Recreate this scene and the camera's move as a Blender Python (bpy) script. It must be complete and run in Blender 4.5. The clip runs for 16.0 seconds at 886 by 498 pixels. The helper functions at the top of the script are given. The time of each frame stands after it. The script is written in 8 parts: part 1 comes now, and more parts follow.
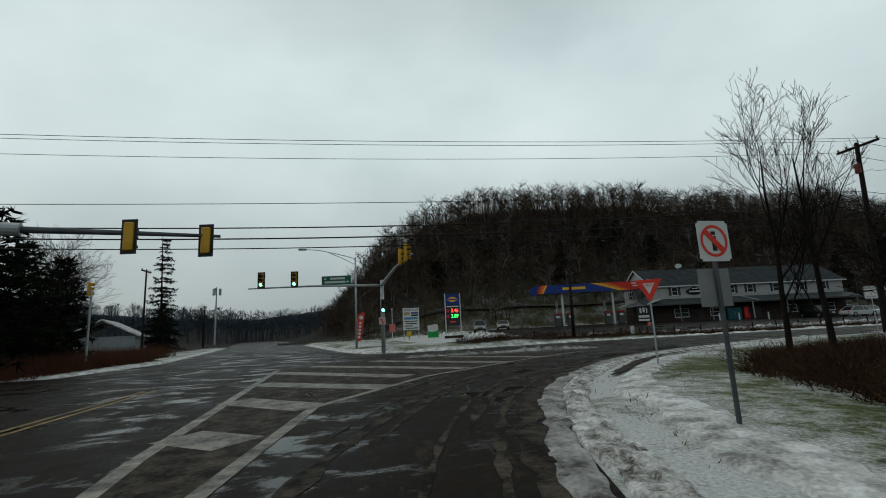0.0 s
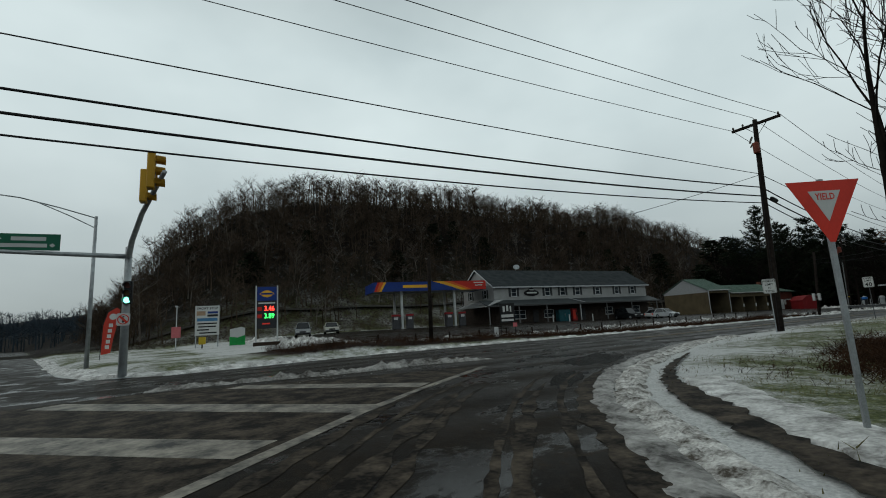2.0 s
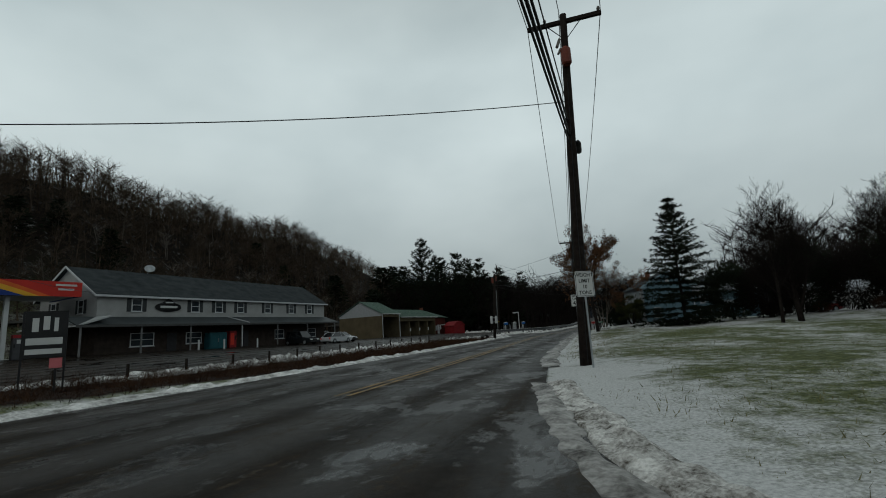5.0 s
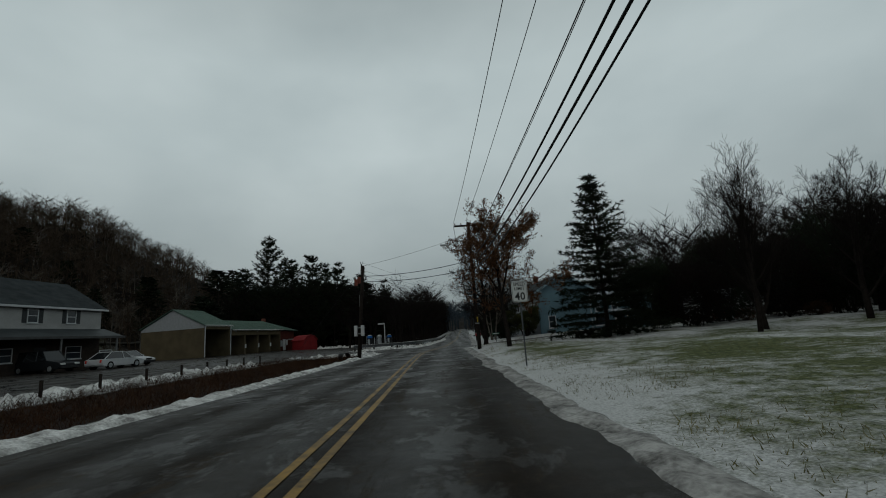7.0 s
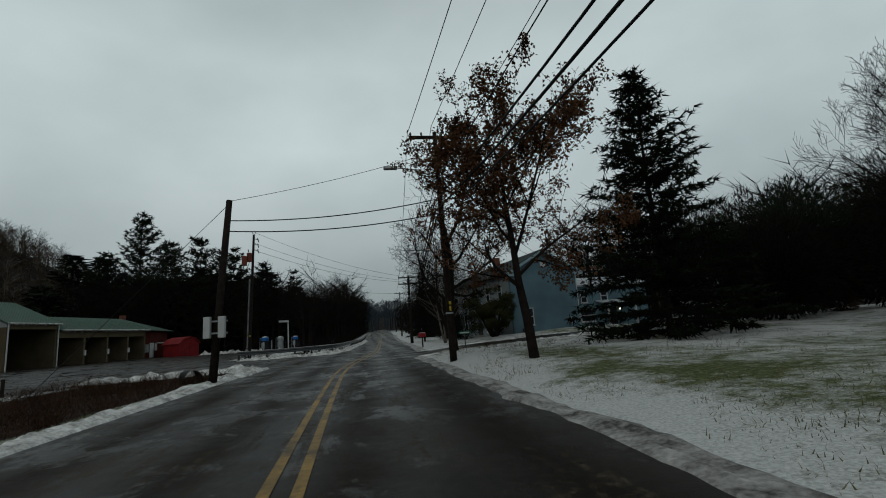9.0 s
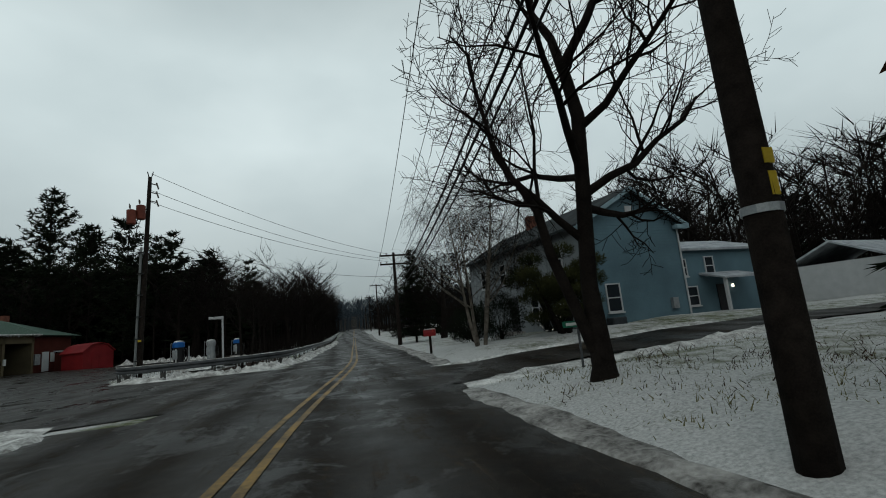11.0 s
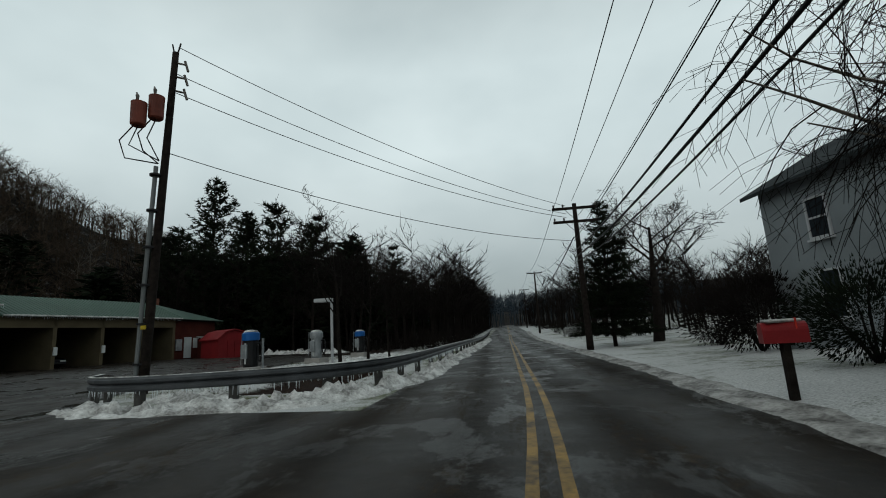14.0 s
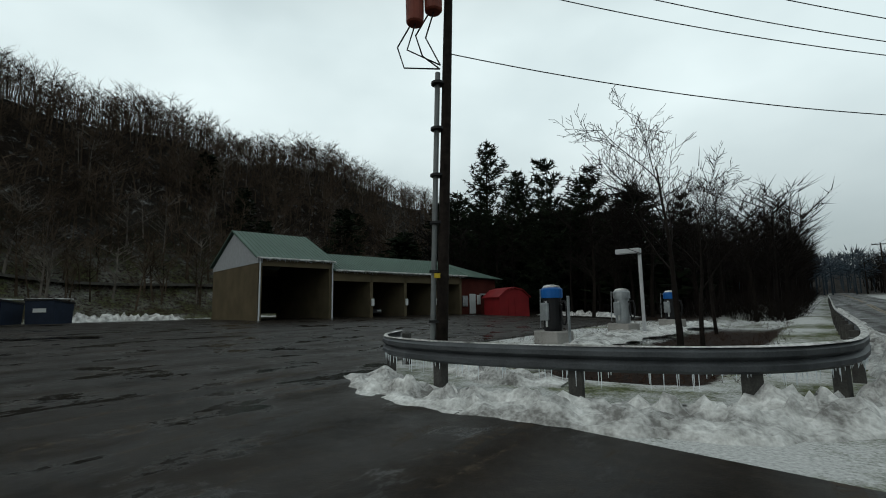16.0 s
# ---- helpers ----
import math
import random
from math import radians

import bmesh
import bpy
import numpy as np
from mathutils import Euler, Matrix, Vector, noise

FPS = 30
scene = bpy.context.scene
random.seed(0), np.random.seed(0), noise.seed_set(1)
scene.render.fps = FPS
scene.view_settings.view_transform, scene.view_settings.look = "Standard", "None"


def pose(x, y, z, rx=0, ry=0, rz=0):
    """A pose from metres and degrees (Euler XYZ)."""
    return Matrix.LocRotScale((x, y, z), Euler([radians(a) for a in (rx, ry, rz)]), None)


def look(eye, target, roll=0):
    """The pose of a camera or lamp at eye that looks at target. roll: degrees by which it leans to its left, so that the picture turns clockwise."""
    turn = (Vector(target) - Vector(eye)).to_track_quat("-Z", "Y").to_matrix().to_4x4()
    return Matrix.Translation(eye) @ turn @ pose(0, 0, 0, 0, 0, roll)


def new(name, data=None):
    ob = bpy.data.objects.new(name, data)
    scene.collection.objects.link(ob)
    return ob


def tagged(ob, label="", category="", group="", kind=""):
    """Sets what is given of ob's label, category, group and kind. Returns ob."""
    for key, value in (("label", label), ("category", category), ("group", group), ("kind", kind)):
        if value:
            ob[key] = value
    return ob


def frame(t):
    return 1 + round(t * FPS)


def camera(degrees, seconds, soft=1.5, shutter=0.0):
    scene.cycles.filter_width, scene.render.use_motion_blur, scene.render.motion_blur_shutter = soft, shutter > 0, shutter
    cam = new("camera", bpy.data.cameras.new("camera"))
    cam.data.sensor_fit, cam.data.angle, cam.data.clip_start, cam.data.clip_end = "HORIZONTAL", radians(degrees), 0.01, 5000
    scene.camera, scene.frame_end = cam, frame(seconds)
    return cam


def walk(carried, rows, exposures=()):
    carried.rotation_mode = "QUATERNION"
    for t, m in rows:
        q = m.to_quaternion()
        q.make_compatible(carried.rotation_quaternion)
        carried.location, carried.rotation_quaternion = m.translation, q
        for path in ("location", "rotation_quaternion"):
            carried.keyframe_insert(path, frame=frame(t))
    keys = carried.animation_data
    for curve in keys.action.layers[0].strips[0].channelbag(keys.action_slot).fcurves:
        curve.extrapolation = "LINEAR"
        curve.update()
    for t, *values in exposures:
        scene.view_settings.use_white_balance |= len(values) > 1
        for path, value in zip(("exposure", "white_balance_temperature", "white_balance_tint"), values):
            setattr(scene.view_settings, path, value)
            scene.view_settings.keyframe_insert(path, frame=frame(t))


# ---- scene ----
cam = camera(88.0, 16.0, soft=1.0)
PATH = [  # seconds, place, turn
    (0.0, 24.98, -27.05, 1.33, 99.99, 2.80, 79.17),
    (0.5, 22.12, -26.68, 1.32, 99.96, 2.86, 74.71),
    (1.0, 19.54, -26.12, 1.30, 99.29, 3.68, 69.51),
    (1.5, 17.27, -25.38, 1.28, 99.00, 4.05, 63.87),
    (2.0, 15.19, -24.44, 1.26, 99.35, 3.19, 57.80),
    (2.5, 13.22, -23.30, 1.26, 99.67, 3.15, 51.29),
    (3.0, 11.39, -21.88, 1.24, 99.76, 3.15, 44.24),
    (3.5, 9.70, -20.09, 1.22, 99.84, 3.17, 36.62),
    (4.0, 8.13, -17.89, 1.21, 100.01, 3.46, 29.64),
    (4.5, 6.66, -15.32, 1.20, 100.02, 3.42, 23.73),
    (5.0, 5.34, -12.47, 1.22, 100.02, 3.51, 18.32),
    (5.5, 4.18, -9.37, 1.23, 100.06, 3.59, 13.35),
    (6.0, 3.19, -6.04, 1.24, 100.16, 3.69, 8.79),
    (6.5, 2.39, -2.53, 1.24, 100.32, 3.83, 4.60),
    (7.0, 1.78, 1.15, 1.24, 100.59, 4.03, 0.74),
    (7.5, 1.36, 4.94, 1.25, 100.50, 4.09, -2.87),
    (8.0, 1.09, 8.81, 1.25, 100.42, 4.30, -5.33),
    (8.5, 0.84, 12.70, 1.26, 100.17, 4.20, -7.56),
    (9.0, 0.64, 16.59, 1.26, 99.99, 4.25, -9.47),
    (9.5, 0.51, 20.43, 1.26, 99.85, 4.46, -11.01),
    (10.0, 0.47, 24.18, 1.26, 99.71, 4.87, -12.13),
    (10.5, 0.55, 27.80, 1.27, 99.54, 5.57, -12.77),
    (11.0, 0.77, 31.26, 1.26, 99.49, 5.40, -12.90),
    (11.5, 1.08, 34.48, 1.25, 99.55, 4.90, -12.74),
    (12.0, 1.40, 37.41, 1.24, 99.44, 4.41, -12.40),
    (12.5, 1.57, 39.91, 1.22, 100.02, 4.27, -10.92),
    (13.0, 1.50, 41.95, 1.22, 100.12, 4.14, -6.80),
    (13.5, 1.23, 43.69, 1.23, 100.32, 3.79, -0.95),
    (14.0, 0.76, 45.31, 1.25, 100.56, 3.39, 5.67),
    (14.5, 0.09, 46.68, 1.29, 100.46, 2.26, 13.63),
    (15.0, -0.68, 47.78, 1.29, 100.03, 1.30, 22.09),
    (15.5, -1.59, 48.66, 1.29, 99.07, -1.72, 30.10),
    (16.0, -2.58, 49.45, 1.26, 97.14, 0.95, 37.45),
]
from mathutils import geometry

walk(cam, [(t, pose(x, y, z, rx, ry, rz)) for t, x, y, z, rx, ry, rz in PATH],
     exposures=[(0.0, 0.0), (4.2, -0.08), (4.7, -0.14), (6.8, -0.5), (8.2, -0.46), (10.4, -0.08), (13.0, 0.0), (14.5, 0.02), (16.0, 0.25)])

# ---- light: an overcast winter sky ----
world = bpy.data.worlds.new("overcast_sky")
scene.world = world
world.use_nodes = True
wn = world.node_tree.nodes
wl = world.node_tree.links
sky = wn.new("ShaderNodeTexSky")
sky.sky_type = "NISHITA"
sky.sun_disc = False
sky.sun_elevation, sky.sun_rotation = radians(24), radians(200)
sky.air_density, sky.dust_density = 1.0, 4.0
wgeo = wn.new("ShaderNodeTexCoord")
wmap = wn.new("ShaderNodeMapping")
wmap.inputs["Scale"].default_value = (1.0, 1.0, 1.7)
wl.new(wgeo.outputs["Generated"], wmap.inputs["Vector"])
cloud = wn.new("ShaderNodeTexNoise")
cloud.inputs["Scale"].default_value, cloud.inputs["Detail"].default_value = 2.1, 4.5
cloud.inputs["Roughness"].default_value = 0.48
wl.new(wmap.outputs["Vector"], cloud.inputs["Vector"])
cramp = wn.new("ShaderNodeValToRGB")
cramp.color_ramp.elements[0].position, cramp.color_ramp.elements[0].color = 0.25, (0.475, 0.565, 0.58, 1)
cramp.color_ramp.elements[1].position, cramp.color_ramp.elements[1].color = 0.75, (0.70, 0.80, 0.805, 1)
wl.new(cloud.outputs["Fac"], cramp.inputs["Fac"])
# cloud layer, greyer towards the horizon
wsep = wn.new("ShaderNodeSeparateXYZ")
wl.new(wgeo.outputs["Generated"], wsep.inputs["Vector"])
wgrad = wn.new("ShaderNodeValToRGB")
ge = wgrad.color_ramp.elements
ge[0].position, ge[0].color = 0.0, (0.56, 0.56, 0.56, 1)
ge[1].position, ge[1].color = 1.0, (0.52, 0.52, 0.52, 1)
for gp, gv in ((0.38, 1.16), (0.52, 1.18), (0.75, 0.74)):
    ge.new(gp).color = (gv, gv, gv, 1)
wl.new(wsep.outputs["Z"], wgrad.inputs["Fac"])
wmul = wn.new("ShaderNodeVectorMath")
wmul.operation = "SCALE"
wl.new(cramp.outputs["Color"], wmul.inputs[0])
wl.new(wgrad.outputs["Color"], wmul.inputs["Scale"])
skys = wn.new("ShaderNodeVectorMath")
skys.operation = "SCALE"
skys.inputs["Scale"].default_value = 0.05
wl.new(sky.outputs["Color"], skys.inputs[0])
wmix = wn.new("ShaderNodeMix")
wmix.data_type = "RGBA"
wmix.inputs["Factor"].default_value = 0.9
wl.new(skys.outputs["Vector"], wmix.inputs["A"])
wl.new(wmul.outputs["Vector"], wmix.inputs["B"])
wl.new(wmix.outputs["Result"], wn["Background"].inputs["Color"])
wn["Background"].inputs["Strength"].default_value = 1.0

sun_data = bpy.data.lights.new("sun", "SUN")
sun_data.energy, sun_data.angle, sun_data.color = 0.25, radians(25), (1.0, 0.97, 0.93)
sun = new("sun", sun_data)
sun.matrix_world = look((0, 0, 60), (20, 38, 0))

# ---- materials ----
MATS = {}


def mat(name, color, rough=0.8, var=0.15, scale=3.0, fine=40.0, bump=0.0, metal=0.0, color2=None, spec=0.22, piece=0.0, coords="Object", lo=0.36, hi=0.64):
    """A procedural surface: two colours mixed by coarse and fine noise, with relief."""
    if name in MATS:
        return MATS[name]
    m = bpy.data.materials.new(name)
    m.use_nodes = True
    n, l = m.node_tree.nodes, m.node_tree.links
    b = n["Principled BSDF"]
    b.inputs["Roughness"].default_value, b.inputs["Metallic"].default_value = rough, metal
    b.inputs["Specular IOR Level"].default_value = 0.07 if rough >= 0.8 else spec
    co = n.new("ShaderNodeTexCoord")
    big, small = n.new("ShaderNodeTexNoise"), n.new("ShaderNodeTexNoise")
    for node, s, d in ((big, scale, 4.0), (small, fine, 3.0)):
        node.inputs["Scale"].default_value, node.inputs["Detail"].default_value = s, d
        l.new(co.outputs[coords], node.inputs["Vector"])
    add = n.new("ShaderNodeMath")
    add.operation = "MULTIPLY_ADD"
    l.new(big.outputs["Fac"], add.inputs[0])
    add.inputs[1].default_value = 0.65
    half = n.new("ShaderNodeMath")
    half.operation = "MULTIPLY"
    half.inputs[1].default_value = 0.35
    l.new(small.outputs["Fac"], half.inputs[0])
    l.new(half.outputs[0], add.inputs[2])
    ramp = n.new("ShaderNodeValToRGB")
    c2 = color2 or tuple(min(1.0, c * (1 + var)) for c in color)
    c1 = color if color2 else tuple(c * (1 - var) for c in color)
    ramp.color_ramp.elements[0].position, ramp.color_ramp.elements[0].color = lo, (*c1, 1)
    ramp.color_ramp.elements[1].position, ramp.color_ramp.elements[1].color = hi, (*c2, 1)
    l.new(add.outputs[0], ramp.inputs["Fac"])
    out = ramp.outputs["Color"]
    if piece:
        info = n.new("ShaderNodeObjectInfo")
        hsv = n.new("ShaderNodeHueSaturation")
        mr = n.new("ShaderNodeMapRange")
        mr.inputs["To Min"].default_value, mr.inputs["To Max"].default_value = 1 - piece, 1 + piece
        l.new(info.outputs["Random"], mr.inputs["Value"])
        l.new(mr.outputs["Result"], hsv.inputs["Value"])
        l.new(out, hsv.inputs["Color"])
        out = hsv.outputs["Color"]
    l.new(out, b.inputs["Base Color"])
    if bump:
        bp = n.new("ShaderNodeBump")
        bp.inputs["Strength"].default_value, bp.inputs["Distance"].default_value = min(1.0, bump), 0.02 if bump < 1 else 0.07
        l.new(add.outputs[0], bp.inputs["Height"])
        l.new(bp.outputs["Normal"], b.inputs["Normal"])
    MATS[name] = m
    return m


def glow(name, color, strength):
    m = bpy.data.materials.new(name)
    m.use_nodes = True
    b = m.node_tree.nodes["Principled BSDF"]
    b.inputs["Base Color"].default_value = (*[c * 0.3 for c in color], 1)
    b.inputs["Emission Color"].default_value, b.inputs["Emission Strength"].default_value = (*color, 1), strength
    return m


def glass(name, tint=(0.02, 0.025, 0.03)):
    m = bpy.data.materials.new(name)
    m.use_nodes = True
    b = m.node_tree.nodes["Principled BSDF"]
    b.inputs["Base Color"].default_value, b.inputs["Roughness"].default_value = (*tint, 1), 0.06
    b.inputs["Specular IOR Level"].default_value = 0.5
    return m


def wet_asphalt():
    """Wet brown-black road: gritty grain, pale slush film drawn out along the lanes, glossy puddles."""
    m = bpy.data.materials.new("wet_asphalt")
    m.use_nodes = True
    n, l = m.node_tree.nodes, m.node_tree.links
    b = n["Principled BSDF"]
    co = n.new("ShaderNodeTexCoord")

    def noisy(scale, stretch, detail=6.0, rough=0.65, twist=0.0):
        mp = n.new("ShaderNodeMapping")
        mp.inputs["Scale"].default_value = stretch
        l.new(co.outputs["Object"], mp.inputs["Vector"])
        k = n.new("ShaderNodeTexNoise")
        for nm, v in (("Scale", scale), ("Detail", detail), ("Roughness", rough), ("Distortion", twist)):
            k.inputs[nm].default_value = v
        l.new(mp.outputs["Vector"], k.inputs["Vector"])
        return k.outputs["Fac"]

    def span(v, a, c, lo=0.0, hi=1.0):
        k = n.new("ShaderNodeMapRange")
        for nm, x in (("From Min", a), ("From Max", c), ("To Min", lo), ("To Max", hi)):
            k.inputs[nm].default_value = x
        l.new(v, k.inputs["Value"])
        return k.outputs["Result"]

    def blend(f, a, c):
        k = n.new("ShaderNodeMix")
        k.data_type = "RGBA"
        for nm, v in (("Factor", f), ("A", a), ("B", c)):
            if isinstance(v, tuple):
                k.inputs[nm].default_value = (*v, 1)
            elif isinstance(v, float):
                k.inputs[nm].default_value = v
            else:
                l.new(v, k.inputs[nm])
        return k.outputs["Result"]

    def times(a, c, op="MULTIPLY"):
        k = n.new("ShaderNodeMath")
        k.operation = op
        for i, v in enumerate((a, c)):
            if isinstance(v, float):
                k.inputs[i].default_value = v
            else:
                l.new(v, k.inputs[i])
        return k.outputs[0]
    xyz = n.new("ShaderNodeSeparateXYZ")
    l.new(co.outputs["Object"], xyz.inputs["Vector"])
    one = (1.0, 1.0, 1.0)
    north = span(xyz.outputs["Y"], -25.0, -13.0)
    grain, grit = noisy(75.0, one, 2.0), noisy(7.0, one, 7.0, 0.8)
    patch = noisy(0.6, one, 10.0, 0.72)
    lanes = blend(north, noisy(2.0, (0.2, 1.0, 1.0), 10.0, 0.78), noisy(2.2, (1.0, 0.13, 1.0), 10.0, 0.78))
    pool = noisy(0.8, (1.0, 0.6, 1.0), 9.0, 0.7, 0.3)
    base = blend(span(patch, 0.38, 0.62), (0.0058, 0.0042, 0.003), (0.019, 0.014, 0.0098))
    base = blend(span(grit, 0.48, 0.62, 0.0, 0.55), base, (0.036, 0.0268, 0.0188))
    film = times(span(lanes, 0.53, 0.6), span(grit, 0.46, 0.55))
    base = blend(times(film, span(patch, 0.35, 0.6, 0.25, 0.95)), base, (0.088, 0.07, 0.052))
    # water stands on the lot and the junction, not on the crowned road
    crown = times(span(xyz.outputs["Y"], -12.0, -5.0), span(xyz.outputs["X"], -5.6, -4.6))
    wet = times(span(pool, 0.53, 0.58), span(crown, 0.0, 1.0, 0.9, 0.35))
    base = blend(times(wet, 0.75), base, (0.006, 0.0055, 0.005))
    base = blend(span(grain, 0.3, 0.7, 0.0, 0.45), base, (0.004, 0.004, 0.004))
    l.new(base, b.inputs["Base Color"])
    dry = times(span(patch, 0.35, 0.65, 0.34, 0.6), times(film, 0.3), "ADD")
    l.new(blend(wet, dry, (0.12, 0.12, 0.12)), b.inputs["Roughness"])
    # worn wheel tracks run along the second road; the strips between them shine
    wave = times(times(times(xyz.outputs["X"], -1.35, "ADD"), 3.6), 0.0, "ADD")
    cosw = n.new("ShaderNodeMath")
    cosw.operation = "COSINE"
    l.new(wave, cosw.inputs[0])
    tracks = times(span(cosw.outputs[0], -1.0, 1.0), times(north, span(patch, 0.3, 0.6, 0.5, 1.0)))
    sheen = times(span(tracks, 0.0, 1.0, 0.018, 0.13), times(wet, 0.13), "ADD")
    # the forecourt stays wet all over, with ice and pools
    lot = times(span(xyz.outputs["X"], -4.0, -8.0), span(xyz.outputs["Y"], 36.0, 46.0))
    sheen = times(sheen, times(lot, span(pool, 0.4, 0.6, 0.02, 0.2)), "ADD")
    l.new(sheen, b.inputs["Specular IOR Level"])
    bp = n.new("ShaderNodeBump")
    bp.inputs["Distance"].default_value = 0.02
    l.new(span(wet, 0.0, 1.0, 0.35, 0.05), bp.inputs["Strength"])
    l.new(times(times(grain, 0.4), times(film, 0.6), "ADD"), bp.inputs["Height"])
    l.new(bp.outputs["Normal"], b.inputs["Normal"])
    return m


ASPHALT = wet_asphalt()
SNOW = mat("snow", (0.17, 0.165, 0.155), 0.75, color2=(0.72, 0.72, 0.70), scale=2.6, fine=19, bump=1.0)
SLUSH = mat("dirty_slush", (0.035, 0.03, 0.026), 0.6, color2=(0.40, 0.39, 0.37), scale=2.2, fine=15, bump=1.0)
CRUST = mat("gritty_crusted_snow", (0.07, 0.06, 0.048), 0.8, color2=(0.70, 0.69, 0.66), scale=4.5, fine=28, bump=1.0)
PAINT_W = mat("worn_white_paint", (0.012, 0.010, 0.008), 0.55, color2=(0.29, 0.262, 0.215), scale=2.3, fine=13, bump=0.4, lo=0.36, hi=0.66)
PAINT_Y = mat("worn_yellow_paint", (0.05, 0.03, 0.01), 0.55, color2=(0.27, 0.155, 0.024), scale=1.6, fine=12, bump=0.2, lo=0.36, hi=0.6)
STEEL = mat("galvanised_steel", (0.30, 0.32, 0.33), 0.5, var=0.25, scale=3, fine=60, metal=0.6)
STEEL_D = mat("weathered_rail_steel", (0.07, 0.075, 0.08), 0.5, var=0.3, scale=2, fine=40, metal=0.3)
WOODPOLE = mat("dark_pole_wood", (0.016, 0.0125, 0.0105), 0.85, var=0.5, scale=6, fine=60, bump=0.5)
BLACK = mat("black_metal", (0.012, 0.012, 0.013), 0.5, var=0.3)
WIRE = mat("black_cable", (0.010, 0.010, 0.011), 0.7, var=0.2)
WHITE = mat("white_paint", (0.42, 0.43, 0.43), 0.6, var=0.08, scale=2)
SIGN_W = mat("white_sign_sheet", (0.46, 0.47, 0.46), 0.45, var=0.06, scale=2)
SIGN_K = mat("black_sign_print", (0.012, 0.012, 0.012), 0.5, var=0.1)
SIGN_R = mat("red_sign_sheet", (0.55, 0.035, 0.02), 0.45, var=0.1, scale=2)
SIGN_G = mat("green_sign_sheet", (0.006, 0.10, 0.055), 0.45, var=0.1, scale=2)
MUD = mat("brown_road_slush", (0.006, 0.0045, 0.0033), 0.7, color2=(0.105, 0.084, 0.063), scale=2.4, fine=16, bump=0.7, spec=0.05, lo=0.42, hi=0.74)
CONCRETE = mat("concrete", (0.26, 0.25, 0.235), 0.85, var=0.25, scale=1.5, fine=30, bump=0.3)


# ---- mesh helpers ----
def link(name, bm, material, parent=None, label="", smooth=False):
    me = bpy.data.meshes.new(name)
    bm.to_mesh(me)
    bm.free()
    for m in (material if isinstance(material, (list, tuple)) else [material]):
        me.materials.append(m)
    if smooth:
        for p in me.polygons:
            p.use_smooth = True
    ob = new(name, me)
    if parent is not None:
        ob.parent = parent
    if label:
        ob["label"] = label
    return ob


def part(name, bm, material, parent, label="", smooth=False):
    return link(name, bm, material, parent, label, smooth)


def thing(name, x, y, z, turn=0.0, label="", category="", group="", kind=""):
    ob = new(name)
    ob.matrix_world = pose(x, y, z, 0, 0, turn)
    bpy.context.view_layer.update()
    return tagged(ob, label, category, group, kind)


def box(bm, x0, x1, y0, y1, z0, z1, bevel=0.0, m=None):
    vs = [bm.verts.new((x, y, z)) for z in (z0, z1) for x, y in ((x0, y0), (x1, y0), (x1, y1), (x0, y1))]
    fs = [bm.faces.new([vs[i] for i in f]) for f in ((3, 2, 1, 0), (4, 5, 6, 7), (0, 1, 5, 4), (1, 2, 6, 5), (2, 3, 7, 6), (3, 0, 4, 7))]
    if bevel:
        r = bmesh.ops.bevel(bm, geom=list({e for f in fs for e in f.edges}), offset=bevel, segments=1, affect="EDGES")
        vs = list({v for f in r["faces"] for v in f.verts} | {v for v in vs if v.is_valid})
    if m is not None:
        bmesh.ops.transform(bm, matrix=m, verts=[v for v in vs if v.is_valid])
    return bm


def boxes(*specs, bevel=0.0):
    bm = bmesh.new()
    for s in specs:
        box(bm, *s, bevel=bevel)
    return bm


def tube(bm, pts, radii, sides=8, cap=True):
    """A tapered tube along points."""
    pts = [Vector(p) for p in pts]
    if not isinstance(radii, (list, tuple)):
        radii = [radii] * len(pts)
    rings = []
    up = None
    for i, p in enumerate(pts):
        d = (pts[min(i + 1, len(pts) - 1)] - pts[max(i - 1, 0)]).normalized()
        if up is None:
            up = Vector((1, 0, 0)) if abs(d.x) < 0.8 else Vector((0, 1, 0))
        u = (up - d * up.dot(d)).normalized()
        v = d.cross(u)
        up = u
        rings.append([bm.verts.new(p + (u * math.cos(a) + v * math.sin(a)) * radii[i]) for a in (2 * math.pi * k / sides for k in range(sides))])
    for a, b in zip(rings, rings[1:]):
        for k in range(sides):
            bm.faces.new((a[k], a[(k + 1) % sides], b[(k + 1) % sides], b[k]))
    if cap and sides > 2:
        bm.faces.new(list(reversed(rings[0])))
        bm.faces.new(rings[-1])
    return bm


def tubes(*specs):
    bm = bmesh.new()
    for s in specs:
        tube(bm, *s)
    return bm


def prism(bm, outline, y0, y1, axis="y"):
    """Extrudes an outline of (a, z) pairs along y or x."""
    def at(a, z, d):
        return (a, d, z) if axis == "y" else (d, a, z)
    r0, r1 = ([bm.verts.new(at(a, z, d)) for a, z in outline] for d in (y0, y1))
    n = len(outline)
    bm.faces.new(r0)
    bm.faces.new(list(reversed(r1)))
    for k in range(n):
        bm.faces.new((r0[k], r1[k], r1[(k + 1) % n], r0[(k + 1) % n]))
    bmesh.ops.recalc_face_normals(bm, faces=bm.faces)
    return bm


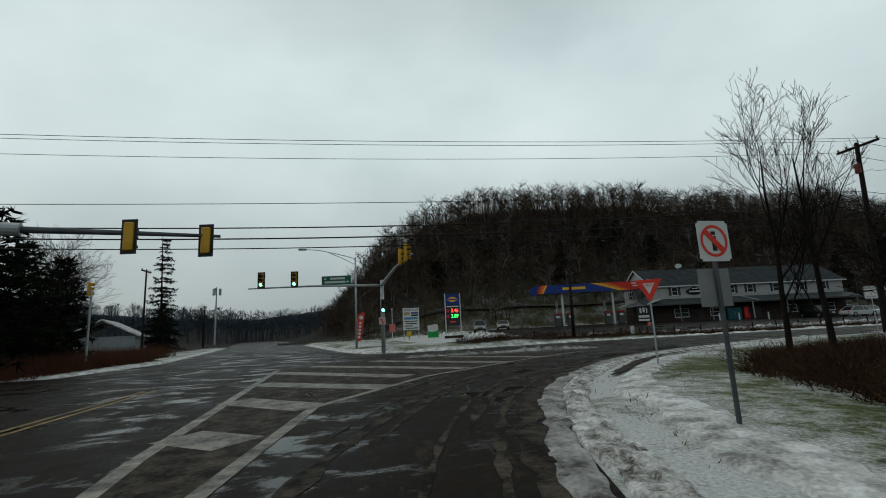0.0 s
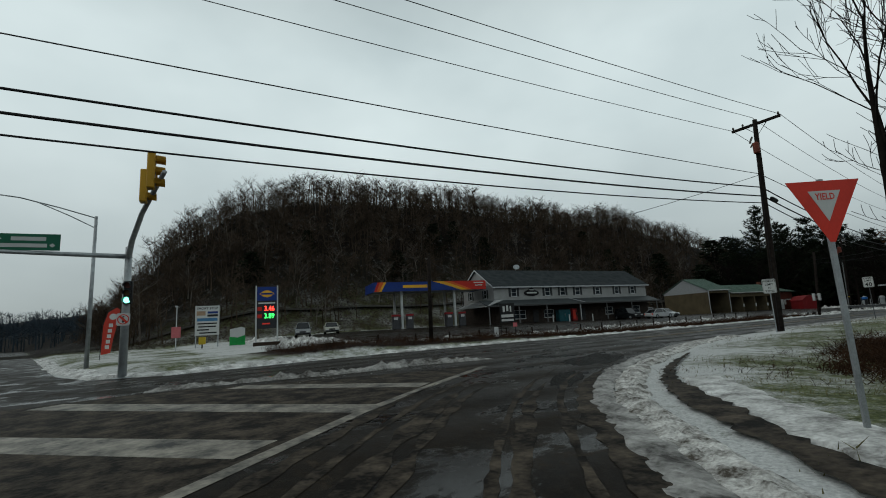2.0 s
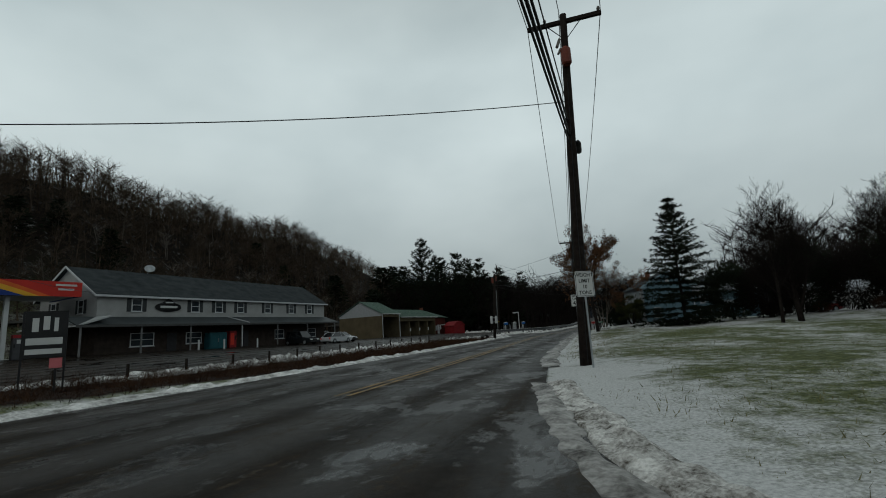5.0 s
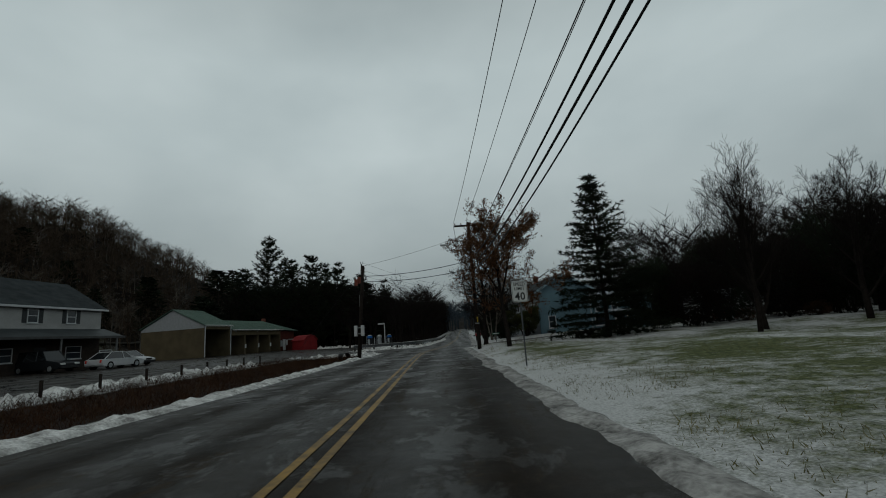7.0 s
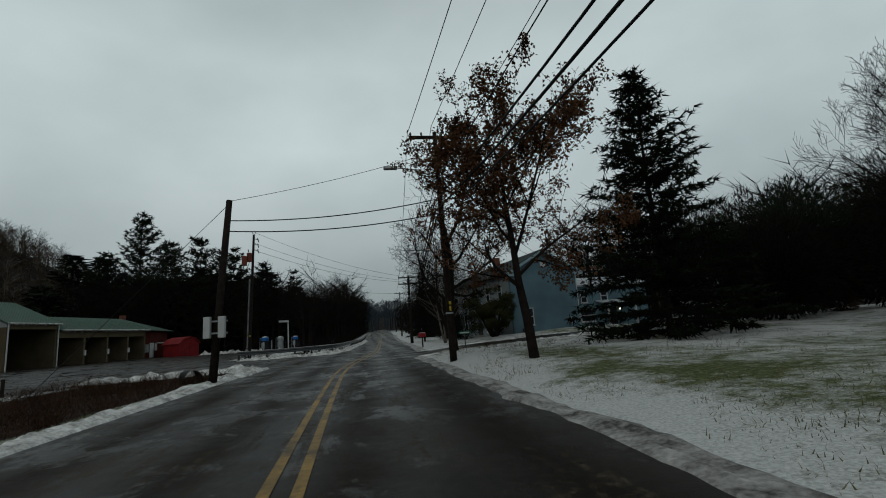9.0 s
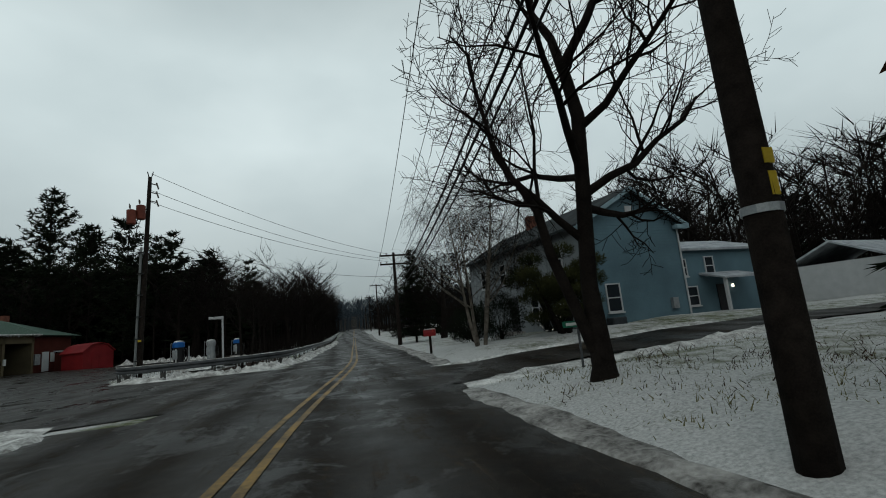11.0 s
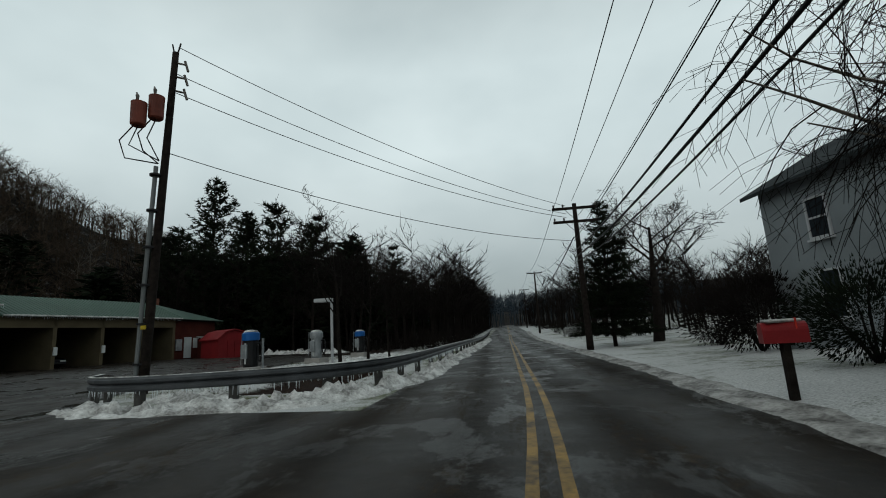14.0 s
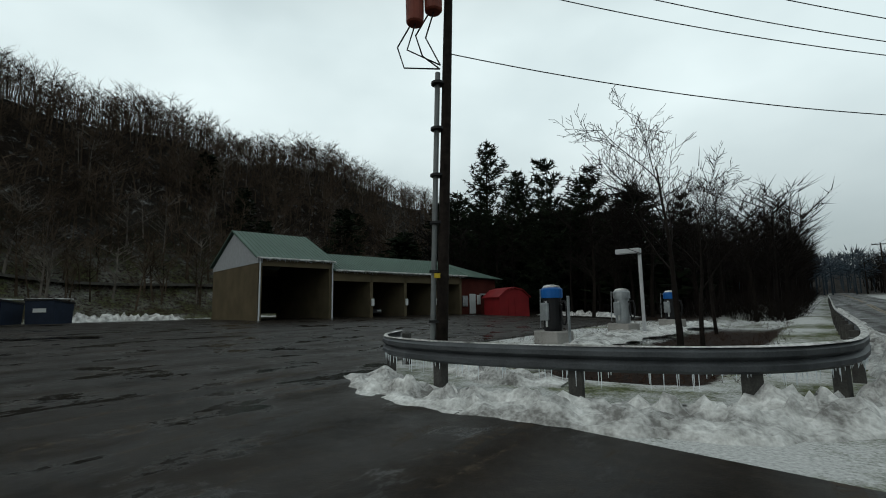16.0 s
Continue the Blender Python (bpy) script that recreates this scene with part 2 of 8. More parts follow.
def letters(text, size, material, parent, m, name="lettering", align="CENTER", width=1.0, thick=0.004):
    """Raised letters in Blender's own font, as a mesh part."""
    cu = bpy.data.curves.new(name, "FONT")
    cu.body, cu.size, cu.align_x, cu.align_y, cu.extrude, cu.resolution_u = text, size, align, "CENTER", thick, 2
    cu.space_character, cu.offset = 1.03, size * 0.018
    tmp = bpy.data.objects.new(name, cu)
    scene.collection.objects.link(tmp)
    bpy.context.view_layer.update()
    me = bpy.data.meshes.new_from_object(tmp.evaluated_get(bpy.context.evaluated_depsgraph_get()))
    bpy.data.objects.remove(tmp)
    me.materials.clear()
    me.materials.append(material)
    me.transform(m @ Matrix.Diagonal((width, 1, 1, 1)))
    ob = new(name, me)
    ob.parent = parent
    return ob


def smooth_step(a, b, v):
    t = min(1.0, max(0.0, (v - a) / (b - a)))
    return t * t * (3 - 2 * t)


# ---- the lie of the land ----
def centre(y):
    """The middle of the second road, which bends gently to the right far off."""
    return 0.3 - 0.6 * smooth_step(0, 34, y) + 1.75 * smooth_step(33, 55, y) + 0.037 * max(0.0, y - 52)


def rise(y):
    """The second road climbs slightly far off."""
    return 0.022 * (y - 90) * smooth_step(90, 130, y) if y > 90 else 0.0


KERB = [(90, -30.0), (30, -26.6), (23.5, -25.6), (19.9, -24.6), (17.2, -23.6), (14.2, -21.9), (12.5, -20.4), (10.6, -18.6), (9.2, -16.9), (8.0, -14.9), (6.5, -11.4), (5.2, -7.7), (4.2, -2.4), (3.5, 6.0), (3.25, 18.0), (3.1, 41.0)]
NWEDGE = [(-4.2, 41.0), (-4.15, 14.0), (-4.5, 6.0), (-5.1, -2.0), (-5.5, -9.0), (-5.5, -15.0), (-4.6, -20.5), (-4.1, -23.8), (-5.4, -26.2), (-9.5, -27.6), (-15.0, -28.6), (-47.0, -34.2), (-92, -42.2), (-200, -61)]
SEDGE = [(-200, -78), (-51, -46.5), (-8.4, -39.2), (1.0, -40.0), (2.5, -48), (3.0, -90), (12.0, -90), (11.6, -48), (12.2, -36.6), (16.1, -35.6), (90, -40)]


HILL = [(-75, 0), (-50, 2), (-40, 6), (-33, 10), (-19, 21), (-6, 28.5), (11, 33), (37, 33.5), (83, 33), (110, 32), (130, 29), (150, 25), (200, 15), (300, 9)]


def side_of(line, x, y):
    """Signed distance to an open line; positive to its left."""
    best, sign = 1e9, 1
    for (ax, ay), (bx, by) in zip(line, line[1:]):
        dx, dy = bx - ax, by - ay
        t = min(1.0, max(0.0, ((x - ax) * dx + (y - ay) * dy) / (dx * dx + dy * dy)))
        px, py = x - ax - t * dx, y - ay - t * dy
        d = math.hypot(px, py)
        if d < best - 1e-6:
            best, sign = d, 1 if dx * (y - ay) - dy * (x - ax) > 0 else -1
    return best * sign


def land(x, y):
    """Height of the ground."""
    c = centre(y)
    z = rise(y)
    n1 = noise.noise((x * 0.06, y * 0.06, 0.3)) * 0.5 + noise.noise((x * 0.35, y * 0.35, 1.7)) * 0.12
    d = x - c - 3.0 if y > 41 else -side_of(KERB, x, y)
    if d > 0 and x > c and y > -32:  # lawn and thicket on the right
        f = smooth_step(0, 2.5, d)
        z += f * 0.10 + 0.22 * smooth_step(0.2, 1.6, d) * smooth_step(24, 32, y) * smooth_step(60, 50, y) * (1 - smooth_step(38.6, 40.6, y) * smooth_step(48, 46, y)) + 0.016 * max(0, min(d, 14) - 2) * smooth_step(-14, 6, y) + 0.9 * smooth_step(14, 60, d) * smooth_step(-30, 20, y) + f * n1 * min(1.0, d / 8) + 9 * smooth_step(60, 150, d)
    d = c - 4.2 - x if y > 41 else -side_of(NWEDGE, x, y)
    if d > 0 and x < c:
        # ditch bank and lot
        z += 0.95 * smooth_step(8, 34, d) * (1 - 0.55 * smooth_step(14, 48, y)) * smooth_step(-40, -20, y) * smooth_step(100, 86, y)
        z += 0.3 * smooth_step(0.1, 2.0, d) * smooth_step(-8, -18, y)
        if -21 < y < 41:
            ditch = smooth_step(0.6, 2.2, d) * smooth_step(8.5, 5.0, d) * smooth_step(-21, -15, y) * smooth_step(41, 37, y)
            z += (0.34 * smooth_step(4, -6, y) - 0.16 * smooth_step(0, 12, y)) * ditch * (0.7 + 0.6 * noise.noise((x * 0.5, y * 0.3, 4)))
        if y > 57:
            ditch = smooth_step(1.0, 2.2, d) * smooth_step(6.0, 4.0, d) * smooth_step(57, 59, y) * smooth_step(150, 120, y)
            z -= 0.3 * ditch
        # the wooded hill
        k = max(i for i in range(len(HILL) - 1) if HILL[i][0] <= max(y, -75)) if y < 300 else len(HILL) - 2
        (ya, ha), (yb, hb) = HILL[k], HILL[k + 1]
        top = ha + (hb - ha) * smooth_step(ya, yb, y)
        z += (top + 2.5 * noise.noise((x * 0.03, y * 0.05, 7))) * smooth_step(50, 96, -x + 3 * noise.noise((y * 0.04, 2, 0))) * smooth_step(0, 26, d)
        if y > 80:
            z += 0.25 * n1 + 4 * smooth_step(18, 60, d) * smooth_step(90, 130, y)
    d = -side_of(SEDGE, x, y) if y < -30 else -1
    if d > 0:
        z += 0.35 * n1 * smooth_step(0, 4, d) + 0.1 * smooth_step(0, 1.5, d) + 0.05 * min(d, 50) * smooth_step(2, 30, d)
    far = math.hypot(x, y)
    z += (22 + 16 * smooth_step(0, -200, x)) * smooth_step(240, 480, far) * (0.6 + 0.7 * noise.noise((x * 0.004, y * 0.004, 5)))
    return z


# ---- ground ----
def spaced(parts):
    out = []
    for a, b, step in parts:
        k = max(1, round((b - a) / step))
        out += [a + (b - a) * i / k for i in range(k)]
    return out + [parts[-1][1]]


GX = spaced([(-900, -200, 28), (-200, -60, 7), (-60, -16, 2), (-16, 22, 0.5), (22, 60, 2), (60, 200, 10), (200, 900, 70)])
GY = spaced([(-900, -200, 35), (-200, -60, 6), (-60, -46, 2), (-46, 80, 0.6), (80, 160, 3), (160, 300, 12), (300, 900, 60)])
nx, ny = len(GX), len(GY)
gverts, gsnow, gweed, gwood = [], [], [], []
for gy in GY:
    for gx in GX:
        gverts.append((gx, gy, land(gx, gy)))
        c = centre(gy)
        dr = gx - c - 3.0 if gy > 41 else -side_of(KERB, gx, gy)
        dl = c - 4.2 - gx if gy > 41 else -side_of(NWEDGE, gx, gy)
        s, w, f = 0.55, 0.0, 0.0
        if dr > 0 and gx > c and gy > -32:
            # a ploughed edge, then thin snow over grass, snowier round the house
            s = max(1.08 - 0.24 * dr, 0.43) + 0.27 * smooth_step(22, 34, gy) + 0.1 * smooth_step(30, 60, dr)
            w = smooth_step(3.2, 6.0, dr) * smooth_step(0, -9, gy) * smooth_step(46, 28, gx)
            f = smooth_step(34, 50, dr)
        elif dl > 0 and gx < c:
            s = max(0.95 - 0.3 * dl, 0.56)
            if -22 < gy < 41:
                w = smooth_step(1.0, 2.0, dl) * smooth_step(8.2, 6.4, dl) * smooth_step(-22, -18, gy)
                s = 0.9 if dl > 7 else s
            if gy > 57:
                s = 0.75
                w = smooth_step(0.9, 1.5, dl) * smooth_step(5.5, 4.0, dl) * smooth_step(57, 57.6, gy) * smooth_step(90, 70, gy)
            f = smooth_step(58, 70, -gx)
            s = s * (1 - smooth_step(49, 50.5, -gx)) + 0.45 * smooth_step(49, 50.5, -gx)
            w = max(w, 0.55 * smooth_step(50, 53, -gx))
            if gy > 84:
                f = max(f, smooth_step(4, 8, dl))
        elif gy < -36:
            s = 0.62
            w = 0.7 * smooth_step(-47, -52, gy)
            f = smooth_step(-60, -70, gy)
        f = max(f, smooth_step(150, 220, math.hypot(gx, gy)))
        gsnow.append(min(1.0, s)), gweed.append(w), gwood.append(f)
gfaces = [(j * nx + i, j * nx + i + 1, (j + 1) * nx + i + 1, (j + 1) * nx + i) for j in range(ny - 1) for i in range(nx - 1)]
gme = bpy.data.meshes.new("ground")
gme.from_pydata(gverts, [], gfaces)
for nm, vals in (("snow", gsnow), ("weed", gweed), ("wood", gwood)):
    gme.attributes.new(nm, "FLOAT", "POINT").data.foreach_set("value", vals)
for p in gme.polygons:
    p.use_smooth = True


def ground_material():
    m = bpy.data.materials.new("winter_ground")
    m.use_nodes = True
    n, l = m.node_tree.nodes, m.node_tree.links
    b = n["Principled BSDF"]
    b.inputs["Roughness"].default_value, b.inputs["Specular IOR Level"].default_value = 0.9, 0.07
    co = n.new("ShaderNodeTexCoord")

    def noise_at(s, d=5.0, r=0.6):
        k = n.new("ShaderNodeTexNoise")
        k.inputs["Scale"].default_value, k.inputs["Detail"].default_value, k.inputs["Roughness"].default_value = s, d, r
        l.new(co.outputs["Object"], k.inputs["Vector"])
        return k.outputs["Fac"]

    def ramp(fac, *stops):
        k = n.new("ShaderNodeValToRGB")
        while len(k.color_ramp.elements) < len(stops):
            k.color_ramp.elements.new(0.5)
        for e, (p, col) in zip(k.color_ramp.elements, stops):
            e.position, e.color = p, (*col, 1)
        l.new(fac, k.inputs["Fac"])
        return k.outputs["Color"]

    def attr(nm):
        k = n.new("ShaderNodeAttribute")
        k.attribute_name = nm
        return k.outputs["Fac"]

    def mix(fac, a, c):
        k = n.new("ShaderNodeMix")
        k.data_type = "RGBA"
        l.new(fac, k.inputs["Factor"]), l.new(a, k.inputs["A"]), l.new(c, k.inputs["B"])
        return k.outputs["Result"]

    def maths(op, a, c, clamp=False):
        k = n.new("ShaderNodeMath")
        k.operation, k.use_clamp = op, clamp
        for i, v in enumerate((a, c)):
            if isinstance(v, (int, float)):
                k.inputs[i].default_value = v
            else:
                l.new(v, k.inputs[i])
        return k.outputs[0]
    fine, mid, big = noise_at(26, 4), noise_at(2.6, 6, 0.72), noise_at(0.25, 3)
    grass = ramp(noise_at(9, 6, 0.7), (0.3, (0.02, 0.024, 0.010)), (0.5, (0.075, 0.088, 0.036)), (0.72, (0.18, 0.185, 0.095)))
    weeds = ramp(noise_at(7, 6, 0.75), (0.3, (0.004, 0.0024, 0.0018)), (0.5, (0.013, 0.007, 0.0048)), (0.75, (0.06, 0.032, 0.02)))
    # leaf litter, darkened in colour for the shade among the trees
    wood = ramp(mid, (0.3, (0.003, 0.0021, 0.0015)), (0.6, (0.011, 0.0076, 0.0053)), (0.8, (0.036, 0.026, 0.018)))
    white = ramp(fine, (0.28, (0.3, 0.305, 0.3)), (0.66, (0.56, 0.565, 0.555)))
    blades = maths("MULTIPLY", maths("SUBTRACT", fine, 0.5), 0.55)
    level = maths("ADD", maths("ADD", maths("MULTIPLY", maths("SUBTRACT", mid, 0.5), 1.5), maths("MULTIPLY", maths("SUBTRACT", big, 0.5), 1.7)), blades)
    cover = maths("ADD", level, attr("snow"))
    cov = n.new("ShaderNodeMapRange")
    cov.inputs["From Min"].default_value, cov.inputs["From Max"].default_value = 0.32, 0.80
    l.new(cover, cov.inputs["Value"])
    base = mix(cov.outputs["Result"], grass, white)
    jag = maths("MULTIPLY", maths("SUBTRACT", mid, 0.5), 1.2)
    wf = n.new("ShaderNodeMapRange")
    wf.inputs["From Min"].default_value, wf.inputs["From Max"].default_value = 0.35, 0.65
    l.new(maths("ADD", attr("weed"), jag), wf.inputs["Value"])
    base = mix(wf.outputs["Result"], base, weeds)
    # thin snow lies between the leaves of the wood
    wsn = n.new("ShaderNodeMapRange")
    wsn.inputs["From Min"].default_value, wsn.inputs["From Max"].default_value = 0.56, 0.68
    wsn.inputs["To Max"].default_value = 0.4
    l.new(noise_at(0.7, 9, 0.8), wsn.inputs["Value"])
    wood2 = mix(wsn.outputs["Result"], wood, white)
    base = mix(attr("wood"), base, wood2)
    l.new(base, b.inputs["Base Color"])
    bp = n.new("ShaderNodeBump")
    bp.inputs["Strength"].default_value, bp.inputs["Distance"].default_value = 0.45, 0.04
    l.new(maths("ADD", mid, fine), bp.inputs["Height"])
    l.new(bp.outputs["Normal"], b.inputs["Normal"])
    return m


gme.materials.append(ground_material())
tagged(new("ground", gme), "winter ground, grass thinly covered with patchy snow", "ground", kind="structure")


# ---- roads ----
def flat(name, outline, z, material, label, category, kind="structure", tri=True):
    bm = bmesh.new()
    vs = [bm.verts.new((x, y, z)) for x, y in outline]
    for a, b, c in geometry.tessellate_polygon([[Vector((x, y, 0)) for x, y in outline]]):
        p, q, r = outline[a], outline[b], outline[c]
        up = (q[0] - p[0]) * (r[1] - p[1]) - (q[1] - p[1]) * (r[0] - p[0])
        if abs(up) > 1e-6:
            bm.faces.new((vs[a], vs[b], vs[c]) if up > 0 else (vs[c], vs[b], vs[a]))
    return tagged(link(name, bm, material), label, category, kind=kind)


def strip(bm, pts, width, z=0.0, follow=True):
    """A ribbon on the ground along points (x, y), width a number or a list."""
    rows = []
    for i, (x, y) in enumerate(pts):
        ax, ay = pts[max(i - 1, 0)]
        bx, by = pts[min(i + 1, len(pts) - 1)]
        k = math.hypot(bx - ax, by - ay)
        ux, uy = -(by - ay) / k, (bx - ax) / k
        w = (width[i] if isinstance(width, (list, tuple)) else width) / 2
        h = z + (rise(y) if follow else 0)
        rows.append((bm.verts.new((x + ux * w, y + uy * w, h)), bm.verts.new((x - ux * w, y - uy * w, h))))
    for a, b in zip(rows, rows[1:]):
        bm.faces.new((a[0], a[1], b[1], b[0]))
    return bm


flat("road", KERB + NWEDGE + SEDGE, 0.03, ASPHALT, "dark wet asphalt junction with grey slush streaks", "road")
bm = bmesh.new()
ys = spaced([(40.4, 120, 2.5), (120, 330, 8)])
strip(bm, [(centre(y), y) for y in ys], 6.1, 0.034)
tagged(link("road", bm, ASPHALT), "wet asphalt country road climbing away", "road", kind="structure")
LOT = [(-14, -13.6, -46), (-10, -13.4, -49), (20, -12.9, -49), (37, -12.9, -49), (39, -11.5, -49), (41.5, -5.0, -49), (42.5, -1.6, -49), (53.6, -1.2, -49), (54.2, -6.0, -49), (55.4, -8.6, -49), (57, -9.9, -49), (60, -11.2, -49), (84, -12.0, -48), (88, -16, -46)]
bm = bmesh.new()
prev = None
for y in spaced([(-14, 38, 2.0), (38, 60, 0.5), (60, 88, 2.0)]):
    k = max(i for i in range(len(LOT) - 1) if LOT[i][0] <= y + 1e-6)
    (ya, ea, wa), (yb, eb, wb) = LOT[k], LOT[k + 1]
    t = min(1.0, (y - ya) / (yb - ya))
    e, w = ea + (eb - ea) * t, wa + (wb - wa) * t
    row = [bm.verts.new((e + (w - e) * i / 30, y, land(e + (w - e) * i / 30, y) + (0.035 if e + (w - e) * i / 30 < -4.6 else 0.024))) for i in range(31)]
    if prev:
        for i in range(30):
            bm.faces.new((prev[i + 1], prev[i], row[i], row[i + 1]))
    prev = row
tagged(link("pavement", bm, ASPHALT, smooth=True), "black wet asphalt forecourt with puddles", "parking lot", kind="structure")
# driveway of the blue house
bm = bmesh.new()
prev = None
for i in range(25):
    t = i / 24
    x = 2.9 + 40 * t
    yc = 43.3 - 0.3 * smooth_step(0, 0.2, t) + 1.0 * smooth_step(0.2, 0.6, t) + 3 * t * t
    w = 1.6 + 0.8 * smooth_step(0.1, 0.0, t)
    lift = 0.016 + 0.034 * smooth_step(2.9, 5.5, x)
    row = [bm.verts.new((x, yc + w * s, max(land(x, yc + w * s), 0.02) * smooth_step(2.9, 4.5, x) + 0.02 * (1 - smooth_step(2.9, 4.5, x)) + lift)) for s in (-1, -0.5, 0, 0.5, 1)]
    if prev:
        for k in range(4):
            bm.faces.new((prev[k], row[k], row[k + 1], prev[k + 1]))
    prev = row
tagged(link("driveway", bm, ASPHALT, smooth=True), "narrow dark asphalt driveway between snowy lawns", "driveway", kind="structure")
# painted lines
for s in (-0.14, 0.14):
    bm = bmesh.new()
    strip(bm, [(centre(y) + s, y) for y in spaced([(-4, 120, 2.5), (120, 300, 10)])], 0.11, 0.04)
    tagged(link("centre_line", bm, PAINT_Y), "worn yellow centre line on the road", "road marking", "double yellow line", "structure")
for s in (-0.14, 0.14):
    bm = bmesh.new()
    strip(bm, [(60, -34.4 + s), (20.1, -32.6 + s), (10.3, -32.7 + s)], 0.11, 0.036, False)
    tagged(link("centre_line", bm, PAINT_Y), "worn yellow centre line on the road", "road marking", "double yellow line", "structure")
HATCH = [(24.5, -28.9), (18.9, -29.5), (5.0, -30.1), (2.6, -28.5), (1.7, -24.5), (4.5, -16.4), (6.5, -19.2), (8.4, -21.7), (11.4, -25.0), (15.8, -27.8)]
bm = bmesh.new()
strip(bm, HATCH[:3], 0.2, 0.036, False)
tagged(link("edge_line", bm, PAINT_W), "worn white line round the painted island", "road marking", "island lines", "structure")
bm = bmesh.new()
strip(bm, [HATCH[0]] + HATCH[:-6:-1], 0.2, 0.036, False)
tagged(link("edge_line", bm, PAINT_W), "worn white line round the painted island", "road marking", "island lines", "structure")
for a, b, w in (((17.6, -29.5), (18.4, -28.5), 0.8), ((14.0, -29.6), (15.8, -27.8), 0.85), ((10.4, -29.8), (13.4, -26.3), 0.85), ((6.2, -30.0), (11.0, -25.5), 0.8), ((3.6, -28.9), (9.6, -23.4), 0.75), ((2.4, -26.2), (8.2, -21.5), 0.7), ((2.6, -22.6), (6.5, -19.5), 0.65)):
    bm = bmesh.new()
    strip(bm, [a, ((a[0] + b[0]) / 2, (a[1] + b[1]) / 2), b], w, 0.0365, False)
    tagged(link("hatch_stripe", bm, PAINT_W), "wide worn white stripe of the painted island", "road marking", "island stripes", "structure")


# slush lying on the island and tracks worn into it along the slip lane
flat("road_slush", HATCH, 0.0345, MUD, "thin brown-grey slush lying on the painted island", "slush")


def tyre_track(off, width, first, last, seed):
    pts = []
    for (ax, ay), (bx, by) in zip(KERB[first:last], KERB[first + 1:last + 1]):
        k = math.hypot(bx - ax, by - ay)
        n_ = max(1, round(k / 0.2))
        for i in range(n_):
            t = i / n_
            pts.append((ax + (bx - ax) * t, ay + (by - ay) * t))
    for _ in range(6):
        pts = [pts[0]] + [((a[0] + 2 * b[0] + c[0]) / 4, (a[1] + 2 * b[1] + c[1]) / 4) for a, b, c in zip(pts, pts[1:], pts[2:])] + [pts[-1]]
    line, wide = [], []
    for i, (x, y) in enumerate(pts):
        (ax, ay), (bx, by) = pts[max(i - 2, 0)], pts[min(i + 2, len(pts) - 1)]
        k = math.hypot(bx - ax, by - ay)
        d = off + 0.13 * noise.noise((i * 0.03, seed, 0)) + 0.02 * noise.noise((i * 0.8, seed, 4))
        line.append((x - (by - ay) / k * d, y + (bx - ax) / k * d))
        wide.append(max(0.02, width * min(1, i / 15, (len(pts) - i) / 15) * (1 + 1.1 * noise.noise((i * 0.35, seed, 9)))))
    bm = strip(bmesh.new(), line, wide, 0.0362, False)
    tagged(link("tyre_track", bm, MUD), "ridge of brown slush squeezed up beside a wheel track", "tyre track", "tyre tracks", "structure")


for k, (off, width, first, last) in enumerate(((0.45, 0.3, 2, 9), (0.85, 0.12, 2, 9), (1.25, 0.2, 3, 8), (1.55, 0.1, 2, 9), (2.35, 0.16, 3, 8), (2.7, 0.24, 2, 8), (3.05, 0.1, 3, 9), (3.5, 0.2, 4, 8))):
    tyre_track(off, width, first, last, k * 3.7)


# ---- snow along the edges ----
def snow_bank(pts, width, height, label, seed=0, mat_=None, step=0.25, rough=1.0):
    """A lumpy ridge of ploughed snow along points (x, y)."""
    path = []
    for (ax, ay), (bx, by) in zip(pts, pts[1:]):
        k = max(1, int(math.hypot(bx - ax, by - ay) / step))
        path += [(ax + (bx - ax) * i / k, ay + (by - ay) * i / k) for i in range(k)]
    path.append(pts[-1])
    bm = bmesh.new()
    prev = None
    cross = 9 if step > 0.2 else 19
    for i, (x, y) in enumerate(path):
        ax, ay = path[max(i - 2, 0)]
        bx, by = path[min(i + 2, len(path) - 1)]
        k = math.hypot(bx - ax, by - ay) or 1
        ux, uy = -(by - ay) / k, (bx - ax) / k
        ends = min(1.0, i / 4, (len(path) - 1 - i) / 4)
        w = width * (0.85 + 0.3 * noise.noise((x * 0.5, y * 0.5, seed)) + 0.35 * noise.noise((x * 2.3, y * 2.3, seed)))
        off = width * 0.25 * noise.noise((x * 0.35, y * 0.35, seed + 9))
        row = []
        for c in range(cross):
            s = 2 * c / (cross - 1) - 1
            px, py = x + ux * (s * w / 2 + off), y + uy * (s * w / 2 + off)
            lump = 0.5 + 0.6 * noise.noise((px * 1.3, py * 1.3, seed)) + rough * (0.5 * noise.noise((px * 3.7, py * 3.7, seed + 3)) + 0.5 * noise.noise((px * 8, py * 8, seed + 5)) + 0.6 * abs(noise.noise((px * 14, py * 14, seed + 7))))
            z = max(land(px, py), 0.0) + 0.03 + max(0.0, height * (1.25 * lump - 0.22) * (1 - s * s) * ends) - (0.05 if abs(s) == 1 else 0)
            row.append(bm.verts.new((px, py, z)))
        if prev:
            for c in range(cross - 1):
                bm.faces.new((prev[c], prev[c + 1], row[c + 1], row[c]))
        prev = row
    bmesh.ops.recalc_face_normals(bm, faces=bm.faces)
    return tagged(link("snow_bank", bm, mat_ or SNOW, smooth=True), label, "snow", kind="stuff")


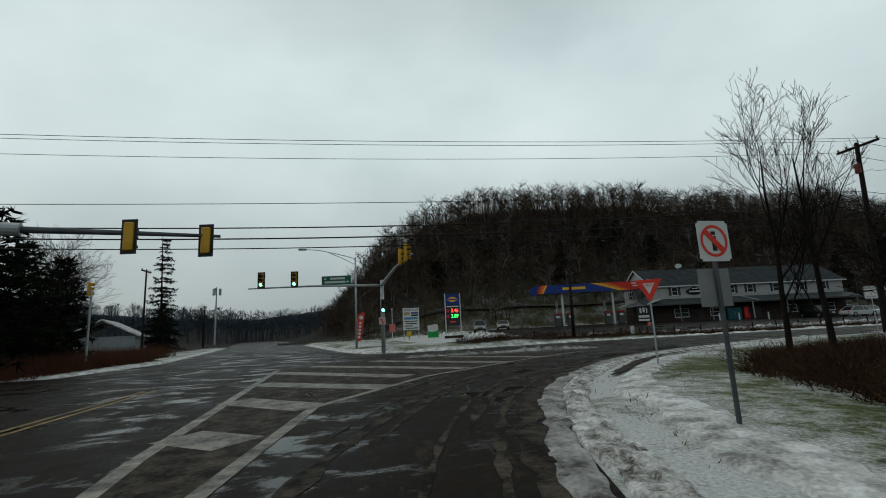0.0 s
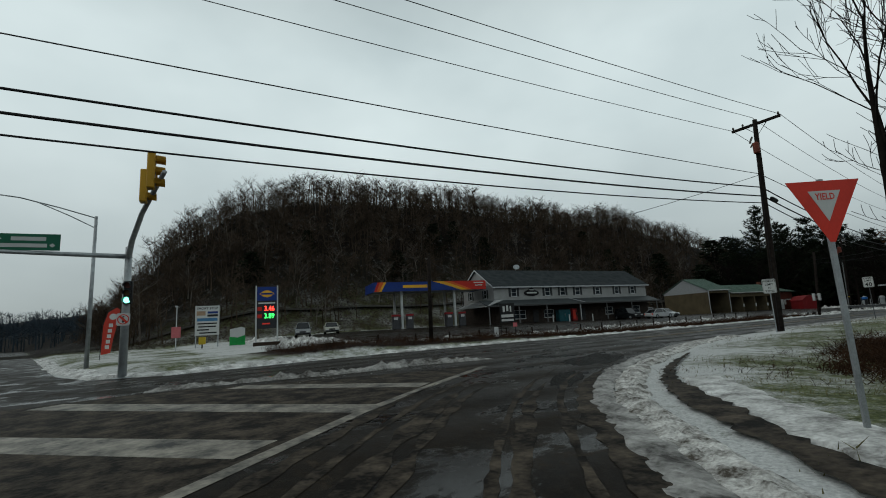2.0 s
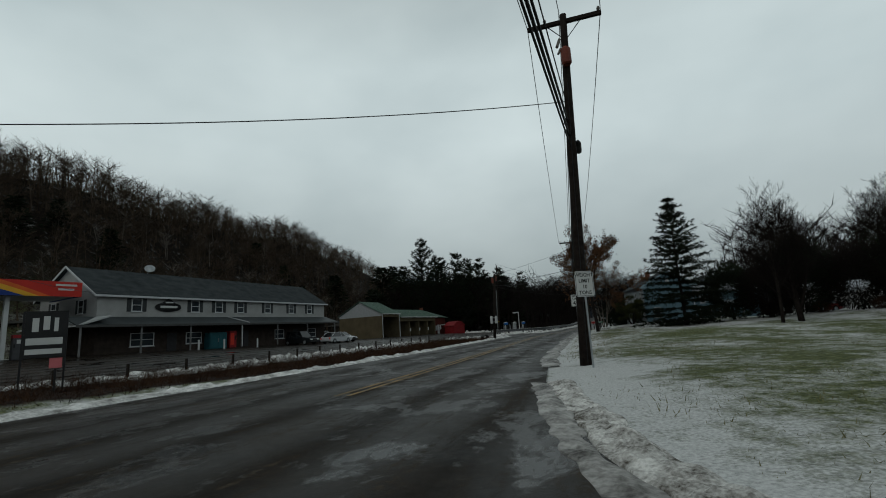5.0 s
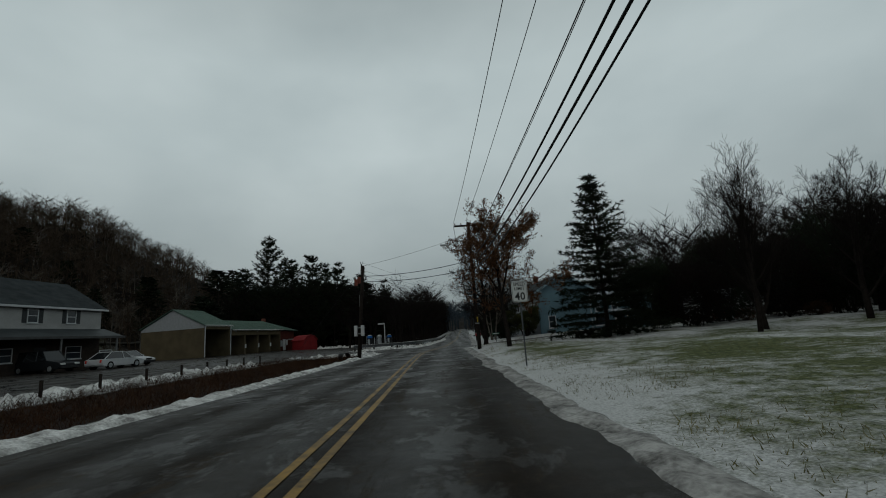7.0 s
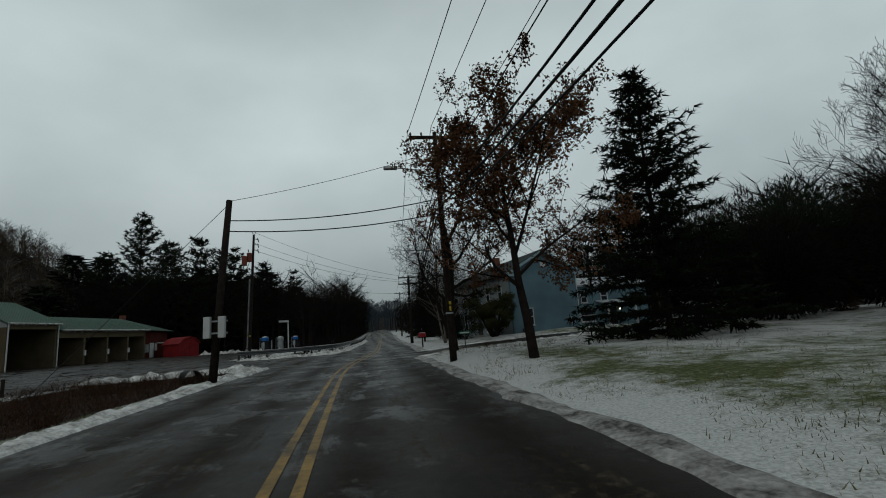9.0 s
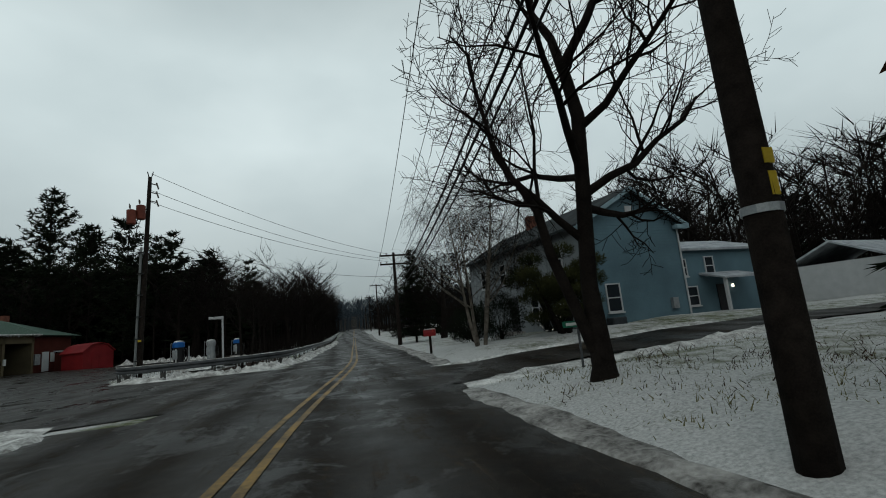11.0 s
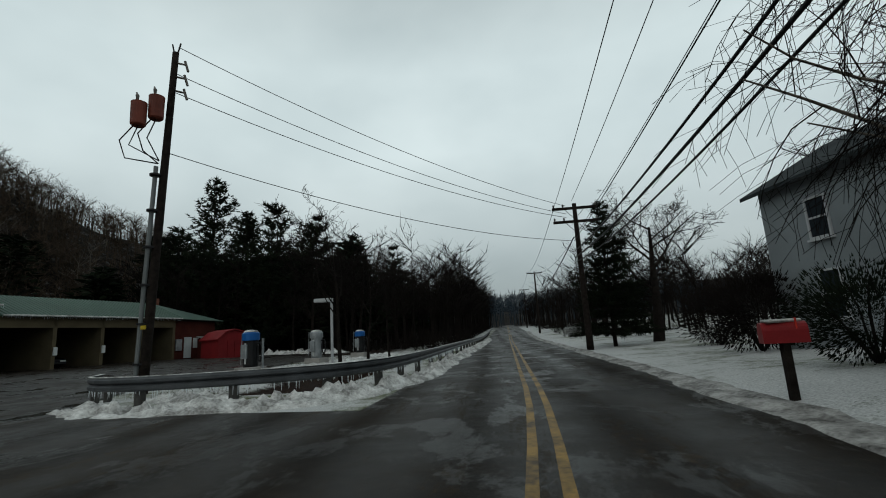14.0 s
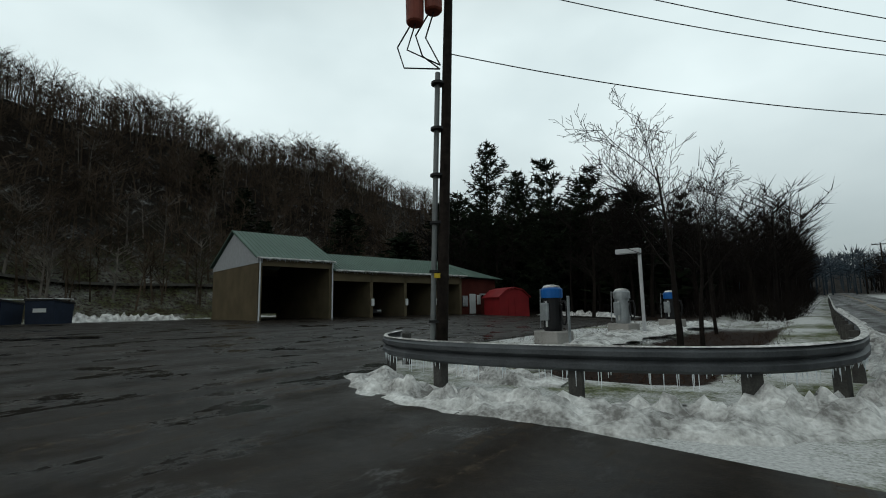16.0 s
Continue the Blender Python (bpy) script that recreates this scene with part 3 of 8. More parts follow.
# ---- buildings ----
SIDING = mat("grey_white_siding", (0.27, 0.27, 0.265), 0.7, var=0.14, scale=0.8, fine=12)
SHINGLE = mat("dark_grey_shingles", (0.028, 0.033, 0.035), 0.9, var=0.35, scale=1.2, fine=22, bump=0.5)
PORCHROOF = mat("porch_metal_roof", (0.03, 0.036, 0.038), 0.6, var=0.3, scale=0.8)
TRIM = mat("white_trim", (0.42, 0.43, 0.44), 0.6, var=0.08)
DARKGLASS = glass("dark_window_glass")
SHUTTER = mat("dark_shutter", (0.03, 0.033, 0.035), 0.7, var=0.2)
STUCCO = mat("tan_block_wall", (0.085, 0.068, 0.042), 0.9, var=0.2, scale=0.7, fine=24, bump=0.2)
GREENROOF = mat("green_metal_roof", (0.055, 0.095, 0.075), 0.5, var=0.16, scale=0.5, fine=14, metal=0.15)
REDWOOD = mat("dark_red_boards", (0.06, 0.016, 0.012), 0.8, var=0.25, scale=1, fine=25)
REDSHED = mat("bright_red_shed_paint", (0.16, 0.008, 0.010), 0.7, var=0.2, scale=1)
BLUEWALL = mat("pale_blue_siding", (0.085, 0.145, 0.175), 0.75, var=0.2, scale=0.5, fine=14)
GREYSTONE = mat("grey_facade_paint", (0.20, 0.22, 0.23), 0.75, var=0.14, scale=0.6)
DOOR_D = mat("dark_door", (0.02, 0.02, 0.022), 0.5, var=0.2)
# concrete with the wash bays' shade put into its colour
BAYSHADE = mat("shade_dark_concrete", (0.022, 0.02, 0.017), 0.9, var=0.2)


def siding(bm, x0, x1, z0, z1, y, step=0.2, out=-1, axis="x", clip=None):
    """Horizontal lap boards standing proud of a wall, real steps in the mesh."""
    z = z0
    while z < z1 - 0.02:
        t = min(z + step, z1)
        a, b = (x0, x1) if clip is None else clip(z + step / 2)
        if b - a > 0.1:
            lo, hi = y + out * 0.022, y + out * 0.004
            pts = ((a, lo, z), (b, lo, z), (b, hi, t), (a, hi, t)) if axis == "x" else ((lo, a, z), (lo, b, z), (hi, b, t), (hi, a, t))
            v = [bm.verts.new(p) for p in pts]
            bm.faces.new(v)
            under = [bm.verts.new(p) for p in (((a, y, z), (b, y, z)) if axis == "x" else ((y, a, z), (y, b, z)))]
            bm.faces.new((under[0], under[1], v[1], v[0]))
        z += step
    return bm


def window(parent, m, w, h, frame_mat=None, shutters=None, sash=True, glass_mat=None):
    """A window: frame, pane, sill, and shutters where there are any. Local x along the wall, y out of it, z up."""
    fm = frame_mat or TRIM
    t = 0.07
    bm = boxes((-w / 2, -w / 2 + t, 0, 0.07, 0, h), (w / 2 - t, w / 2, 0, 0.07, 0, h), (-w / 2 + t, w / 2 - t, 0, 0.07, 0, t), (-w / 2 + t, w / 2 - t, 0, 0.07, h - t, h))
    if sash:
        box(bm, -w / 2 + t, w / 2 - t, 0.01, 0.055, h / 2 - 0.03, h / 2 + 0.03)
    bm.transform(m)
    win = part("window", bm, fm, parent)
    bm = boxes((-w / 2 + t, w / 2 - t, 0.012, 0.03, t, h - t))
    bm.transform(m)
    part("pane", bm, glass_mat or DARKGLASS, win, "dark glass pane")
    bm = boxes((-w / 2 - 0.06, w / 2 + 0.06, 0, 0.12, -0.07, 0))
    bm.transform(m)
    part("sill", bm, fm, win)
    if shutters:
        for s in (-1, 1):
            xa = s * (w / 2 + 0.05)
            xb = s * (w / 2 + 0.42)
            bm = boxes((min(xa, xb), max(xa, xb), 0, 0.05, -0.02, h + 0.02))
            for k in range(9):
                zz = 0.08 + k * (h - 0.16) / 9
                box(bm, min(xa, xb) + 0.05, max(xa, xb) - 0.05, 0.05, 0.062, zz, zz + (h - 0.16) / 14)
            bm.transform(m)
            part("shutter", bm, shutters, win)
    return win


def gable_roof(bm, x0, x1, y0, y1, eave, ridge, over=0.35, thick=0.16):
    """Two roof slabs with the ridge along x."""
    ym = (y0 + y1) / 2
    k = (ridge - eave) / (ym - y0)
    for s, ya in ((1, y0), (-1, y1)):
        ye, ze = ya - s * over, eave - k * over
        prism(bm, [(ye, ze), (ym, ridge), (ym, ridge + thick), (ye, ze + thick)], x0 - over, x1 + over, axis="x")
    return bm


# the store: two storeys, long porch
STZ = 0.75
store = thing("store_building", -34.9, 15.7, STZ, 85.0, "long two-storey store with pale siding and dark porch roof", "store building")
store.scale = (1.01, 0.84, 0.87)
L, D, EV, RG = 30.4, 10.0, 6.15, 9.2
# dark boards, their colour deepened further for the shade under the porch
part("lower_wall", boxes((0, L, 0, D, -1.0, 3.45)), mat("porch_shade_boards", (0.035, 0.027, 0.023), 0.8, var=0.3, scale=2, fine=20), store, "dark shopfront boards with porch shade in their colour")
bm = boxes((0, L, 0, D, 3.45, EV))
prism(bm, [(0, EV), (D, EV), (D / 2, RG)], 0.0, L, axis="x")
part("wall", bm, SIDING, store)
bm = siding(bmesh.new(), 0, L, 3.4, EV, 0.0, 0.22)
siding(bm, 0, D, 3.4, EV, 0.0, 0.22, axis="y")
siding(bm, 0, D, EV, RG, 0.0, 0.22, axis="y", clip=lambda z: ((z - EV) / (RG - EV) * D / 2, D - (z - EV) / (RG - EV) * D / 2))
part("lap_siding", bm, SIDING, store)
part("roof", gable_roof(bmesh.new(), 0, L, 0, D, EV, RG), SHINGLE, store, "dark grey shingle roof")
bm = boxes((-0.4, L + 0.4, -0.5, -0.36, EV - 0.3, EV - 0.1))
part("gutter", bm, TRIM, store)
bm = bmesh.new()
prism(bm, [(-0.4, EV - 0.28), (D / 2, RG + 0.0), (D / 2, RG + 0.2), (-0.4, EV - 0.06)], -0.42, -0.36, axis="x")
prism(bm, [(D + 0.4, EV - 0.28), (D / 2, RG + 0.0), (D / 2, RG + 0.2), (D + 0.4, EV - 0.06)], -0.42, -0.36, axis="x")
part("rake_board", bm, TRIM, store)
bm = bmesh.new()
prism(bm, [(0.0, 3.75), (-2.5, 2.85), (-2.5, 2.97), (0.0, 3.9)], -2.5, L + 0.5, axis="x")
part("porch_roof", bm, PORCHROOF, store, "dark sloping porch roof")
bm = bmesh.new()
prism(bm, [(0.0, 3.75), (-2.5, 2.85), (-2.5, 2.97), (0.0, 3.9)], -2.5, 7.5)
part("porch_roof", bm, mat("pale_awning_roof", (0.30, 0.31, 0.31), 0.6, var=0.2), store, "pale side awning roof")
part("fascia", boxes((-2.6, L + 0.6, -2.6, -2.5, 2.76, 3.0)), mat("dark_fascia", (0.05, 0.05, 0.05), 0.7, var=0.2), store)
for px in (-2.2, 2.6, 7.4, 13.6, 19.0, 24.4, 30.2):
    part("porch_post", boxes((px - 0.06, px + 0.06, -2.43, -2.31, 0, 2.85)), mat("grey_porch_post", (0.13, 0.13, 0.13), 0.7, var=0.2), store)
part("downspout", tubes(([(13.5, -2.62, 2.7), (13.5, -2.62, 0.1)], 0.05, 6), ([(13.4, -0.1, 3.9), (14.6, -2.5, 3.05)], 0.05, 6)), TRIM, store)
for wx in (3.35, 9.36, 12.27, 15.23, 19.37, 23.58, 27.16):
    window(store, pose(wx, 0, 4.45, 0, 0, 180), 0.95, 1.35, shutters=SHUTTER)
for wy in (2.6, 7.4):
    window(store, pose(0, wy, 4.35, 0, 0, 90), 0.9, 1.35, shutters=SHUTTER)
window(store, pose(9.3, 0, 0.8, 0, 0, 180), 1.8, 1.3)
window(store, pose(4.0, 0, 0.8, 0, 0, 180), 2.2, 1.4)
window(store, pose(21.4, 0, 0.8, 0, 0, 180), 1.6, 1.3)
window(store, pose(27.6, 0, 0.8, 0, 0, 180), 1.6, 1.3)
for dx in (6.9, 15.9, 24.4):
    part("door", boxes((dx - 0.5, dx + 0.5, -0.06, 0.02, 0.05, 2.1), bevel=0.01), DOOR_D, store)
bm = bmesh.new()
bmesh.ops.create_circle(bm, cap_ends=True, segments=20, radius=0.5)
bm.transform(pose(7.0, 4.6, RG + 0.75, 60, 0, -30) )
bmesh.ops.solidify(bm, geom=bm.faces[:], thickness=0.05)
tube(bm, [(7.0, 5.0, RG), (7.0, 4.75, RG + 0.75)], 0.04, 6)
part("satellite_dish", bm, STEEL, store, "round pale satellite dish on the ridge")
# oval sign on the upper wall
bm = bmesh.new()
bmesh.ops.create_circle(bm, cap_ends=True, segments=28, radius=1.0)
bm.transform(Matrix.Translation((6.37, -0.12, 5.0)) @ Matrix.Diagonal((1.35, 1, 0.48, 1)) @ Matrix.Rotation(radians(90), 4, "X"))
bmesh.ops.solidify(bm, geom=bm.faces[:], thickness=0.08)
sg = part("wall_sign", bm, BLACK, store, "black oval sign with a pale peak and bars")
bm = bmesh.new()
prism(bm, [(5.6, 5.35), (7.1, 5.35), (6.65, 5.75), (6.37, 5.9), (6.05, 5.75)], -0.2, -0.14)
part("peak_shape", bm, BLACK, sg)
part("lettering_bar", boxes((5.5, 7.25, -0.215, -0.205, 4.86, 5.1)), SIGN_W, sg, "pale bar of unreadable lettering")
part("lettering_bar", boxes((6.0, 6.8, -0.215, -0.205, 5.4, 5.55)), SIGN_W, sg, "pale bar of unreadable lettering")


def small_box_thing(name, x, y, turn, dims, material, label, category, z=None, group="", extra=()):
    """A cabinet-like thing with a bevelled body and parts given as (name, box, material)."""
    t = thing(name, x, y, land(x, y) + 0.035 if z is None else z, turn, label, category, group)
    w, d, h = dims
    part("body", boxes((-w / 2, w / 2, -d / 2, d / 2, 0, h), bevel=0.03), material, t)
    for nm, b, m in extra:
        part(nm, boxes(b, bevel=0.005), m, t)
    return t


def on_store(u, v):
    a = radians(85.0)
    return -34.9 + u * math.cos(a) - v * 0.84 * math.sin(a), 15.7 + u * math.sin(a) + v * 0.84 * math.cos(a)


TEAL = mat("teal_freezer", (0.01, 0.07, 0.085), 0.4, var=0.15)
REDPAINT = mat("red_machine_paint", (0.22, 0.012, 0.015), 0.4, var=0.15)
x, y = on_store(11.6, -0.7)
small_box_thing("ice_freezer", x, y, 85.0, (2.2, 0.8, 1.7), TEAL, "teal ice freezer under the store porch", "freezer", z=STZ, extra=[("door", (-1.0, -0.03, -0.45, -0.4, 0.25, 1.5), TEAL), ("door", (0.03, 1.0, -0.45, -0.4, 0.25, 1.5), TEAL), ("handle", (-0.1, -0.06, -0.5, -0.45, 0.7, 1.1), STEEL)])
x, y = on_store(13.6, -0.6)
small_box_thing("vending_machine", x, y, 85.0, (0.9, 0.8, 1.8), REDPAINT, "red vending machine against the store wall", "vending machine", z=STZ, extra=[("front_panel", (-0.38, 0.1, -0.43, -0.4, 0.3, 1.6), SIGN_R), ("slot", (0.18, 0.36, -0.43, -0.4, 0.8, 1.3), BLACK)])
for u in (7.9, 10.9, 15.4):
    x, y = on_store(u, -3.1)
    t = thing("bollard", x, y, land(x, y) + 0.03, 0, "pale short guard post before the store", "bollard", "store bollards")
    part("post", tubes(([(0, 0, 0), (0, 0, 0.95), (0, 0, 1.0)], [0.09, 0.09, 0.05], 10)), WHITE, t)

# the fuel canopy
CANZ = land(-40, 7) + 0.05
can = thing("fuel_canopy", -38.2, -0.8, CANZ, 78, "fuel station canopy with blue, yellow and red fascia", "canopy")
can.scale = (0.9, 0.9, 1.0)
CB = mat("fascia_blue", (0.006, 0.028, 0.16), 0.4, var=0.15, scale=0.5)
CY = mat("fascia_yellow", (0.62, 0.32, 0.02), 0.4, var=0.15, scale=0.5)
CO = mat("fascia_orange", (0.55, 0.10, 0.015), 0.4, var=0.15, scale=0.5)
CR = mat("fascia_red", (0.42, 0.02, 0.012), 0.4, var=0.15, scale=0.5)
Z0, Z1, CL = 4.75, 5.95, 17.3
part("deck", boxes((0.1, CL - 0.1, 0.1, 6.4, Z0 + 0.1, Z1 - 0.05)), mat("canopy_deck", (0.35, 0.36, 0.36), 0.6), can)
bm = bmesh.new()
box(bm, 0, CL, -0.02, 0.1, Z0, Z1)
box(bm, 0, 0.1, 0.1, 6.4, Z0, Z1)
box(bm, CL - 0.1, CL, 0.1, 6.4, Z0, Z1)
fas = part("fascia", bm, CB, can, "blue canopy fascia")
for a, b, c, d, mt in ((0.0, 0.35, 0.9, 0.55, CR), (0.35, 0.75, 1.45, 0.9, CO), (0.75, 1.05, 1.8, 1.45, CY)):
    bm = bmesh.new()
    prism(bm, [(a, Z0), (b, Z0), (c, Z1), (d, Z1)], -0.03, -0.022)
    part("stripe", bm, mt, fas)
for o, mt in ((0.0, CY), (0.9, CO), (1.9, CR)):
    pts_lo = [(9.6 + o + k * 0.55, Z1 - 0.0 - (0.16 * k) ** 1.25) for k in range(9)]
    outl = [(9.6 + o, Z1)] + [(px, max(Z0, pz)) for px, pz in pts_lo[1:]] + [(CL if mt is CR else 14.6 + o * 1.6, Z0), (CL if mt is CR else 14.9 + o * 1.6, Z1 if mt is CR else Z0 + 0.25)]
    if mt is CR:
        outl = [(11.5, Z1), (12.6, Z1 - 0.35), (13.8, Z0 + 0.45), (15.0, Z0), (CL, Z0), (CL, Z1)]
    elif mt is CO:
        outl = [(10.4, Z1), (11.8, Z1 - 0.4), (13.2, Z0 + 0.35), (14.2, Z0), (15.0, Z0), (13.8, Z0 + 0.45), (12.6, Z1 - 0.35), (11.5, Z1)]
    else:
        outl = [(8.8, Z1), (10.6, Z1 - 0.45), (12.2, Z0 + 0.3), (13.2, Z0), (14.2, Z0), (13.2, Z0 + 0.35), (11.8, Z1 - 0.4), (10.4, Z1)]
    bm = bmesh.new()
    prism(bm, outl, -0.03, -0.022)
    part("stripe", bm, mt, fas, "curved colour stripe")
part("name_bar", boxes((4.2, 7.9, -0.035, -0.022, Z0 + 0.42, Z1 - 0.4)), CY, fas, "yellow bar in place of the brand lettering")
part("lettering_bar", boxes((15.3, 16.9, -0.035, -0.022, Z0 + 0.85, Z0 + 1.0)), SIGN_W, fas, "pale lettering bar")
part("lettering_bar", boxes((15.5, 16.7, -0.035, -0.022, Z0 + 0.5, Z0 + 0.65)), SIGN_W, fas, "pale lettering bar")
for cx in (4.2, 12.4):
    for cy in (1.0, 5.2):
        part("column", boxes((cx - 0.16, cx + 0.16, cy - 0.16, cy + 0.16, 0, Z0 + 0.12), bevel=0.02), WHITE, can)


def on_canopy(u, v):
    a = radians(78)
    return -38.2 + 0.9 * u * math.cos(a) - 0.9 * v * math.sin(a), -0.8 + 0.9 * u * math.sin(a) + 0.9 * v * math.cos(a)


for u, v in ((3.2, 1.0), (5.3, 1.0), (11.4, 1.0), (13.5, 1.0), (4.2, 4.0), (12.4, 4.0)):
    x, y = on_canopy(u, v)
    small_box_thing("fuel_pump", x, y, 78, (0.9, 0.5, 1.9), mat("pump_dark_grey", (0.05, 0.05, 0.055), 0.5), "dark fuel pump with red trim under the canopy", "fuel pump", group="fuel pumps",
                    extra=[("top_panel", (-0.47, 0.47, -0.27, 0.27, 1.62, 1.86), REDPAINT), ("screen", (-0.25, 0.25, -0.28, -0.25, 1.2, 1.5), SIGN_W), ("nozzle", (-0.42, -0.34, -0.33, -0.25, 0.9, 1.2), BLACK)])

# the car wash
WZ = 0.42
wash = thing("car_wash", -33.25, 67.6, WZ, 80, "tan block car wash with green metal roof", "car wash")
# local x runs north along the front, y away from the road
WD = 10.4
part("end_wall", boxes((0, 0.3, 0, WD, 0, 4.2)), STUCCO, wash)
bm = bmesh.new()
prism(bm, [(-0.05, 4.2), (WD + 0.05, 4.2), (WD + 0.05, 4.5), (WD / 2, 7.05), (-0.05, 4.5)], -0.03, 0.3, axis="x")
part("gable_siding", bm, mat("pale_grey_gable", (0.26, 0.27, 0.28), 0.7, var=0.1), wash, "pale grey gable siding")
bm = boxes((5.75, 6.0, 0.1, WD, 0, 4.5))
prism(bm, [(0.1, 4.5), (WD - 0.1, 4.5), (WD / 2, 6.95)], 5.76, 5.99, axis="x")
part("end_wall", bm, STUCCO, wash)
bm = boxes((9.62, 9.9, 0.0, 7.5, 0, 3.9))
part("bay_wall", bm, STUCCO, wash)
for xa in (13.3, 17.0, 20.4):
    part("bay_wall", boxes((xa, xa + 0.28, 0.0, 7.5, 0, 3.9)), STUCCO, wash)
part("header", boxes((0.3, 5.75, 0.0, 0.25, 4.0, 4.6)), STUCCO, wash)
part("header", boxes((6.0, 20.7, 0.0, 0.25, 3.05, 3.95)), STUCCO, wash)
part("header", boxes((0.3, 5.75, WD - 0.25, WD, 4.0, 4.6)), STUCCO, wash)
# back walls added in the shade-dark colour to make the bays dim
part("back_wall", boxes((6.0, 20.7, 7.25, 7.5, 0, 3.2)), BAYSHADE, wash)
part("back_wall", boxes((0.3, 5.75, WD - 0.25, WD, 0.45, 4.0)), BAYSHADE, wash)


def ribs(roof, x0, x1, y0, y1, z0, z1, step=0.32):
    """Standing ribs of a metal roof slope that runs along y, alike pieces on one mesh."""
    bm = bmesh.new()
    vs = [bm.verts.new(p) for p in ((-0.03, y0, z0), (0, y0, z0 + 0.05), (0.03, y0, z0), (-0.03, y1, z1), (0, y1, z1 + 0.05), (0.03, y1, z1))]
    bm.faces.new((vs[0], vs[1], vs[4], vs[3]))
    bm.faces.new((vs[1], vs[2], vs[5], vs[4]))
    bm.faces.new((vs[0], vs[2], vs[1]))
    me = bpy.data.meshes.new("roof_rib")
    bm.to_mesh(me)
    bm.free()
    me.materials.append(GREENROOF)
    k = int((x1 - x0) / step)
    for i in range(k + 1):
        rib = new("roof_rib", me)
        rib.parent = roof
        rib.location = (x0 + (x1 - x0) * i / k, 0, 0)


bm = gable_roof(bmesh.new(), 0, 5.9, 0, WD, 4.65, 7.15, over=0.25, thick=0.1)
ribs(part("roof", bm, GREENROOF, wash, "green ribbed metal roof of the tall bay"), -0.2, 6.1, -0.25, WD / 2, 4.65 - 0.12 + 0.1, 7.25)
bm = gable_roof(bmesh.new(), 6.2, 20.9, -0.1, 7.7, 3.95, 5.6, over=0.25, thick=0.1)
ribs(part("roof", bm, GREENROOF, wash, "green ribbed metal roof of the wash bays"), 6.0, 21.1, -0.35, 3.8, 3.95 - 0.1 + 0.1, 5.7)
bm = bmesh.new()
hip = [bm.verts.new(p) for p in ((20.95, -0.38, 3.86), (26.9, -0.38, 3.7), (26.9, 7.9, 3.7), (20.95, 7.9, 3.86), (21.3, 3.8, 5.68))]
for k in ((0, 1, 4), (1, 2, 4), (2, 3, 4), (0, 4, 3), (3, 2, 1, 0)):
    bm.faces.new([hip[i] for i in k])
part("roof", bm, GREENROOF, wash, "green hipped metal roof over the office")
icic = bmesh.new()
rng = random.Random(5)
for x0, x1, z in ((-0.2, 6.1, 4.5), (6.1, 21.0, 3.82)):
    x = x0
    while x < x1:
        ln = rng.uniform(0.04, 0.2)
        tube(icic, [(x, -0.37, z), (x, -0.37, z - ln)], [0.018, 0.003], 4, cap=False)
        x += rng.uniform(0.08, 0.2)
ib = part("icicle", icic, mat("ice", (0.7, 0.75, 0.78), 0.2, var=0.05), wash, "row of small icicles at the eave")
ib["kind"] = "stuff"
part("snow_edge", boxes((-0.2, 6.1, -0.4, -0.24, 4.5, 4.62), (6.1, 21.1, -0.5, -0.34, 3.82, 3.95), bevel=0.03), SNOW, wash, "thin snow along the eave")
for px in (0.12, 5.95):
    part("downspout", tubes(([(px, -0.08, 4.55), (px, -0.08, 0.05)], 0.06, 8)), TRIM, wash)
office = part("office", boxes((20.7, 26.2, 0.3, 6.0, 0, 3.68)), REDWOOD, wash, "dark red board office front")
part("office_door", boxes((22.1, 23.0, 0.24, 0.3, 0.05, 2.1), bevel=0.01), WHITE, office, "white office door")
for ox in (23.6, 24.6):
    part("notice", boxes((ox - 0.35, ox + 0.35, 0.25, 0.3, 1.0, 2.0)), SIGN_W, office, "pale notice board")
part("change_box", boxes((21.0, 21.7, 0.1, 0.3, 0.8, 1.9), bevel=0.02), STEEL, office)
part("chimney", boxes((22.0, 22.6, 4.2, 4.8, 4.6, 6.3)), mat("brick_chimney", (0.12, 0.05, 0.035), 0.9, var=0.3), wash)
for xa, zb in ((9.7, 1.5), (13.4, 1.5), (17.1, 1.5)):
    part("control_box", boxes((xa + 0.0, xa + 0.28, -0.12, 0.0, 1.0, 1.6), bevel=0.02), SIGN_W, wash, "pale control box")
# low annex and red shed beside it
annex = thing("annex", -27.6, 93.6, 0.12, 80, "small red board annex with a pale roof", "annex")
part("wall", boxes((-2.8, 0.6, 0.2, 4, 0, 2.2)), REDWOOD, annex)
bm = bmesh.new()
prism(bm, [(-0.1, 2.2), (4.1, 2.6), (4.1, 2.7), (-0.1, 2.3)], -2.9, 0.7, axis="x")
part("roof", bm, mat("pale_tin_roof", (0.4, 0.42, 0.43), 0.6), annex, "pale tin roof")
window(annex, pose(-1.6, 0.2, 1.0, 0, 0, 180), 0.9, 0.9)
shed = thing("red_shed", -24.5, 89.6, 0.05, 62, "bright red wooden garden shed", "shed")
bm = boxes((-1.7, 1.7, 0, 3, 0, 2.0))
prism(bm, [(-1.7, 2.0), (1.7, 2.0), (0.9, 2.65), (0, 2.85), (-0.9, 2.65)], 0.0, 3.0)
part("wall", bm, REDSHED, shed)
bm = bmesh.new()
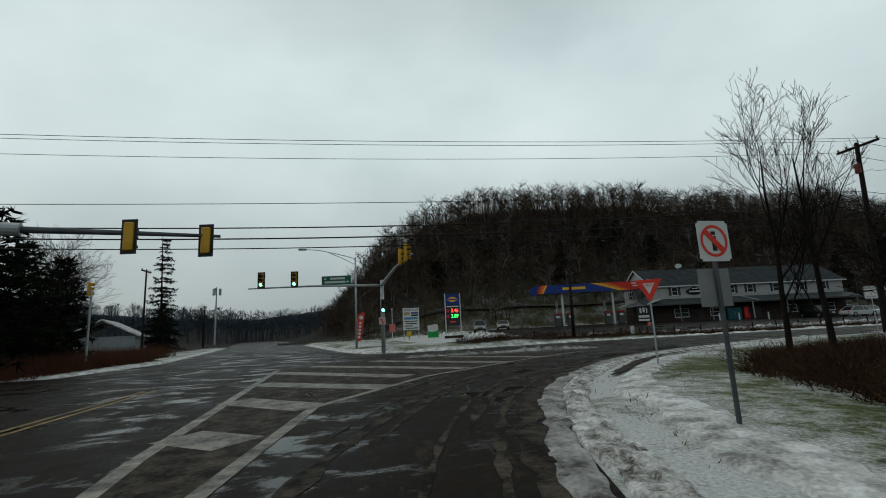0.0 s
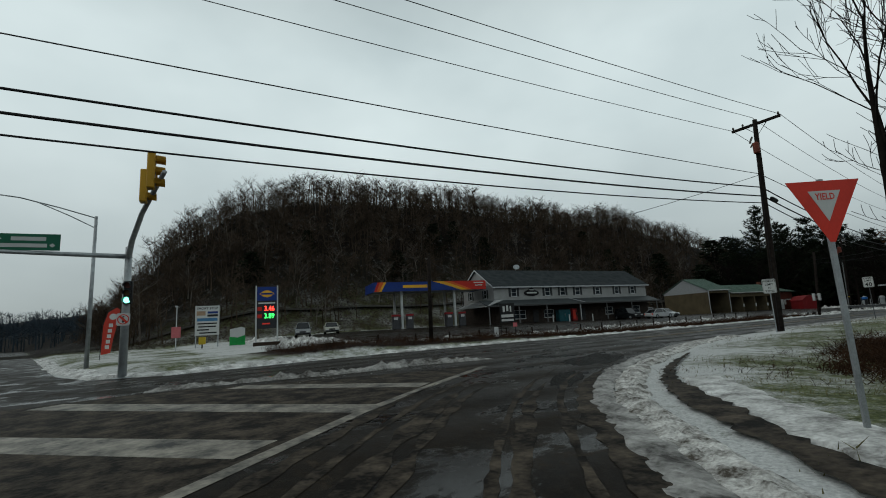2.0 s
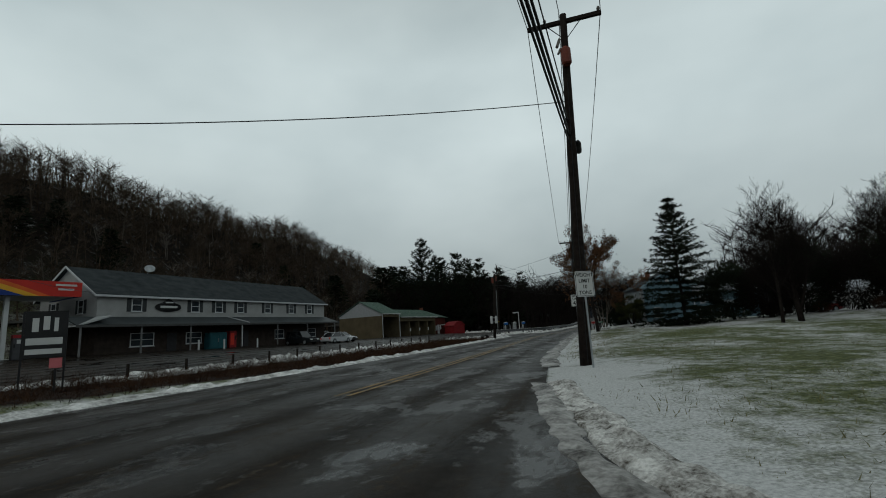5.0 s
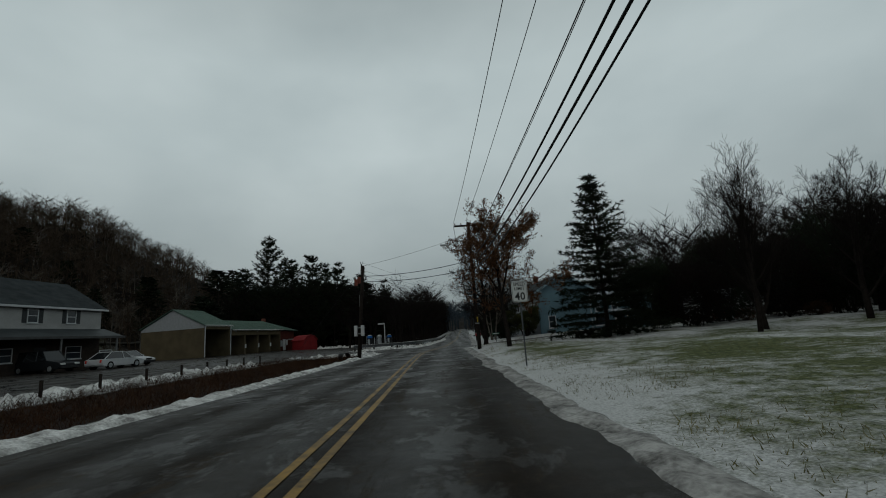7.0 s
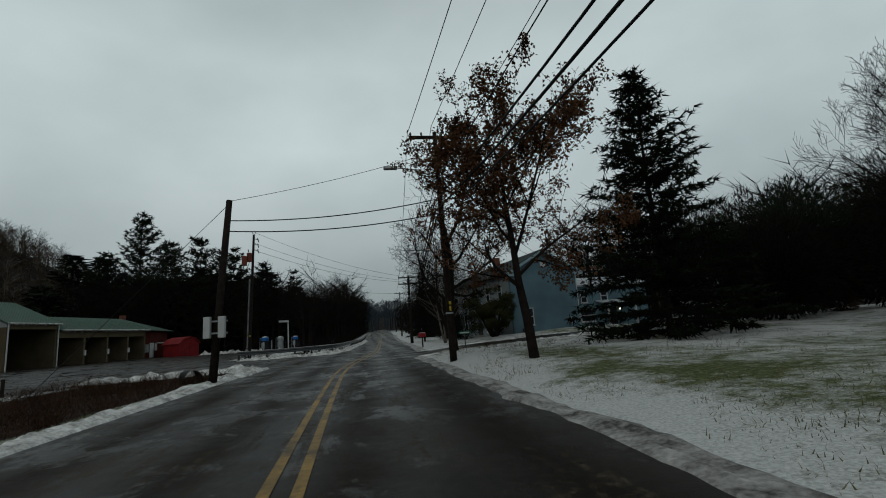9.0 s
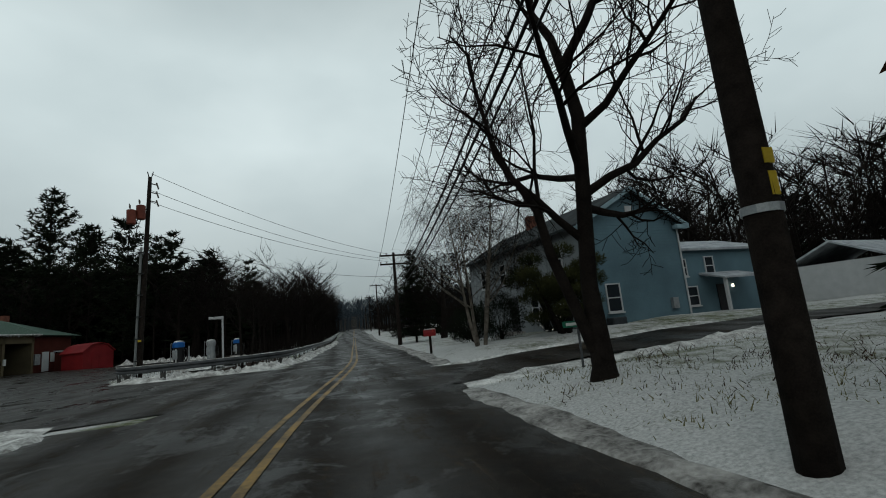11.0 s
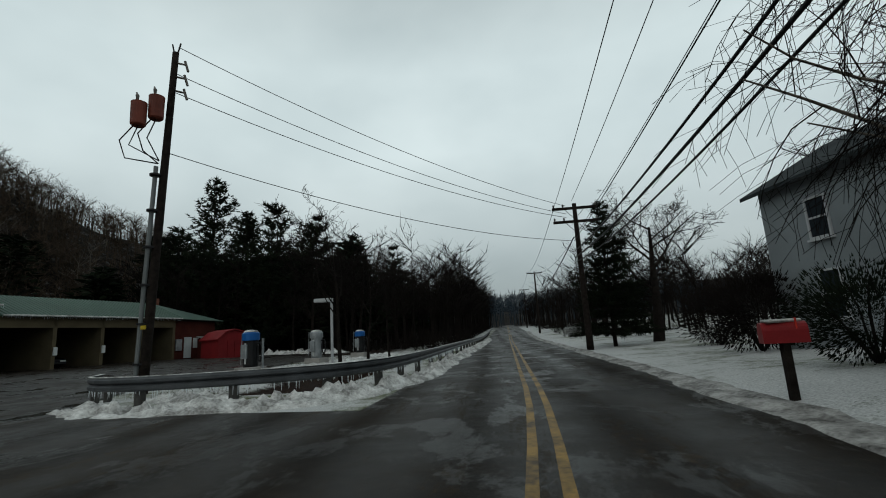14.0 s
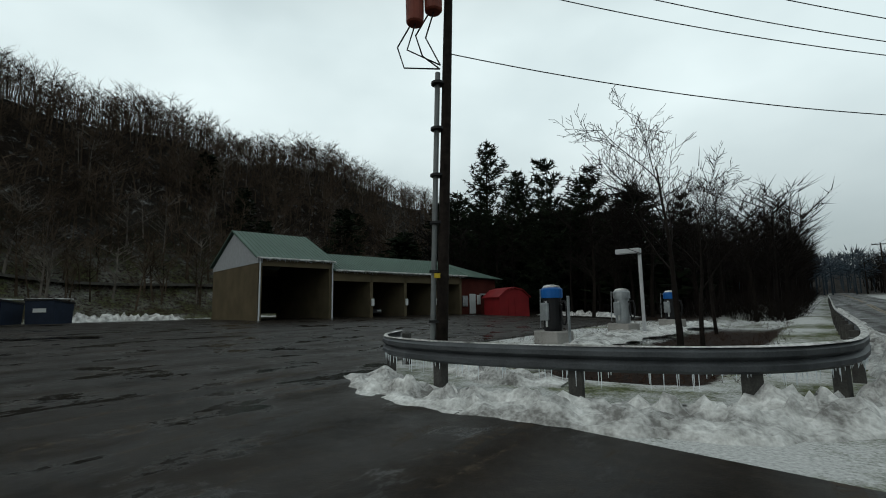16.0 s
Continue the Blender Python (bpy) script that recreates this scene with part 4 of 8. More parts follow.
prism(bm, [(-1.85, 1.95), (-0.95, 2.68), (0, 2.9), (0.95, 2.68), (1.85, 1.95), (1.85, 2.05), (0.95, 2.78), (0, 3.0), (-0.95, 2.78), (-1.85, 2.05)], -0.15, 3.15)
part("roof", bm, REDSHED, shed)
part("door", boxes((-0.75, -0.02, -0.05, 0.0, 0.1, 1.9), (0.02, 0.75, -0.05, 0.0, 0.1, 1.9)), REDSHED, shed)

# the blue house
house = thing("house", 11.2, 48.8, 0.3, 8, "two-storey house, pale blue gable and grey front", "house")
house.scale = (0.83, 0.83, 0.83)
HW, HL, HE, HR = 6.8, 14.0, 5.75, 7.6
part("gable_wall", boxes((0, HW, 0, 0.25, -0.5, HE)), BLUEWALL, house)
bm = bmesh.new()
prism(bm, [(0, HE), (HW, HE), (HW / 2, HR)], 0.01, 0.25)
siding(bm, 0, HW, 0.0, HE, 0.0, 0.16)
siding(bm, 0, HW, HE, HR, 0.0, 0.16, clip=lambda z: ((z - HE) / (HR - HE) * HW / 2, HW - (z - HE) / (HR - HE) * HW / 2))
part("lap_siding", bm, BLUEWALL, house, "pale blue lap boards")
part("front_wall", boxes((0, 0.25, 0.25, HL, -0.5, HE)), GREYSTONE, house, "grey-white front wall")
part("back_wall", boxes((HW - 0.25, HW, 0.25, HL, -0.5, HE)), BLUEWALL, house)
part("gable_wall", boxes((0.25, HW - 0.25, HL - 0.25, HL, -0.5, HE)), BLUEWALL, house)
bm = bmesh.new()
k = (HR - HE) / (HW / 2)
for s, xa in ((1, 0), (-1, HW)):
    xe = xa - s * 0.45
    prism(bm, [(xe, HE - k * 0.45), (HW / 2, HR), (HW / 2, HR + 0.14), (xe, HE - k * 0.45 + 0.14)], -0.4, HL + 0.4)
part("roof", bm, SHINGLE, house, "dark shingle roof with thin snow")
bm = bmesh.new()
for s, xa in ((1, 0), (-1, HW)):
    xe = xa - s * 0.47
    prism(bm, [(xe, HE - k * 0.47 - 0.16), (HW / 2, HR - 0.14), (HW / 2, HR + 0.1), (xe, HE - k * 0.47 + 0.1)], -0.46, -0.4)
    box(bm, min(xe, xe + s * 0.9), max(xe, xe + s * 0.9), -0.44, -0.1, HE - 0.42, HE - 0.2)
part("rake_board", bm, mat("blue_trim", (0.2, 0.29, 0.33), 0.6), house)
part("chimney", boxes((2.9, 3.5, 9.0, 9.6, 6.9, 8.5)), MATS["brick_chimney"], house)
window(house, pose(1.55, 0, 1.0, 0, 0, 180), 0.95, 1.5)
part("gable_vent", boxes((3.2, 3.7, -0.06, 0, 6.1, 6.7), bevel=0.01), TRIM, house)
for wy in (2.2, 5.0, 8.6, 11.6):
    window(house, pose(0, wy, 3.5, 0, 0, 90), 0.85, 1.4)
    if wy != 8.6:
        window(house, pose(0, wy, 0.9, 0, 0, 90), 0.85, 1.6)
part("door", boxes((-0.06, 0.02, 7.1, 8.1, 0.3, 2.5), bevel=0.01), DOOR_D, house)
part("steps", boxes((-1.5, 0, 6.6, 8.6, -0.6, 0.02), (-1.1, 0, 6.6, 8.6, 0.02, 0.18), (-0.7, 0, 6.6, 8.6, 0.18, 0.32)), CONCRETE, house, "snowy concrete front steps")
part("downspout", tubes(([(HW - 0.1, -0.08, HE - 0.3), (HW - 0.1, -0.08, 0.3), (HW - 0.1, -0.5, 0.05)], 0.05, 6)), TRIM, house)
part("utility_box", boxes((HW - 1.4, HW - 1.0, -0.2, 0, 0.9, 1.5)), STEEL, house)
part("tank", boxes((0.7, 1.6, -0.7, -0.15, -0.3, 0.75), bevel=0.05), mat("dark_cover", (0.03, 0.035, 0.04), 0.7), house)
# back wing with a porch
wing = part("back_wing", boxes((HW, HW + 9.0, 1.5, 8.0, -0.4, 4.3)), BLUEWALL, house)
bm = bmesh.new()
prism(bm, [(1.2, 4.25), (4.75, 5.3), (8.3, 4.25), (8.3, 4.4), (4.75, 5.45), (1.2, 4.4)], HW, HW + 9.3, axis="x")
part("wing_roof", bm, mat("snowy_roof", (0.3, 0.32, 0.34), 0.8, var=0.35, scale=1.5), wing, "low roof dusted with snow")
window(wing, pose(HW + 1.6, 1.5, 2.7, 0, 0, 180), 0.7, 1.1)
window(wing, pose(HW + 3.9, 1.5, 2.7, 0, 0, 180), 0.8, 1.2)
window(wing, pose(HW + 1.8, 1.5, 0.9, 0, 0, 180), 1.5, 1.2)
bm = bmesh.new()
prism(bm, [(1.5, 2.75), (-0.2, 2.35), (-0.2, 2.45), (1.5, 2.88)], HW + 2.9, HW + 6.4, axis="x")
part("porch_roof", bm, MATS["snowy_roof"], wing)
for px in (3.1, 6.2):
    part("porch_post", boxes((HW + px - 0.08, HW + px + 0.08, -0.1, 0.06, 0, 2.4)), TRIM, wing)
part("door", boxes((HW + 4.2, HW + 5.1, 1.44, 1.5, 0.05, 2.1)), DOOR_D, wing)
part("porch_lamp", boxes((HW + 5.5, HW + 5.62, 1.35, 1.47, 1.85, 2.05), bevel=0.02), glow("porch_light", (1.0, 0.9, 0.7), 3.0), wing, "small lit porch lamp")
# white garage up the drive
gz = land(31, 51)
garage = thing("garage", 29.6, 49.6, gz - 0.15, 12, "white garage with a low snowy roof", "garage")
garage.scale = (0.78, 0.78, 0.78)
part("wall", boxes((0, 8, 0, 6, 0, 2.7)), WHITE, garage)
bm = bmesh.new()
prism(bm, [(-0.3, 2.65), (3.0, 4.2), (6.3, 2.65), (6.3, 2.8), (3.0, 4.35), (-0.3, 2.8)], -0.3, 8.3, axis="x")
part("roof", bm, MATS["snowy_roof"], garage)
part("door", boxes((0.7, 3.4, -0.05, 0, 0.05, 2.2), bevel=0.01), SIDING, garage, "panelled garage door")
part("door", boxes((4.4, 7.2, -0.05, 0, 0.05, 2.2), bevel=0.01), SIDING, garage, "panelled garage door")


# ---- poles and cables ----
GLASSY = mat("insulator", (0.10, 0.09, 0.08), 0.3, var=0.1)
CANRED = mat("rusty_red_transformer", (0.13, 0.03, 0.018), 0.6, var=0.35, scale=2)


def crossarm(parent, top, z, half, dx=0.0, pins=(-1, -0.55, 1)):
    part("crossarm", boxes((top - half, top + half, -0.06, 0.06, z - 0.07, z + 0.07), bevel=0.01), WOODPOLE, parent)
    for p in pins:
        part("insulator", tubes(([(top + p * (half - 0.08), 0, z + 0.07), (top + p * (half - 0.08), 0, z + 0.16), (top + p * (half - 0.08), 0, z + 0.24)], [0.025, 0.06, 0.035], 8)), GLASSY, parent)
    part("brace", tubes(([(top - 0.55, 0.08, z), (top, 0.12, z - 0.6), (top + 0.55, 0.08, z)], 0.018, 5)), STEEL_D, parent)


def utility_pole(x, y, height, lean=0.0, radius=0.16, arms=1, label="dark wooden utility pole with a crossarm", group=""):
    p = thing("utility_pole", x, y, land(x, y) - 0.05, 0, label, "utility pole", group)
    n = 8
    part("shaft", tubes(([(lean * i / n, 0, height * i / n) for i in range(n + 1)], [radius * (1 - 0.42 * i / n) for i in range(n + 1)], 12)), WOODPOLE, p, smooth=True)
    for k in range(arms):
        crossarm(p, lean * (1 - 0.06 * k), height - 0.25 - 0.75 * k, 1.2)
    return p


U0 = utility_pole(4.95, 0.95, 11.5, lean=0.5, radius=0.19)
U0.scale = (0.92, 0.92, 0.92)
part("cutout", tubes(([(0.3, -0.15, 10.55), (0.2, -0.3, 10.2)], 0.05, 8), ([(0.3, -0.15, 10.2), (0.22, -0.3, 9.95)], 0.04, 8)), GLASSY, U0)
part("transformer", tubes(([(0.45, -0.24, 9.55), (0.45, -0.24, 9.6), (0.45, -0.24, 10.1), (0.45, -0.24, 10.18)], [0.12, 0.16, 0.16, 0.08], 12)), CANRED, U0, "small rusty transformer can")
part("splice_case", tubes(([(0.5, 0.35, 7.15), (0.5, 0.45, 7.1), (0.5, 0.95, 7.0), (0.5, 1.05, 7.0)], [0.04, 0.1, 0.1, 0.04], 8)), BLACK, U0)
part("ground_wire", tubes(([(0.05, -0.19, 0.1), (0.26, -0.16, 6), (0.4, -0.13, 9)], 0.012, 5)), WIRE, U0)
R1 = utility_pole(3.85, 33.9, 10.4, lean=-0.1, radius=0.16, arms=1)
R1.scale = (0.88, 0.88, 0.88)
part("street_lamp_arm", tubes(([(0.0, 0, 8.0), (-0.9, -0.2, 8.5), (-2.0, -0.4, 8.55)], [0.03, 0.03, 0.025], 6)), STEEL, R1)
part("lamp_head", boxes((-2.55, -1.95, -0.5, -0.28, 8.48, 8.62), bevel=0.03), STEEL, R1)
part("marker_tag", boxes((-0.05, 0.05, -0.145, -0.115, 2.45, 2.58)), mat("yellow_tag", (0.42, 0.3, 0.02), 0.5), R1, "yellow tag on the shaft")
part("marker_tag", boxes((-0.04, 0.04, -0.145, -0.115, 2.18, 2.38)), MATS["yellow_tag"], R1, "yellow tag on the shaft")
part("pole_band", tubes(([(-0.02, 0, 2.05), (-0.02, 0, 2.12)], 0.162, 12)), STEEL, R1)
utility_pole(5.9, 70.2, 7.9, radius=0.19, arms=2, label="dark wooden utility pole with two crossarms")
far_poles = []
for y in (118, 160, 205, 255):
    far_poles.append(utility_pole(centre(y) + 4.6, y, 9.6, radius=0.17, arms=1, group="roadside poles"))
LA = thing("utility_pole", -4.6, 34.0, land(-4.6, 34.0) - 0.05, 0, "short dark wooden pole with white cabinets", "utility pole")
LA.scale = (0.92, 0.92, 0.92)
part("shaft", tubes(([(0, 0, 0), (0.25, 0.05, 3.5), (0.52, 0.13, 7.2)], [0.16, 0.14, 0.12], 12)), WOODPOLE, LA, smooth=True)
for s in (-1, 1):
    part("cabinet", boxes((0.12 + s * 0.26 - 0.12, 0.12 + s * 0.26 + 0.12, -0.32, -0.1, 1.75, 2.55), bevel=0.02), WHITE, LA, "white equipment cabinet")
part("bracket", boxes((-0.3, 0.55, -0.12, -0.06, 1.9, 1.96), (-0.3, 0.55, -0.12, -0.06, 2.35, 2.41)), STEEL, LA)
LB = thing("utility_pole", -8.85, 57.55, 0.12, 0, "tall wooden pole with transformers and a pale conduit", "utility pole")
LB.scale = (0.88, 0.88, 0.88)
part("shaft", tubes(([(0.38 * i / 8, 0.2 * i / 8, 11.9 * i / 8) for i in range(9)], [0.155 - 0.006 * i for i in range(9)], 12)), WOODPOLE, LB, smooth=True)
part("conduit", tubes(([(-0.2, -0.1, 0.1), (-0.09, -0.06, 3.7), (0.04, -0.02, 7.5)], 0.07, 10)), mat("pale_conduit", (0.14, 0.15, 0.15), 0.5), LB, "pale plastic conduit")
for k in range(6):
    part("strap", tubes(([(-0.12 + 0.035 * k, -0.04, 0.9 + 1.25 * k), (-0.12 + 0.035 * k, -0.04, 0.96 + 1.25 * k)], 0.185, 12)), BLACK, LB)
part("strap_label", boxes((0.0, 0.16, -0.24, -0.2, 2.0, 2.12)), MATS["yellow_tag"], LB)
for ox, oy, oz in ((-0.15, -0.18, 9.15), (-0.53, -0.5, 8.8)):
    part("transformer", tubes(([(ox + 0.2, oy, oz), (ox + 0.2, oy, oz + 0.05), (ox + 0.2, oy, oz + 0.78), (ox + 0.2, oy, oz + 0.84), (ox + 0.2, oy, oz + 0.9)], [0.19, 0.235, 0.245, 0.25, 0.1], 18)), CANRED, LB, "rusty red transformer can", smooth=False)
    part("bushing", tubes(([(ox + 0.12, oy, oz + 0.95), (ox + 0.12, oy, oz + 1.12), (ox + 0.08, oy, oz + 1.25)], [0.04, 0.06, 0.02], 8)), GLASSY, LB)
    part("drop_lead", tubes(([(ox + 0.1, oy, oz + 0.1), (ox - 0.35, oy - 0.1, oz - 0.5), (ox - 0.2, oy, oz - 1.1), (0.1, 0.0, 7.6)], 0.022, 6)), WIRE, LB)
    part("drop_lead", tubes(([(ox + 0.25, oy, oz + 0.1), (ox + 0.0, oy - 0.1, oz - 0.7), (0.12, 0.0, 7.7)], 0.022, 6)), WIRE, LB)
for k in range(3):
    part("cutout", tubes(([(0.4, 0.2, 11.5 - 0.55 * k), (0.75, 0.25, 11.4 - 0.55 * k)], 0.035, 6), ([(0.72, 0.25, 11.55 - 0.55 * k), (0.82, 0.3, 11.15 - 0.55 * k)], 0.045, 8)), GLASSY, LB)
part("pin", tubes(([(0.34, 0.2, 11.8), (0.24, 0.2, 12.25)], 0.03, 6), ([(0.44, 0.2, 11.8), (0.56, 0.2, 12.25)], 0.03, 6)), BLACK, LB)
WP = thing("service_pole", -8.5, -10.4, land(-8.5, -10.4) - 0.05, 0, "plain dark wooden service pole beside the ditch", "utility pole")
part("shaft", tubes(([(0, 0, 0), (0.05, 0.08, 5.2)], [0.13, 0.10], 10)), WOODPOLE, WP, smooth=True)
part("insulator", tubes(([(0.05, 0.0, 5.0), (0.05, -0.15, 5.0)], 0.04, 6)), GLASSY, WP)
utility_pole(2.6, -54.0, 10.6, radius=0.19, label="wooden utility pole behind dark evergreens")


def cable(name, a, b, sag, radius, label, group="overhead cables"):
    """One hanging cable between two points."""
    a, b = Vector(a), Vector(b)
    n = 26
    pts = []
    for i in range(n + 1):
        t = i / n
        p = a.lerp(b, t)
        p.z -= 4 * sag * t * (1 - t)
        pts.append(p)
    base = pts[0].copy()
    bm = tubes(([p - base for p in pts], radius, 5))
    ob = link(name, bm, WIRE, smooth=True)
    ob.location = base
    return tagged(ob, label, "cable", group)


THIN, THICK = "thin black power line hanging between poles", "thick black telephone cable hanging between poles"
P = {"S0": (2.6, -54.0, 0.0, 10.6), "U0": (5.4, 1.0, 0.1, 10.5), "R1": (3.75, 33.9, 0.2, 9.1), "R2": (5.9, 70.2, 0.0, 7.9)}
line = ["S0", "U0", "R1", "R2"]
for k, (a, b) in enumerate(zip(line, line[1:])):
    (ax, ay, az, ah), (bx, by, bz, bh) = P[a], P[b]
    for o in (-1.1, -0.1, 1.1):
        top = 0.35 if o == -0.1 else 0.02
        cable("power_line", (ax + o, ay, az + ah + top - 0.2), (bx + o, by, bz + bh + top - 0.2), 0.5, 0.013, THIN)
    for hz, r, sg in ((7.7, 0.016, 0.35), (7.0, 0.03, 0.8), (6.55, 0.034, 0.85), (6.2, 0.024, 0.95)):
        fa, fb = ah / 10.5, bh / 10.5
        cable("telephone_cable", (ax - 0.2 * fa, ay, az + hz * (fa if k else 1.0)), (bx - 0.2, by, bz + hz * fb), sg, r, THICK)
prev = P["R2"]
for q, y in zip(far_poles, (118, 160, 205, 255)):
    cur = (centre(y) + 4.6, y, land(centre(y) + 4.6, y), 9.6)
    for o in (-1.1, 1.1):
        cable("power_line", (prev[0] + o, prev[1], prev[2] + prev[3] - 0.2), (cur[0] + o, cur[1], cur[2] + cur[3] - 0.2), 0.8, 0.015, THIN)
    cable("telephone_cable", (prev[0] - 0.2, prev[1], prev[2] + 6.0), (cur[0] - 0.2, cur[1], cur[2] + 6.0), 0.8, 0.035, THICK)
    prev = cur
for za, zb in ((5.8, 6.4), (5.4, 5.8)):
    cable("telephone_cable", (-4.15, 34.1, za), (3.8, 33.9, zb), 0.25, 0.022, THICK)
cable("guy_wire", (-4.12, 34.12, 6.55), (3.8, 33.95, 8.4), 0.15, 0.010, "thin steel wire slung across the road")
cable("guy_wire", (-4.12, 34.12, 6.45), (-8.6, 31.0, 0.0), 0.02, 0.010, "thin steel guy wire down to the ground")
for k, (z1, z2) in enumerate(((10.8, 7.75), (9.85, 7.3), (9.2, 7.1))):
    cable("power_line", (-8.45, 57.75, z1), (5.4, 70.1, z2), 0.55, 0.013, THIN)
cable("power_line", (-8.6, 57.7, 7.2), (5.6, 70.1, 5.8), 0.6, 0.013, THIN)
cable("service_wire", (5.25, 1.0, 7.75), (-8.45, -10.3, 5.1), 0.35, 0.013, "thin service wire slung over the junction")
cable("service_wire", (-8.45, -10.3, 5.1), (-34.7, 16.4, 6.2), 0.7, 0.012, "thin service wire to the store")
cable("service_wire", (3.8, 33.9, 7.0), (13.7, 49.2, 6.1), 0.5, 0.012, "thin service wire to the blue house")
cable("service_wire", (3.9, 33.9, 7.3), (16.4, 49.4, 4.9), 0.5, 0.012, "thin service wire to the blue house")

# ---- traffic signals and the street lamp ----
SIGY = mat("signal_yellow", (0.42, 0.23, 0.015), 0.5, var=0.15)
LENS_OFF = {"red": mat("dull_red_lens", (0.07, 0.008, 0.006), 0.3), "amber": mat("dull_amber_lens", (0.08, 0.04, 0.006), 0.3), "green": mat("dull_green_lens", (0.006, 0.05, 0.03), 0.3)}
GREEN_ON = glow("green_signal_light", (0.15, 1.0, 0.62), 5.0)


def signal(name, x, y, z, turn, lit=True, plate=True, label="black traffic signal showing a green light", body=None):
    """A three-lens head; the lenses face local -y, the top is at z = 0."""
    s = thing(name, x, y, z, turn, label, "traffic signal", "traffic signals")
    s.scale = (0.8, 0.8, 0.8)
    part("housing", boxes((-0.17, 0.17, -0.1, 0.1, -1.05, 0), bevel=0.03), body or SIGY, s)
    if plate:
        part("backplate", boxes((-0.29, 0.29, -0.02, 0.0, -1.18, 0.13), bevel=0.01), BLACK, s, "black backplate")
    for k, c in enumerate(("red", "amber", "green")):
        zc = -0.19 - 0.335 * k
        bm = bmesh.new()
        bmesh.ops.create_circle(bm, cap_ends=True, segments=16, radius=0.135)
        bm.transform(pose(0, -0.108, zc, 90, 0, 0))
        part("lens", bm, GREEN_ON if lit and c == "green" else LENS_OFF[c], s, "lit green lens" if lit and c == "green" else "")
        bm = bmesh.new()
        ring = [(0.15 * math.cos(a), zc + 0.15 * math.sin(a)) for a in (math.radians(-20 + 220 * i / 10) for i in range(11))]
        ra = [bm.verts.new((px, -0.1, pz)) for px, pz in ring]
        rb = [bm.verts.new((px, -0.34, pz - 0.02)) for px, pz in ring]
        for i in range(10):
            bm.faces.new((ra[i], ra[i + 1], rb[i + 1], rb[i]))
        bmesh.ops.solidify(bm, geom=bm.faces[:], thickness=0.008)
        part("visor", bm, BLACK if plate else (body or SIGY), s)
    return s


mast = thing("signal_mast", -5.15, -25.2, land(-5.15, -25.2) - 0.02, 0, "galvanised signal mast with two long arms", "signal mast")
part("shaft", tubes(([(0, 0, 0), (0, 0, 2.4), (0, 0, 4.75)], [0.14, 0.125, 0.11], 12)), STEEL, mast, smooth=True)
part("base_plate", boxes((-0.3, 0.3, -0.3, 0.3, 0, 0.06), bevel=0.01), STEEL, mast)
part("arm", tubes(([(0, 0, 4.4), (-0.15, -4.2, 4.5), (-0.3, -8.3, 4.45)], [0.09, 0.065, 0.04], 10)), STEEL, mast, smooth=True)
part("arm", tubes(([(0, 0, 4.4), (2.2, 0.15, 4.6), (5.2, 0.45, 4.85), (8.9, 0.9, 4.95)], [0.1, 0.085, 0.07, 0.05], 10)), STEEL, mast, smooth=True)
for k, (dx, dy) in enumerate(((-0.25, -5.5), (-0.3, -7.5))):
    signal("traffic_signal", -5.05 + dx, -25.2 + dy, 5.35, 82, True, True)
for dx, dy in ((7.1, 0.5), (8.4, 0.65)):
    signal("traffic_signal", -5.15 + dx, -25.2 + dy, 5.5, 175, False, False, label="yellow traffic signal head seen from behind")
signal("traffic_signal", -4.95, -25.15, 3.45, 75, True, False, label="black traffic signal on the mast showing green", body=BLACK)


def plate_sign(name, x, y, z, turn, label, w, h, material, post=True, post_h=None, border=None, category="road sign", round_=0.03, post_mat=None):
    """A sheet-metal sign facing local -y with its centre z metres above the ground."""
    g = land(x, y)
    s = thing(name, x, y, g - 0.02, turn, label, category)
    if post:
        ph = post_h or z + h / 2
        part("post", boxes((-0.024, 0.024, 0.01, 0.04, 0, ph)), post_mat or STEEL_D, s)
    bm = boxes((-w / 2, w / 2, -0.006, 0.0, z - h / 2, z + h / 2))
    vert = [e for e in bm.edges if abs(e.verts[0].co.y - e.verts[1].co.y) > 0.001]
    bmesh.ops.bevel(bm, geom=vert, offset=round_, segments=3, affect="EDGES")
    face = part("plate", bm, material, s)
    if border:
        t = 0.012
        a, b, c, d = -w / 2 + 0.02, w / 2 - 0.02, z - h / 2 + 0.02, z + h / 2 - 0.02
        part("border", boxes((a, b, -0.009, -0.006, c, c + t), (a, b, -0.009, -0.006, d - t, d), (a, a + t, -0.009, -0.006, c + t, d - t), (b - t, b, -0.009, -0.006, c + t, d - t)), border, face)
    return s, face


def text_on(face, text, size, x, z, material=None, width=1.0):
    return letters(text, size, material or SIGN_K, face, Matrix.Translation((x, -0.0085, z)) @ Matrix.Rotation(radians(90), 4, "X"), width=width, thick=0.0015)


s, f = plate_sign("speed_limit_sign", 4.28, 16.8, 2.67, 8, "white speed limit sign on a dark post", 0.61, 0.76, SIGN_W, border=SIGN_K)
s.scale = (0.9, 0.9, 0.93)
text_on(f, "SPEED", 0.17, 0, 2.93)
text_on(f, "LIMIT", 0.17, 0, 2.77)
text_on(f, "40", 0.40, 0, 2.48)
s, f = plate_sign("weight_limit_sign", 5.15, 0.1, 2.45, 32, "white weight limit sign on a steel post", 0.61, 0.76, SIGN_W, border=SIGN_K, post_mat=STEEL)
s.scale = (0.88, 0.88, 0.88)
for k, wd in enumerate(("WEIGHT", "LIMIT", "10", "TONS")):
    text_on(f, wd, 0.155, 0, 2.71 - 0.175 * k)
